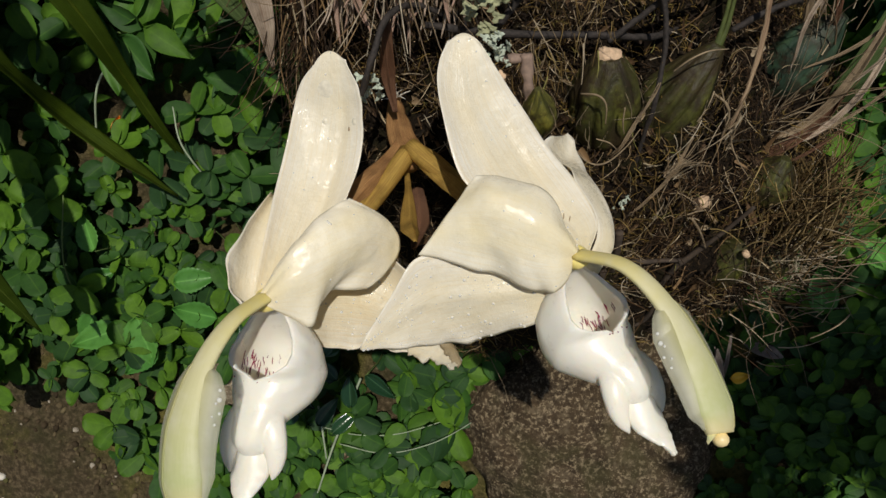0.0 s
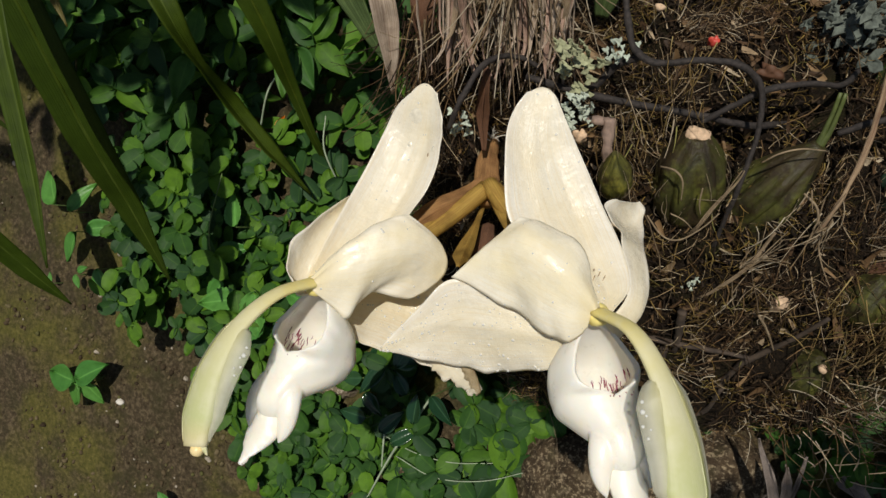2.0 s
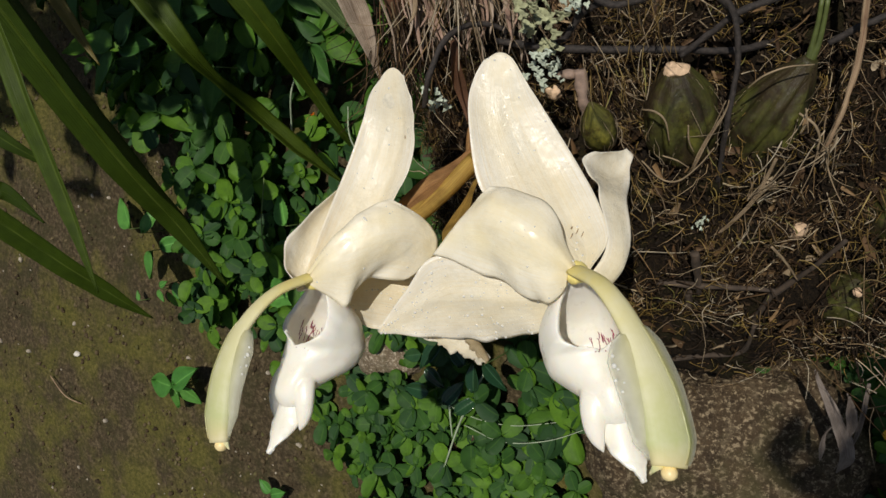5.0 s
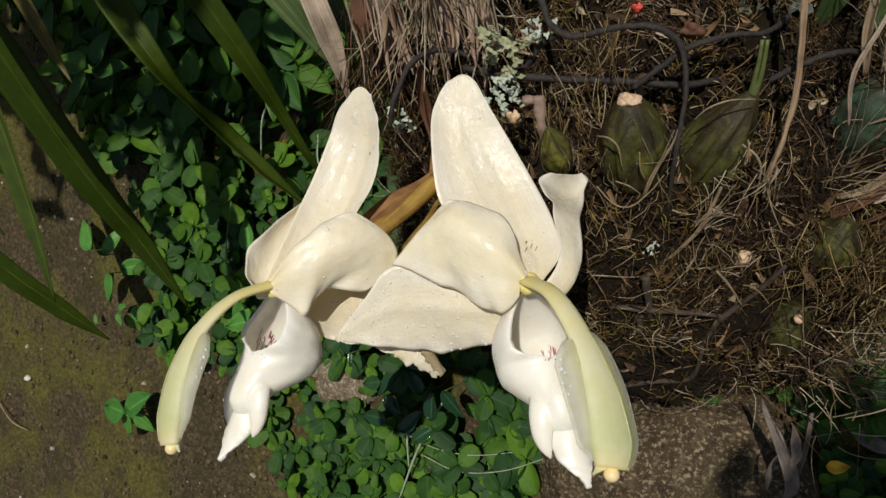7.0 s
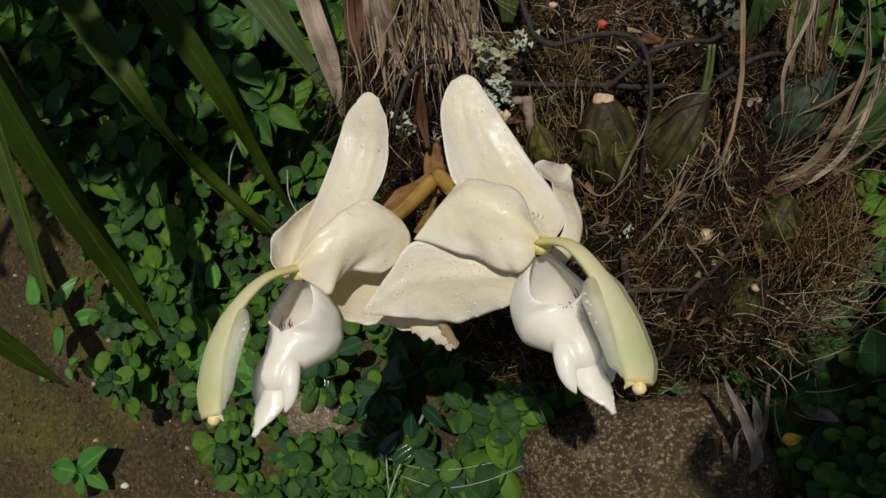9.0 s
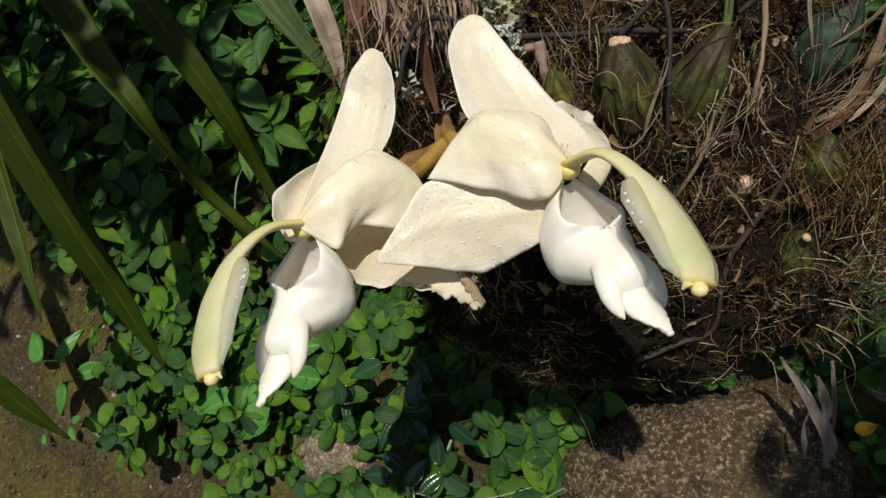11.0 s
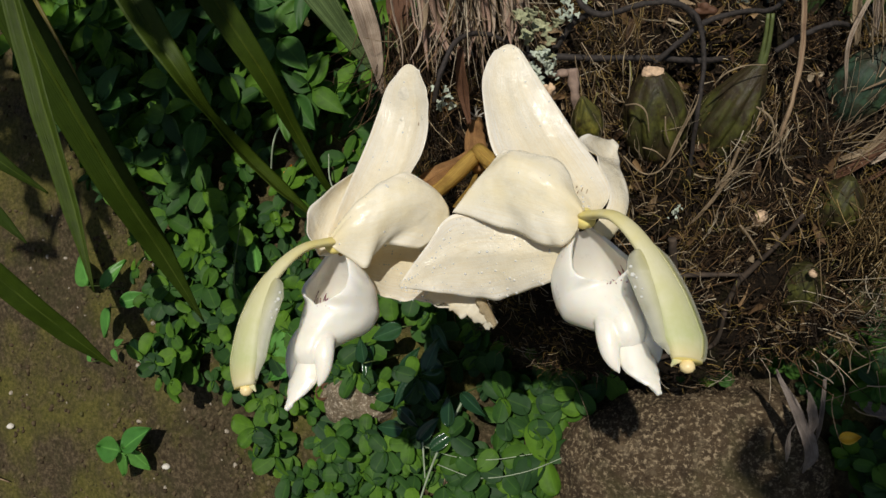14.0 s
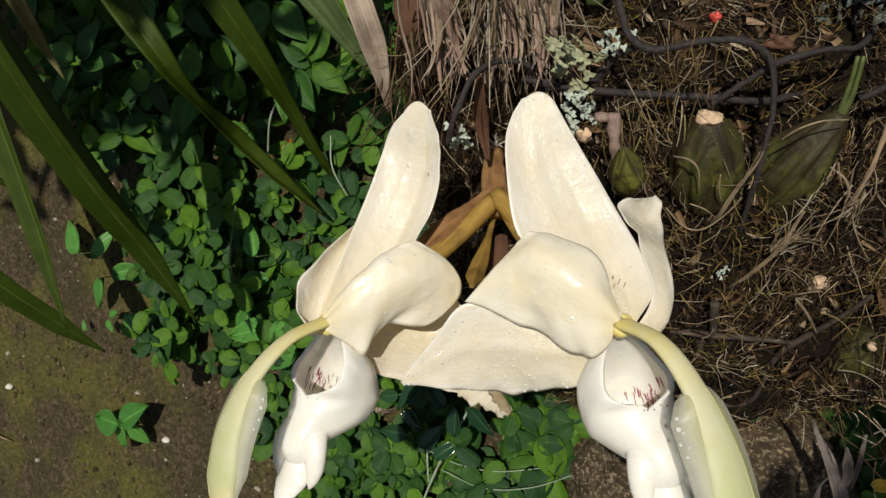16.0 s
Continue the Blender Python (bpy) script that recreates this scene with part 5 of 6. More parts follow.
dead_leaf("grey_dead_leaf", "curled grey dead leaf hanging under the root ball", [(0.1520, 0.1960, 0.1382), (0.1545, 0.1920, 0.1320), (0.1597, 0.1870, 0.1219), (0.1653, 0.1800, 0.1121), (0.1707, 0.1730, 0.1043), (0.1727, 0.1690, 0.0943), (0.1699, 0.1640, 0.0820)],
          [0.0006, 0.0015, 0.0030, 0.0034, 0.0044, 0.0036, 0.0004], (0.1, -0.7, 0.6), 0.6, MAT_GREY_LEAF, 6, 0.008, 0.3)
dead_leaf("grey_dead_leaf", "crumpled fold of a grey dead leaf", [(0.1684, 0.1890, 0.1306), (0.1713, 0.1850, 0.1213), (0.1736, 0.1800, 0.1133), (0.1727, 0.1750, 0.1040)],
          [0.0006, 0.0028, 0.0026, 0.0008], (0.2, -0.7, 0.5), 1.0, MAT_GREY_LEAF, 7, 0.008, -0.5)
dead_leaf("grey_dead_leaf", "thin grey dead leaf hanging under the root ball", [(0.1776, 0.1940, 0.1367), (0.1778, 0.1860, 0.1207), (0.1780, 0.1790, 0.1057), (0.1769, 0.1740, 0.0955)],
          [0.0010, 0.0013, 0.0012, 0.0004], (0.2, -0.7, 0.5), 0.9, MAT_GREY_LEAF, 10, 0.005, -0.5)
dead_leaf("grey_dead_leaf", "small torn strip of a grey dead leaf", [(0.1636, 0.1760, 0.1142), (0.1611, 0.1740, 0.1065), (0.1608, 0.1710, 0.0958), (0.1613, 0.1680, 0.0849)],
          [0.0003, 0.0006, 0.0018, 0.0003], (0.1, -0.7, 0.6), 0.6, MAT_GREY_LEAF, 9, 0.004, 0.2)
dead_leaf("grey_dead_leaf", "ribbed grey dead leaf lying on green plants", [(0.2060, 0.2125, 0.0910), (0.2130, 0.2095, 0.0905), (0.2220, 0.2060, 0.0900), (0.2300, 0.2040, 0.0870)],
          [0.0008, 0.0042, 0.0046, 0.0006], (0.0, -0.5, 0.85), 0.3, MAT_GREY_LEAF, 12, 0.005, 0.1)
dead_leaf("dry_grass_blade", "straw-coloured dry grass blade on the roots", [(0.1150, 0.2090, 0.2920), (0.1085, 0.2030, 0.2720), (0.0990, 0.2000, 0.2560), (0.0930, 0.1990, 0.2490)], [0.0006, 0.0009, 0.0008, 0.0003], (0, -0.7, 0.7), 0.3, MAT_STRAW_BLADE, 8, 0.002)
frayed_grass = thing("frayed_grass", "tuft of frayed pale straw on the roots", "dry grass", (0.108, 0.204, 0.272))
blades("straw_end", tuft((0.1075, 0.2030, 0.2720), 16, 0.022, 0.00040, (0.40, 0.25, 0.85), 0.16, MAT_STRAW, 41, spread_r=0.0012), MAT_STRAW, "stuff", frayed_grass)
dead_leaf("torn_sheath", "brown splinter of a dry sheath leaning on a bulb", [(0.0800, 0.2110, 0.2770), (0.0850, 0.2090, 0.2930), (0.0890, 0.2100, 0.3060), (0.0935, 0.2130, 0.3200)], [0.0005, 0.0009, 0.0007, 0.0002], (0.2, -0.9, 0.3), 0.6, MAT_STRAW_BLADE, 21, 0.004, 1.2)
for line, thick in (([(0.0605, 0.2080, 0.2880), (0.0690, 0.2050, 0.2800), (0.0770, 0.2040, 0.2805), (0.0850, 0.2060, 0.2890), (0.0905, 0.2100, 0.2960)], 0.00038),
                    ([(0.0610, 0.2110, 0.3160), (0.0670, 0.2065, 0.3190), (0.0712, 0.2050, 0.3150), (0.0728, 0.2046, 0.3040)], 0.00042),
                    ([(0.0800, 0.2065, 0.3120), (0.0805, 0.2055, 0.3040), (0.0825, 0.2060, 0.2970)], 0.00034),
                    ([(0.0700, 0.2040, 0.2960), (0.0760, 0.2035, 0.2940), (0.0810, 0.2050, 0.2880)], 0.00030),
                    ([(0.1010, 0.2200, 0.3200), (0.1060, 0.2190, 0.3270), (0.1140, 0.2220, 0.3290), (0.1240, 0.2260, 0.3270)], 0.00036),
                    ([(0.1210, 0.2170, 0.3100), (0.1270, 0.2150, 0.3060), (0.1300, 0.2140, 0.2990), (0.1296, 0.2130, 0.2940)], 0.00050)):
    solo("dry_thread", tube(line, [thick, thick * 1.1, thick * 0.6], 6, 26, rough=0.2), MAT_STRAW, "pale dry root thread across an orchid bulb", "root", group="dry threads on the bulbs")
stalk_foot = thing("frayed_sheath", "splayed straw fibres round the foot of a dry stalk", "dry grass", (0.133, 0.214, 0.290))
blades("straw_end", tuft((0.1335, 0.2160, 0.2960), 9, 0.022, 0.00040, (-0.20, -0.2, -0.85), 0.18, MAT_STRAW, 43, spread_r=0.0022) + tuft((0.1330, 0.2140, 0.2860), 9, 0.022, 0.0004, (0.25, 0, 0.85), 0.2, MAT_STRAW, 44, spread_r=0.002), MAT_STRAW, "stuff", stalk_foot)
sheath_threads = thing("sheath_threads", "pale loose threads of a torn sheath round a bulb", "dry grass", (0.160, 0.238, 0.258))
blades("thread", tuft((0.1600, 0.2370, 0.2600), 22, 0.075, 0.00040, (0.50, 0.08, 0.80), 0.12, MAT_STRAW, 45, spread_r=0.005) + tuft((0.178, 0.252, 0.322), 12, 0.055, 0.0004, (0.10, 0.15, 0.9), 0.2, MAT_STRAW, 46, spread_r=0.006), MAT_STRAW, "stuff", sheath_threads)
WIDE_SHEATHS = [
        ([(0.158, 0.236, 0.262), (0.178, 0.234, 0.274), (0.192, 0.238, 0.298), (0.197, 0.243, 0.330), (0.192, 0.255, 0.365)], 0.0026),
        ([(0.160, 0.236, 0.258), (0.185, 0.234, 0.268), (0.201, 0.238, 0.294), (0.204, 0.246, 0.330), (0.206, 0.260, 0.362)], 0.0018),
        ([(0.150, 0.234, 0.254), (0.170, 0.230, 0.262), (0.186, 0.234, 0.276), (0.196, 0.238, 0.300)], 0.0034),
        ([(0.168, 0.240, 0.252), (0.190, 0.240, 0.262), (0.215, 0.245, 0.280), (0.236, 0.250, 0.300)], 0.0010),
        ([(0.176, 0.258, 0.322), (0.172, 0.258, 0.350), (0.178, 0.268, 0.392)], 0.0028)]
THIN_SHEATHS = [
        ([(0.184, 0.256, 0.312), (0.180, 0.258, 0.340), (0.190, 0.268, 0.385)], 0.0020),
        ([(0.166, 0.254, 0.320), (0.164, 0.258, 0.350), (0.172, 0.270, 0.392)], 0.0026),
        ([(0.192, 0.240, 0.290), (0.206, 0.240, 0.320), (0.203, 0.246, 0.345), (0.214, 0.256, 0.380)], 0.0008),
        ([(0.140, 0.228, 0.262), (0.160, 0.224, 0.256), (0.180, 0.226, 0.262), (0.200, 0.232, 0.280)], 0.0009),
        ([(0.172, 0.246, 0.300), (0.188, 0.244, 0.312), (0.210, 0.246, 0.336), (0.236, 0.256, 0.352)], 0.0010),
        ([(0.164, 0.242, 0.300), (0.160, 0.240, 0.330), (0.168, 0.248, 0.362), (0.160, 0.262, 0.395)], 0.0012)]
for q, (sp, w) in enumerate(WIDE_SHEATHS + THIN_SHEATHS):
    dead_leaf("dry_sheath", "torn straw-coloured sheath round a blue-green bulb", sp, [0.3 * w, 0.7 * w, 0.8 * w, 0.6 * w, 0.2 * w], (0.2, -0.8, 0.5), 0.9, (MAT_STRAW_BLADE, MAT_PALE_STRAW, MAT_BROWN_LEAF)[q % 3], 20 + q, 0.005, 1.6)

solo("dry_stalk", tube([(0.1330, 0.2150, 0.2920), (0.1370, 0.2220, 0.3100), (0.1390, 0.2320, 0.3320), (0.1360, 0.2480, 0.3720), (0.1330, 0.2600, 0.4150)], [0.0008, 0.0010, 0.0012, 0.0014, 0.0017], 9, 60, 0.6, rough=0.5),
     MAT_STICK, "reddish-brown dry flower stalk standing in the root ball", "stalk")
solo("broken_stub", tube([(0.1265, 0.2130, 0.2420), (0.1275, 0.2060, 0.2480), (0.1290, 0.2010, 0.2560)], [0.0040, 0.0036, 0.0028], 9, 10, rough=0.4), MAT_SCAR, "orange-brown broken root stub", "root stub")
for q, (x, y, z, r) in enumerate([(0.1560, 0.1905, 0.2270, 0.0022), (0.1930, 0.2130, 0.2030, 0.0020), (0.1560, 0.1980, 0.1900, 0.0016)]):
    solo("root_tip", pebble((x, y, z), (r, r, r * 0.9), q, 2, 0.3), MAT_SCAR, "pale cut root end among fibres", "root tip")
solo("red_blossom", pebble((0.0715, 0.2630, 0.3470), (0.0020, 0.0015, 0.0024), 3, 3, 0.9), MAT_RED, "tiny coral-red fallen blossom on dark moss", "blossom")
solo("orange_chip", pebble((0.0960, 0.2500, 0.3440), (0.0042, 0.0028, 0.0034), 5, 3, 0.9), MAT_BROWN_LEAF, "orange-brown dry chip on the root ball", "chip")
solo("snail_shell", pebble((0.0460, 0.2700, 0.3560), (0.0026, 0.0018, 0.0018), 6, 2, 0.5), MAT_SCAR, "small pale chip of shell", "shell")

# dark twigs over the foot of the root ball
def twig(points, radius, label, material=None):
    solo("twig", tube(points, [radius, radius * 1.1, radius * 0.8, radius * 0.6], 8, 26, rough=0.35, seed=len(label)), material or MAT_DARK_TWIG, label, "twig", group="twigs on the root ball")


twig([(0.069, 0.186, 0.225), (0.086, 0.186, 0.225), (0.105, 0.186, 0.227), (0.123, 0.186, 0.228)], 0.0016, "dark dead twig lying across the roots")
twig([(0.112, 0.186, 0.178), (0.12, 0.186, 0.22), (0.125, 0.186, 0.231), (0.136, 0.186, 0.251), (0.144, 0.186, 0.27)], 0.0015, "dark dead twig slanting over the roots")
twig([(0.086, 0.186, 0.252), (0.088, 0.186, 0.234), (0.089, 0.186, 0.218)], 0.0020, "short stubby brown dead root end")
twig([(0.084, 0.186, 0.219), (0.085, 0.186, 0.199), (0.087, 0.186, 0.176)], 0.0018, "dark dead root hanging down")
twig([(0.075, 0.18, 0.157), (0.097, 0.18, 0.169), (0.112, 0.18, 0.177), (0.116, 0.18, 0.205)], 0.0016, "dark dead root at the foot of the root ball")
twig([(0.117, 0.184, 0.264), (0.123, 0.184, 0.255), (0.13, 0.184, 0.241)], 0.0006, "thin straw bent over the roots", MAT_STRAW_BLADE)
lichen("tiny pale lichen on the roots", (0.0885, 0.1960, 0.2600), 0.0045, 8, MAT_LICHEN, 5)

# the stem between the flowers with its papery bracts
stem = thing("flower_stem", "short stem in papery orange-brown bracts between the flowers", "flower stem", (-0.0206, 0.2274, 0.2950))
part("stem", tube([(-0.0215, 0.236, 0.292), (-0.0195, 0.2200, 0.2935), (-0.0150, 0.2040, 0.2915), (-0.0125, 0.192, 0.290)], [0.0034, 0.0040, 0.0044, 0.0030], 12, 16, rough=0.4), MAT_BRACT, stem)
BRACTS = [
    ([(-0.0145, 0.206, 0.2965), (-0.0205, 0.188, 0.2995), (-0.0285, 0.172, 0.3030), (-0.0410, 0.151, 0.3020)], [0.0030, 0.0044, 0.0046, 0.0030], MAT_BRACT, 0.7, "orange-brown papery bract"),
    ([(-0.0150, 0.201, 0.2930), (-0.0215, 0.184, 0.2955), (-0.0300, 0.167, 0.2985), (-0.0420, 0.146, 0.2980)], [0.0026, 0.0036, 0.0042, 0.0030], MAT_BRACT_YELLOW, 0.6, "golden papery bract"),
    ([(-0.0140, 0.204, 0.2960), (-0.0045, 0.189, 0.3005), (0.0060, 0.174, 0.3025), (0.0180, 0.157, 0.3040)], [0.0030, 0.0052, 0.0056, 0.0034], MAT_BRACT_YELLOW, 0.5, "yellow-brown papery bract"),
    ([(-0.0142, 0.193, 0.2870), (-0.0128, 0.180, 0.2915), (-0.0112, 0.164, 0.2980), (-0.0098, 0.150, 0.3035), (-0.0082, 0.137, 0.3080)], [0.0011, 0.0014, 0.0034, 0.0038, 0.0006], MAT_BRACT_YELLOW, 0.8, "narrow yellow bract hanging down"),
    ([(-0.0206, 0.2290, 0.2975), (-0.0185, 0.217, 0.2985), (-0.0150, 0.204, 0.2985), (-0.0100, 0.196, 0.3010)], [0.0024, 0.0056, 0.0060, 0.0026], MAT_BRACT, 0.7, "crumpled pinkish-brown bract at the top of the stem"),
    ([(-0.0100, 0.188, 0.2810), (-0.0080, 0.172, 0.2800), (-0.0100, 0.156, 0.2800)], [0.0030, 0.0048, 0.0010], MAT_BROWN_LEAF, 0.6, "dark dead bract"),
]
for q, (sp, w, m, fold, lab) in enumerate(BRACTS):
    part("bract", strip(sp, w, (0.1, -0.6, 0.8), -fold, (44, 15), 0.0004, 0.3, q, 0.0046), m, stem, lab)
mould = thing("mould_tuft", "tiny white mould threads on a bract", "mould", (-0.0195, 0.2290, 0.2985))
blades("thread", tuft((-0.0195, 0.2290, 0.2985), 9, 0.0065, 0.00045, (0.05, 0.1, 1.0), 0.45, MAT_PALE_PEBBLE, 71, spread_r=0.0010), MAT_PALE_PEBBLE, "stuff", mould)


# ---- strap leaves that reach in from above ----
def strap_leaf(label, spine, widths, normal, fold=0.35, twist=0.0, seed=1, material=None):
    root = thing("strap_leaf", label, "leaf", spine[0], "long strap leaves")
    part("blade", strip(spine, widths, normal, fold, (46, 9), 0.0007, twist, seed, 0.001), material or MAT_STRAP, root)
    part("midrib", tube([np.array(p) - np.array(normal) * 0.0005 for p in spine], [0.0012, 0.0010, 0.0003], 6, 40), material or MAT_STRAP, root)
    return root


TO_EYE = (0.35, -0.55, 0.75)
strap_leaf("long arching olive-green strap leaf with a pointed tip", [(-0.330, 0.270, 0.560), (-0.294, 0.236, 0.450), (-0.276, 0.216, 0.358), (-0.264, 0.204, 0.270), (-0.260, 0.203, 0.203), (-0.249, 0.194, 0.142)], [0.0085, 0.0110, 0.0122, 0.0116, 0.0080, 0.0005], TO_EYE, 0.14, 0, 1)
strap_leaf("narrow folded strap leaf, one half in light", [(-0.290, 0.262, 0.470), (-0.270, 0.224, 0.412), (-0.258, 0.196, 0.371), (-0.246, 0.171, 0.338), (-0.232, 0.142, 0.298), (-0.218, 0.112, 0.265)], [0.004, 0.0052, 0.0060, 0.0064, 0.0050, 0.0004], (0.1, -0.6, 0.75), 0.7, 0, 2)
strap_leaf("dark twisted strap leaf", [(-0.345, 0.372, 0.500), (-0.300, 0.330, 0.402), (-0.265, 0.298, 0.337), (-0.242, 0.281, 0.304), (-0.236, 0.285, 0.268), (-0.234, 0.299, 0.224), (-0.210, 0.294, 0.191), (-0.182, 0.292, 0.156)], [0.0130, 0.0125, 0.0105, 0.0075, 0.0036, 0.0078, 0.0080, 0.0012], TO_EYE, 0.45, 1.0, 3)
strap_leaf("olive strap leaf narrowing to its foot", [(-0.290, 0.360, 0.500), (-0.250, 0.338, 0.400), (-0.220, 0.327, 0.319), (-0.205, 0.323, 0.277), (-0.199, 0.327, 0.225), (-0.190, 0.327, 0.176), (-0.184, 0.342, 0.115)], [0.0120, 0.0118, 0.0100, 0.0078, 0.0048, 0.0030, 0.0018], TO_EYE, 0.3, 0, 4)
strap_leaf("yellowing narrow strap leaf tip in the shade", [(-0.460, 0.400, 0.470), (-0.420, 0.362, 0.395), (-0.388, 0.331, 0.325), (-0.370, 0.314, 0.293), (-0.352, 0.298, 0.270)], [0.0060, 0.0066, 0.0060, 0.0045, 0.0004], TO_EYE, 0.3, 0, 8, MAT_STRAP_OLD)
strap_leaf("dark green strap leaf low over the soil", [(-0.470, 0.200, 0.400), (-0.430, 0.184, 0.270), (-0.403, 0.182, 0.189), (-0.382, 0.184, 0.125), (-0.366, 0.187, 0.079)], [0.010, 0.0110, 0.0100, 0.0080, 0.0006], TO_EYE, 0.3, 0, 5)
strap_leaf("dark shaded strap leaf tip", [(-0.410, 0.230, 0.430), (-0.362, 0.200, 0.330), (-0.341, 0.196, 0.296), (-0.319, 0.198, 0.263)], [0.008, 0.0075, 0.0055, 0.0006], TO_EYE, 0.3, 0, 6)
strap_leaf("dark shaded strap leaf tip", [(-0.400, 0.200, 0.380), (-0.352, 0.172, 0.288), (-0.338, 0.171, 0.268), (-0.325, 0.167, 0.245)], [0.008, 0.0070, 0.0050, 0.0006], TO_EYE, 0.3, 0, 7)
LEFT_LEAVES = [
        ([(-0.086, 0.258, 0.312), (-0.098, 0.258, 0.338), (-0.118, 0.262, 0.382), (-0.145, 0.270, 0.440)], [0.0012, 0.0050, 0.0110, 0.0130], 0.0),
        ([(-0.082, 0.270, 0.325), (-0.090, 0.278, 0.352), (-0.098, 0.285, 0.384), (-0.108, 0.300, 0.440)], [0.0020, 0.0060, 0.0090, 0.0110], 0.3),
        ([(-0.050, 0.285, 0.340), (-0.058, 0.285, 0.365), (-0.075, 0.290, 0.395), (-0.100, 0.300, 0.430)], [0.0020, 0.0050, 0.0060, 0.0040], 0.3),
        ([(0.020, 0.275, 0.345), (0.022, 0.275, 0.368), (0.016, 0.285, 0.400), (0.010, 0.300, 0.440)], [0.0030, 0.0080, 0.0120, 0.0140], 0.2)]
RIGHT_LEAVES = [
        ([(0.197, 0.262, 0.252), (0.206, 0.262, 0.280), (0.219, 0.268, 0.312), (0.234, 0.276, 0.350), (0.255, 0.290, 0.400)], [0.0012, 0.0028, 0.0080, 0.0150, 0.0160], 0.2),
        ([(0.198, 0.270, 0.252), (0.220, 0.272, 0.277), (0.238, 0.274, 0.312), (0.256, 0.282, 0.345), (0.280, 0.30, 0.39)], [0.0012, 0.0060, 0.0110, 0.0140, 0.0120], -0.2),
        ([(0.221, 0.285, 0.215), (0.224, 0.275, 0.262), (0.238, 0.274, 0.300), (0.262, 0.280, 0.335), (0.29, 0.29, 0.37)], [0.0016, 0.0022, 0.0070, 0.0120, 0.0120], 0.1),
        ([(0.150, 0.290, 0.320), (0.158, 0.290, 0.350), (0.165, 0.295, 0.380), (0.172, 0.305, 0.430)], [0.0030, 0.0080, 0.0120, 0.0120], 0.2),
        ([(0.170, 0.300, 0.310), (0.184, 0.300, 0.340), (0.196, 0.305, 0.365), (0.212, 0.315, 0.410)], [0.0030, 0.0080, 0.0110, 0.0120], -0.3)]
for q, (sp, w, tw) in enumerate(LEFT_LEAVES + RIGHT_LEAVES):
    strap_leaf("pleated green orchid leaf rising from the root ball", sp, w, (0.1, -0.75, 0.6), 0.3, tw, 40 + q, MAT_ORCHID_LEAF)


# ---- stones and litter on the bank ----
def bank_point(x, y, lift=0.0):
    return np.array((x, y, rough_bank(x, y))) + np.array(BANK_UP) * lift


BANK_UP = np.array((-0.105, -0.70, 0.70))
BANK_UP /= np.linalg.norm(BANK_UP)
BANK_RIGHT = np.array((1.0, 0.0, 0.15))
BANK_RIGHT /= np.linalg.norm(BANK_RIGHT)
BANK_DOWN = np.cross(BANK_RIGHT, BANK_UP)


def stone(label, x, y, radii, material, seed, sink=0.3, detail=5, name="rock"):
    c = bank_point(x, y)
    bm = bmesh.new()
    bmesh.ops.create_icosphere(bm, subdivisions=detail, radius=1)
    for v in bm.verts:
        d = np.array(v.co)
        k = (abs(d[0]) ** 2.4 + abs(d[1]) ** 2.4 + abs(d[2]) ** 2.4) ** (-1 / 2.4)
        k *= 1 + 0.16 * wobble(d, 1.2, seed) + 0.08 * wobble(d, 3.7, seed + 1) + 0.035 * wobble(d, 11, seed + 2) + 0.014 * wobble(d, 34, seed + 3)
        q = d * k
        v.co = c + BANK_RIGHT * q[0] * radii[0] + BANK_DOWN * q[1] * radii[1] + BANK_UP * (q[2] - sink) * radii[2]
    for f in bm.faces:
        f.smooth = True
    return solo(name, bm, material, label, "rock")


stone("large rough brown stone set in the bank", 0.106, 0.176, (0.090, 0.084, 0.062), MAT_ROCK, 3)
stone("pale crusted stone half hidden by leaves", -0.165, 0.222, (0.036, 0.024, 0.022), MAT_PALE_ROCK, 5, 0.2, 4)
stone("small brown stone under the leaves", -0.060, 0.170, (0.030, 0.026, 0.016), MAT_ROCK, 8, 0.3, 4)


def soil_edge(x):
    """How far up the bank the bare soil reaches."""
    return float(np.interp(x, [-0.95, -0.62, -0.53, -0.46, -0.42, -0.395, -0.36, -0.28, -0.215, -0.10, 0.0], [0.62, 0.52, 0.44, 0.385, 0.345, 0.290, 0.240, 0.20, 0.143, 0.06, -0.02]))


rp = random.Random(77)
pebble_meshes = []
for s in range(6):
    bm = pebble((0, 0, 0), (1, 0.8, 0.6), s, 2, 0.3)
    data = bpy.data.meshes.new("pebble")
    bm.to_mesh(data)
    bm.free()
    data.materials.append(MAT_PALE_PEBBLE if s == 5 else MAT_PEBBLE)
    pebble_meshes.append(data)
for q in range(170):
    x = rp.uniform(-0.85, -0.18)
    y = rp.uniform(0.0, max(0.02, soil_edge(x)))
    ob = new("pebble", pebble_meshes[5 if rp.random() < 0.05 else q % 5])
    r = 0.0012 + 0.0035 * rp.random() ** 4
    ob.matrix_basis = Matrix.Translation(bank_point(x, y, r * 0.1)) @ Euler((rp.uniform(0, 6), rp.uniform(0, 6), rp.uniform(0, 6))).to_matrix().to_4x4() @ Matrix.Scale(r, 4)
    tagged(ob, "small brown pebble lying on bare soil", "pebble", "pebbles on the soil")
for x, y, r in ((-0.593, 0.193, 0.0045), (-0.374, 0.172, 0.0042)):
    ob = new("pebble", pebble_meshes[5])
    ob.matrix_basis = Matrix.Translation(bank_point(x, y, r * 0.3)) @ Matrix.Scale(r, 4)
    tagged(ob, "pale pebble lying on bare soil", "pebble", "pebbles on the soil")


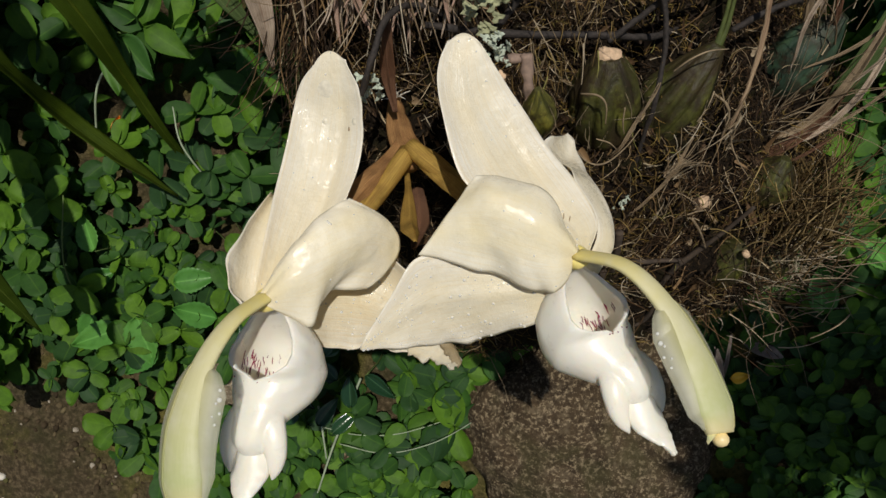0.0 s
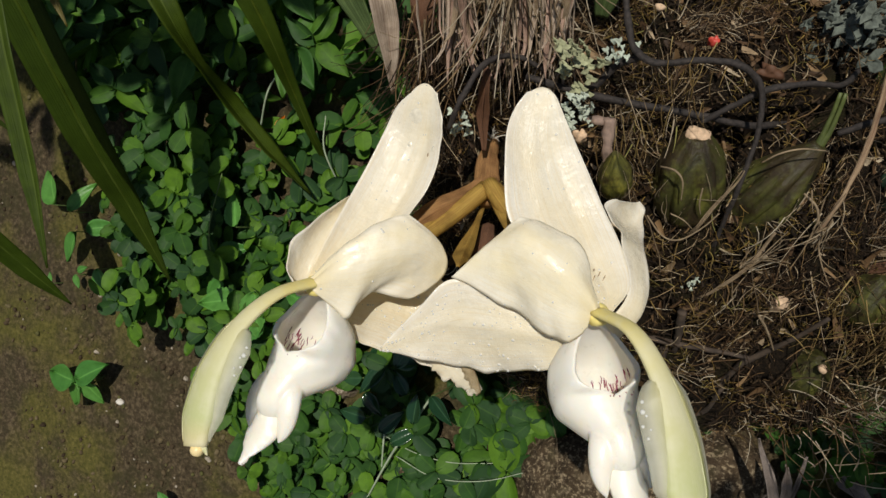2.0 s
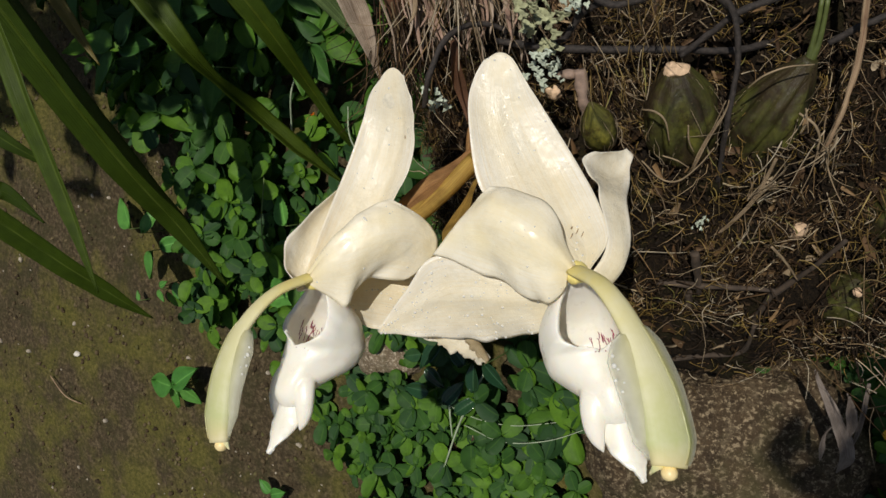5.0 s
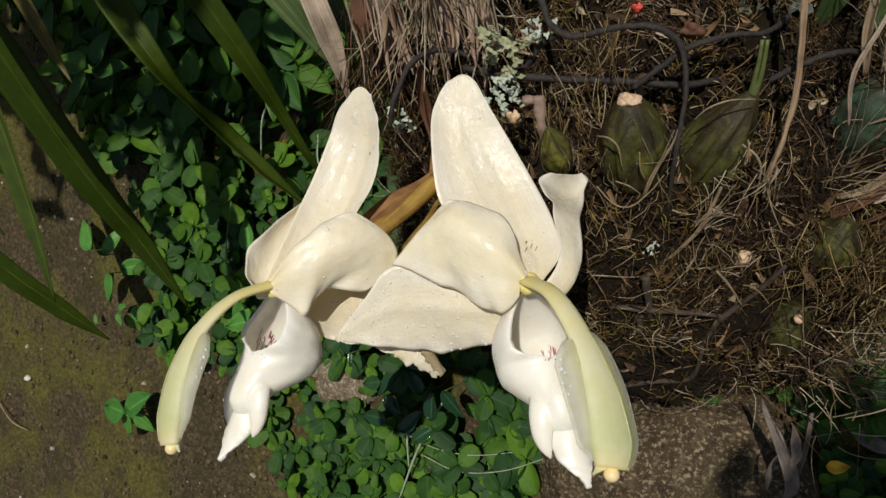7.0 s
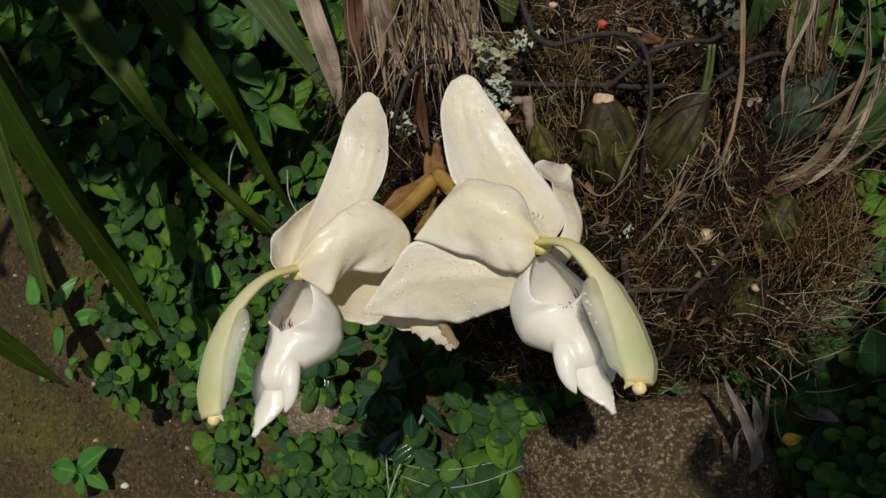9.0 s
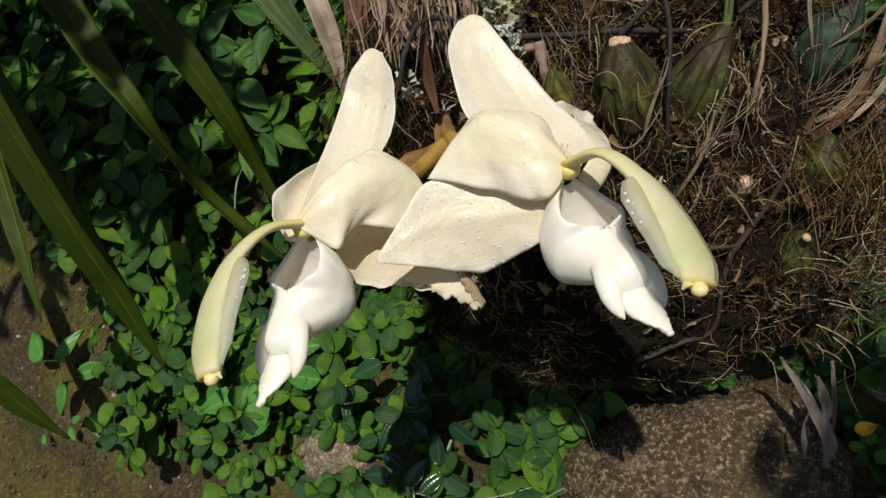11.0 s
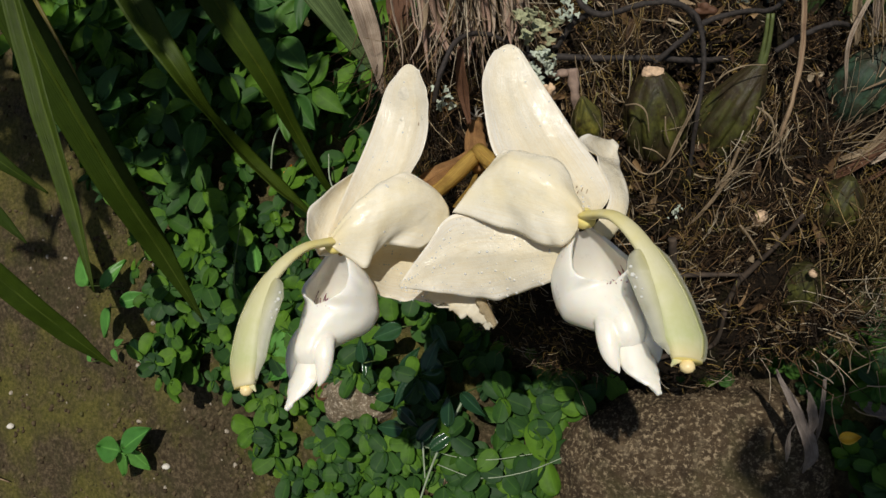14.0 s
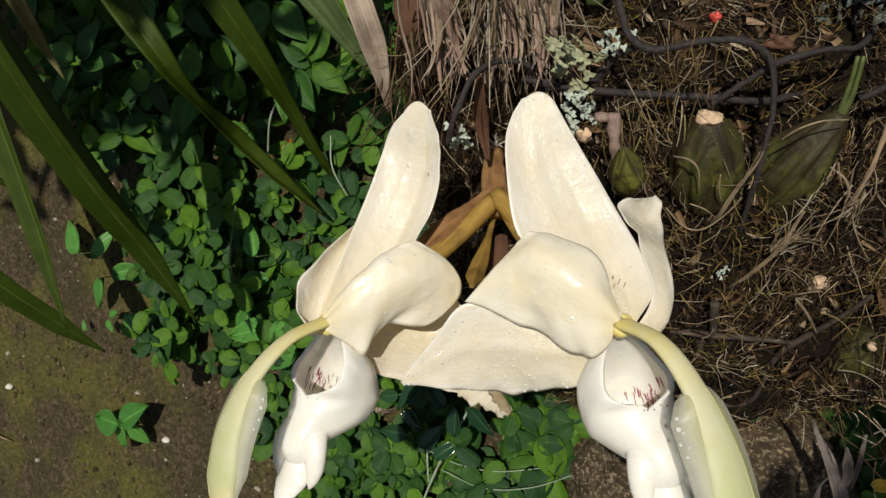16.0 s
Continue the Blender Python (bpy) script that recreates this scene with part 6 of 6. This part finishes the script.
# crumbs of earth over the bare soil, one mesh
def soil_crumbs(count):
    rnd = random.Random(404)
    ico = bmesh.new()
    bmesh.ops.create_icosphere(ico, subdivisions=1, radius=1)
    shape = np.array([v.co[:] for v in ico.verts])
    tris = [tuple(v.index for v in f.verts) for f in ico.faces]
    ico.free()
    verts, faces = [], []
    made = 0
    while made < count:
        x = rnd.uniform(-0.85, -0.10)
        y = rnd.uniform(-0.05, soil_edge(x) + 0.05)
        if wobble((x, y, 1), 26, 31) < rnd.uniform(-0.25, 0.15):
            continue
        r = 0.0007 + 0.0032 * rnd.random() ** 3
        at = bank_point(x, y, r * 0.15)
        spin = np.array(Euler((rnd.uniform(0, 6), rnd.uniform(0, 6), rnd.uniform(0, 6))).to_matrix())
        dents = 1 + np.array([rnd.uniform(-0.35, 0.3) for _ in range(len(shape))])
        base = len(verts)
        verts.extend(((shape * dents[:, None] * np.array((1, 0.8, 0.65)) * r) @ spin + at).tolist())
        faces.extend(tuple(base + k for k in t) for t in tris)
        made += 1
    data = bpy.data.meshes.new("soil_crumbs")
    data.from_pydata(verts, [], faces)
    data.polygons.foreach_set("use_smooth", [True] * len(faces))
    data.materials.append(MAT_CRUMB)
    tagged(new("soil_crumbs", data), "loose brown crumbs of earth on the bare soil", "soil", kind="stuff")


soil_crumbs(5200)


# ---- ground cover ----
def leaflet_grid(length, width, cup, kind="round", n=(9, 5), teeth=0):
    """A leaflet lying in x-y from the origin along x, with its own gentle fold."""
    nu, nv = n
    rows = []
    for i in range(nu):
        u = i / (nu - 1)
        if kind == "round":
            at = (1 - math.cos(math.pi * u)) / 2
            w = width * 0.5 * max(0.0, math.sin(math.pi * u)) ** 0.9 * (0.78 + 0.34 * at)
        else:
            at = u
            w = width * 0.5 * (math.sin(math.pi * u ** 0.75) ** 0.85) * (1 - 0.25 * u)
        if teeth:
            w *= 1 + 0.10 * (i % 2)
        w = max(w, 0.0002)
        rows.append([(length * at, (2 * j / (nv - 1) - 1) * w, cup * length * ((2 * j / (nv - 1) - 1) ** 2 * 0.22 - (at - 0.4) ** 2 * 0.35)) for j in range(nv)])
    return rows


def turned(rows, m):
    return [[tuple(m @ Vector(p)) for p in row] for row in rows]


def sprig_plan(seed, leaflets=4):
    """Where the leaflets of one sprig stand: their poses at the top of a thin stalk."""
    rnd = random.Random(seed)
    h = rnd.uniform(0.010, 0.046)
    top = Vector((rnd.uniform(-0.006, 0.006), rnd.uniform(-0.006, 0.006), h))
    out = []
    fan = [0.55, 2.6, -0.55, -2.6] if leaflets == 4 else [0.0, 2.1, -2.1]
    for a in fan[:leaflets]:
        a += rnd.uniform(-0.25, 0.25)
        tilt = rnd.uniform(-0.35, 0.30)
        m = Matrix.Translation(top) @ Matrix.Rotation(a, 4, "Z") @ Matrix.Rotation(tilt, 4, "Y") @ Matrix.Rotation(rnd.uniform(-0.35, 0.35), 4, "X")
        out.append((m, rnd.uniform(0.018, 0.024), rnd.uniform(0.62, 0.78), rnd.uniform(0.2, 1.0)))
    return top, out


def sprig(seed, leaflets=4):
    top, plan = sprig_plan(seed, leaflets)
    root = thing("cover_plant", "green four-leaved creeping plant on the bank" if leaflets == 4 else "green three-leaved creeping plant on the bank", "plant", group="ground cover plants")
    part("stalk", tube([(0, 0, -0.006), top * 0.5 + Vector((0.002, 0.001, 0)), top], [0.0006, 0.0005, 0.0004], 5, 7), MAT_STEM, root)
    for m, ln, w, cup in plan:
        part("leaflet", grid_mesh(turned(leaflet_grid(ln, ln * w, cup), m)), MAT_CLOVER, root)
    return root


def stand(x, y, lean, spin, size, rnd):
    """The pose of a plant that stands on the bank, between upright and square to it."""
    up = Vector(BANK_UP) * (1 - lean) + Vector((0, 0, 1)) * lean + Vector((rnd.gauss(0, 0.26), rnd.gauss(0, 0.26), rnd.gauss(0, 0.16)))
    q = up.normalized().to_track_quat("Z", "Y")
    return Matrix.Translation(bank_point(x, y)) @ q.to_matrix().to_4x4() @ Matrix.Rotation(spin, 4, "Z") @ Matrix.Scale(size, 4)


def planted(x, y):
    """Whether the cover grows here."""
    if y < soil_edge(x) + 0.035 * wobble((x, y, 0), 11, 9) + 0.022 * wobble((x, y, 0), 34, 10):
        return False
    if ((x - 0.106) / 0.084) ** 4 + ((y - 0.174) / 0.064) ** 4 < 1:
        return False
    if ((x - 0.075) / 0.14) ** 2 + ((y - 0.33) / 0.085) ** 2 < 1:
        return False
    if ((x + 0.165) / 0.03) ** 2 + ((y - 0.222) / 0.015) ** 2 < 1:
        return False
    if ((x + 0.092) / 0.040) ** 2 + ((y - 0.232) / 0.032) ** 2 < 1 and wobble((x, y, 5), 60, 8) < 0.15:
        return False
    if x < -0.06 and y > 0.33 and wobble((x, y, 3), 55, 17) < -0.05:
        return False
    return True


def plant_size(x, y):
    """Small plants by the soil, larger ones under the flowers and up the bank."""
    return float(np.interp(x, [-0.5, -0.25, -0.05, 0.12, 0.2], [0.74, 0.80, 0.80, 0.74, 0.64])) * float(np.interp(y, [0.2, 0.34, 0.42, 0.50], [1.0, 1.15, 1.6, 1.9]))


rc = random.Random(2024)
sprigs = [sprig(100 + s, 3 if s % 5 == 4 else 4) for s in range(8)]
used = set()
count = 0
while count < 290:
    x, y = rc.uniform(-0.50, 0.32), rc.uniform(0.08, 0.42)
    if not planted(x, y):
        continue
    m = stand(x, y, 0.25, rc.uniform(0, 6.3), plant_size(x, y) * rc.uniform(0.75, 1.2), rc)
    k = count % 8
    if k not in used:
        used.add(k)
        sprigs[k].matrix_basis = m
    else:
        copy_thing(sprigs[k], m)
    count += 1

# a clear four-leaved plant beside the large stone
beside = sprig(777, 4)
beside.matrix_basis = Matrix.Translation(bank_point(0.008, 0.196)) @ Vector(BANK_UP).to_track_quat("Z", "Y").to_matrix().to_4x4() @ Matrix.Rotation(1.5, 4, "Z") @ Matrix.Scale(1.35, 4)

# taller plants with pointed oval leaflets in the gaps between the strap leaves
def oval_plant(label, x, y, size, spin, leaflets=4):
    rnd = random.Random(int(900 * (x + y + 2)))
    top = bank_point(x, y, 0.062)
    root = thing("cover_plant", label, "plant", tuple(bank_point(x, y)), "ground cover plants")
    foot = bank_point(x, y, -0.004)
    part("stalk", tube([foot, (foot + top) / 2 + (0.004, 0.002, 0), top], [0.0009, 0.0008, 0.0006], 6, 9), MAT_STEM, root)
    face = (Vector(BANK_UP) + Vector((0.1, -0.1, 0.3))).normalized().to_track_quat("Z", "Y").to_matrix().to_4x4()
    for q in range(leaflets):
        turn = spin + (0.5, -0.5, 2.4, -2.4)[q] + rnd.uniform(-0.2, 0.2)
        m = Matrix.Translation(top) @ face @ Matrix.Rotation(turn, 4, "Z") @ Matrix.Translation((0.004, 0, 0)) @ Matrix.Rotation(rnd.uniform(-0.25, 0.3), 4, "Y") @ Matrix.Rotation(rnd.uniform(-0.3, 0.3), 4, "X")
        part("leaflet", thicken(turned(leaflet_grid(size * rnd.uniform(0.85, 1.1), size * 0.62, 0.5, "oval", (13, 7)), m), 0.0004), MAT_OVAL, root)
    return root


for x, y, size, spin, n in ((-0.222, 0.440, 0.042, 1.6, 4), (-0.205, 0.405, 0.038, -1.2, 3), (-0.420, 0.420, 0.042, 0.4, 4), (-0.300, 0.400, 0.036, 2.2, 3), (-0.260, 0.470, 0.038, 0.3, 4), (-0.345, 0.455, 0.040, 2.8, 4), (-0.190, 0.470, 0.036, 2.0, 4), (-0.470, 0.470, 0.040, 1.0, 4)):
    oval_plant("green plant with pointed oval leaflets, partly in the sun", x, y, size, spin, n)

# the many further sprigs, one mesh
verts, faces, uvs = [], [], []
plans = [sprig_plan(300 + s) for s in range(10)]
made = 0
while made < 6600:
    x, y = rc.uniform(-1.0, 0.70), rc.uniform(-0.02, 0.95)
    if not planted(x, y):
        continue
    m = stand(x, y, 0.25, rc.uniform(0, 6.3), plant_size(x, y) * rc.uniform(0.5, 1.3), rc)
    top, plan = plans[made % 10]
    for lm, ln, w, cup in plan:
        rows = leaflet_grid(ln * 1.15, ln * w * 0.85, cup, "oval", (7, 3)) if y > 0.37 else leaflet_grid(ln, ln * w, cup, n=(7, 3))
        base = len(verts)
        full = m @ lm
        for row in rows:
            verts.extend(tuple(full @ Vector(p)) for p in row)
        for i in range(6):
            for j in range(2):
                faces.append((base + i * 3 + j, base + (i + 1) * 3 + j, base + (i + 1) * 3 + j + 1, base + i * 3 + j + 1))
                uvs.extend(((i / 6, j / 2), ((i + 1) / 6, j / 2), ((i + 1) / 6, (j + 1) / 2), (i / 6, (j + 1) / 2)))
    made += 1
data = bpy.data.meshes.new("ground_cover")
data.from_pydata(verts, [], faces)
layer = data.uv_layers.new(name="uv")
layer.data.foreach_set("uv", [c for t in uvs for c in t])
data.polygons.foreach_set("use_smooth", [True] * len(faces))
data.materials.append(MAT_CLOVER_FAR)
tagged(new("ground_cover", data), "dense green creeping plants covering the bank", "ground cover", kind="stuff")


# ---- single plants, fallen leaves and unseen trees added for shade ----
def lone_leaf(name, label, category, x, y, lift, size, aim, material, kind="oval", teeth=0, cup=0.6, tilt=0.0, seed=1):
    """One leaf on a short stalk, turned by aim on the bank."""
    rnd = random.Random(seed)
    base = bank_point(x, y, lift)
    up = Vector(BANK_UP) + Vector((rnd.gauss(0, 0.12), rnd.gauss(0, 0.12), 0.15))
    m = Matrix.Translation(base) @ up.normalized().to_track_quat("Z", "Y").to_matrix().to_4x4() @ Matrix.Rotation(aim, 4, "Z") @ Matrix.Rotation(tilt, 4, "Y")
    root = thing(name, label, category, tuple(bank_point(x, y)))
    rows = leaflet_grid(size[0], size[1], cup, kind, (19, 7), teeth)
    part("blade", thicken(turned(rows, m), 0.0004), material, root)
    foot = bank_point(x, y, -0.004)
    if lift > 0.006:
        part("stalk", tube([foot, (foot + np.array(base)) / 2 + np.array((0.002, 0, 0)), base], [0.0007, 0.0006, 0.0005], 5, 8), MAT_STEM, root)
    return root


for q, (x, y, lift, ln, wd, aim) in enumerate([
        (-0.222, 0.268, 0.036, 0.040, 0.026, -1.4), (-0.236, 0.262, 0.032, 0.042, 0.022, -2.9), (-0.212, 0.250, 0.028, 0.034, 0.018, -2.6),
        (-0.270, 0.286, 0.030, 0.030, 0.020, 0.6), (-0.160, 0.262, 0.034, 0.038, 0.020, 3.1), (-0.252, 0.304, 0.034, 0.030, 0.020, 2.2), (-0.262, 0.271, 0.026, 0.030, 0.018, -2.0),
        (-0.195, 0.284, 0.030, 0.032, 0.020, 0.3), (-0.305, 0.330, 0.034, 0.030, 0.020, 0.9), (0.250, 0.240, 0.034, 0.034, 0.020, 1.8), (0.275, 0.275, 0.030, 0.030, 0.018, -0.6)]):
    lone_leaf("serrated_leaf", "bright green toothed leaf lit by the sun", "leaf", x, y, lift, (ln, wd), aim, MAT_SERRATE, "oval", 1, 0.5, 0.15, q)

# the seedling that stands alone on the soil
SEEDLINGS = [
        (-0.402, 0.188, 0.028, 0.040, 0.026, 1.0, 0.1), (-0.404, 0.186, 0.028, 0.046, 0.028, 3.4, 0.2), (-0.400, 0.184, 0.026, 0.036, 0.022, -2.0, 0.5), (-0.398, 0.186, 0.024, 0.030, 0.018, -1.0, 0.6),
                                                     (-0.470, 0.303, 0.022, 0.042, 0.024, 2.6, 0.1), (-0.446, 0.300, 0.026, 0.036, 0.020, 1.3, 0.2), (-0.426, 0.290, 0.022, 0.032, 0.018, 0.3, 0.2), (-0.440, 0.286, 0.020, 0.034, 0.018, -1.7, 0.3), (-0.408, 0.264, 0.020, 0.028, 0.018, -0.9, 0.2)]
SMALL_SEEDLINGS = [
        (-0.286, 0.116, 0.016, 0.018, 0.013, 2.6, 0.1), (-0.284, 0.115, 0.018, 0.018, 0.014, 0.6, 0.1), (-0.280, 0.112, 0.014, 0.015, 0.011, -1.0, 0.2),
                                                     (-0.440, 0.255, 0.012, 0.014, 0.009, -1.2, 0.3), (-0.436, 0.258, 0.014, 0.012, 0.008, 0.8, 0.2), (-0.470, 0.246, 0.012, 0.012, 0.007, 2.2, 0.2)]
for q, (x, y, lift, ln, wd, aim, tilt) in enumerate(SEEDLINGS + SMALL_SEEDLINGS):
    lone_leaf("seedling_leaf", "fresh green seedling leaf standing on bare soil", "leaf", x, y, lift, (ln, wd), aim, MAT_SERRATE, "oval", 0, 0.5, tilt, 40 + q)

# the glossy small-leaved creeper by the stones
rg = random.Random(8)
for q, (x, y) in enumerate([(-0.078, 0.221), (-0.084, 0.204), (-0.107, 0.223), (-0.123, 0.250), (-0.101, 0.264), (-0.064, 0.245), (-0.135, 0.260), (-0.078, 0.243), (-0.097, 0.238),
                            (-0.070, 0.232), (-0.090, 0.252), (-0.112, 0.240), (-0.060, 0.215), (-0.095, 0.215), (-0.118, 0.232), (-0.082, 0.262), (-0.050, 0.232), (-0.072, 0.200)]):
    lone_leaf("glossy_leaf", "small glossy dark green leaf of a creeper", "leaf", x + rg.uniform(-0.004, 0.004), y + rg.uniform(-0.004, 0.004), rg.uniform(0.030, 0.062), (rg.uniform(0.020, 0.030), rg.uniform(0.011, 0.016)),
              rg.uniform(0, 6.3), MAT_GLOSSY, "oval", 0, 0.4, rg.uniform(-0.3, 0.4), 80 + q)

for q, (x, y, lift, ln, wd, aim, mat, lab) in enumerate([
        (0.1985, 0.2098, 0.024, 0.013, 0.009, 0.4, MAT_YELLOW, "yellow fallen leaf under the root ball"), (-0.237, 0.361, 0.020, 0.016, 0.008, 1.4, MAT_ORANGE, "orange fallen leaf among green plants"),
        (-0.251, 0.296, 0.012, 0.010, 0.008, 0.2, MAT_BROWN_LEAF, "brown fallen leaf among green plants"), (-0.144, 0.320, 0.018, 0.010, 0.008, 0.9, MAT_RED, "dark red fallen petal in the shade"),
        (-0.227, 0.343, 0.014, 0.014, 0.010, 2.2, MAT_STICK, "light brown fallen leaf among green plants"), (-0.327, 0.383, 0.044, 0.020, 0.010, 1.7, MAT_ORANGE, "orange fallen leaf among green plants"),
        (-0.200, 0.225, 0.010, 0.022, 0.016, 0.9, MAT_BROWN_LEAF, "brown fallen leaf by a stone")]):
    lone_leaf("fallen_leaf", lab, "fallen leaf", x, y, lift, (ln, wd), aim, mat, "oval", 0, 1.0, 0.1, 120 + q)


def runner(points, radius, label, material=None):
    solo("runner", tube([bank_point(x, y, h) for x, y, h in points], [radius, radius, radius * 0.7], 6, 26), material or MAT_RUNNER, label, "plant stem", group="thin runners")


runner([(-0.058, 0.226, 0.03), (-0.070, 0.205, 0.034), (-0.081, 0.186, 0.030), (-0.097, 0.158, 0.022)], 0.0010, "pale thin runner over the green plants")
runner([(-0.088, 0.200, 0.03), (-0.060, 0.197, 0.036), (-0.030, 0.196, 0.036), (0.001, 0.199, 0.028)], 0.0004, "pale thin runner over the green plants")
runner([(-0.090, 0.212, 0.03), (-0.086, 0.198, 0.034), (-0.085, 0.182, 0.030)], 0.0008, "pale thin runner over the green plants")
runner([(-0.075, 0.190, 0.03), (-0.040, 0.186, 0.036), (-0.004, 0.190, 0.036), (0.026, 0.197, 0.024)], 0.0004, "pale thin runner beside the stone")
runner([(-0.160, 0.330, 0.03), (-0.172, 0.352, 0.05), (-0.180, 0.372, 0.045)], 0.0007, "thin grass stalk in the shade")
runner([(-0.272, 0.270, 0.02), (-0.270, 0.300, 0.045), (-0.262, 0.335, 0.05)], 0.0006, "thin green stalk among the plants", MAT_STEM)
runner([(-0.240, 0.360, 0.04), (-0.225, 0.385, 0.055), (-0.205, 0.405, 0.045)], 0.0008, "thin grass stalk in the shade")
runner([(-0.640, 0.170, 0.004), (-0.610, 0.155, 0.006), (-0.585, 0.150, 0.004)], 0.0009, "dry straw lying on bare soil", MAT_STICK)


def shade_tree(label, base, reach, tops, leaves, spread, seed):
    """An unseen leafy tree, added so that its low branches shade parts of the bank."""
    rnd = random.Random(seed)
    base = np.array((base[0], base[1], float(bank(*base))))
    top = np.array((*reach, 1.5 + base[2]))
    root = thing("overhanging_tree", label, "tree", tuple(base))
    part("trunk", tube([base - (0, 0, 0.03), base * 0.6 + top * 0.4 + (0.01, 0.01, 0), top], [0.045, 0.036, 0.022], 12, 18, rough=0.2), MAT_STICK, root)
    tops = [np.array(q) for q in tops]
    for q, end in enumerate(tops):
        start = base + (top - base) * (0.72 + 0.02 * q)
        part("limb", tube([start, (start + end) / 2 + (0, 0, 0.10), end], [0.012, 0.008, 0.003], 7, 14), MAT_STICK, root)
    verts, faces = [], []
    for q in range(leaves):
        c = tops[q % len(tops)] + np.array([rnd.gauss(0, spread), rnd.gauss(0, spread * 0.85), rnd.gauss(0, 0.04)])
        ln, wd = rnd.uniform(0.045, 0.075), rnd.uniform(0.020, 0.034)
        m = Matrix.Translation(c) @ Euler((rnd.gauss(0, 0.6), rnd.gauss(0, 0.6), rnd.uniform(0, 6.3))).to_matrix().to_4x4()
        rows = leaflet_grid(ln, wd, 0.6, "oval", (7, 3))
        b = len(verts)
        for row in rows:
            verts.extend(tuple(m @ Vector(p) - Vector(root["base"])) for p in row)
        faces.extend((b + i * 3 + j, b + (i + 1) * 3 + j, b + (i + 1) * 3 + j + 1, b + i * 3 + j + 1) for i in range(6) for j in range(2))
    data = bpy.data.meshes.new("crown")
    data.from_pydata(verts, [], faces)
    data.materials.append(MAT_CLOVER_FAR)
    crown = new("crown", data)
    crown.parent = root
    crown["kind"] = "stuff"


# Out of view, added only to shade the upper left bank.
shade_tree("unseen leafy tree added to shade the upper left of the bank", (-1.30, 0.02), (-1.24, 0.12),
           [(-0.635, -0.005, 0.98), (-0.515, 0.035, 1.00), (-0.395, 0.055, 1.02), (-0.330, -0.020, 1.04), (-0.225, -0.010, 1.04), (-0.440, -0.030, 1.02), (-0.455, 0.145, 1.06), (-0.735, -0.025, 1.00), (-0.575, 0.145, 1.06)], 310, 0.050, 99)
# Unseen stand-in for a person's moving shadow, lower right; also darkens the upper right.
shade_tree("unseen leafy tree added to darken the right of the bank", (1.30, -0.10), (1.24, 0.00),
           [(0.310, -0.310, 1.04), (0.330, -0.320, 1.04), (0.375, -0.295, 1.04), (0.440, -0.290, 1.04), (0.340, -0.365, 1.06), (0.510, -0.280, 1.05), (0.375, 0.050, 1.04), (0.445, 0.060, 1.05), (0.410, 0.115, 1.06)], 330, 0.034, 55)
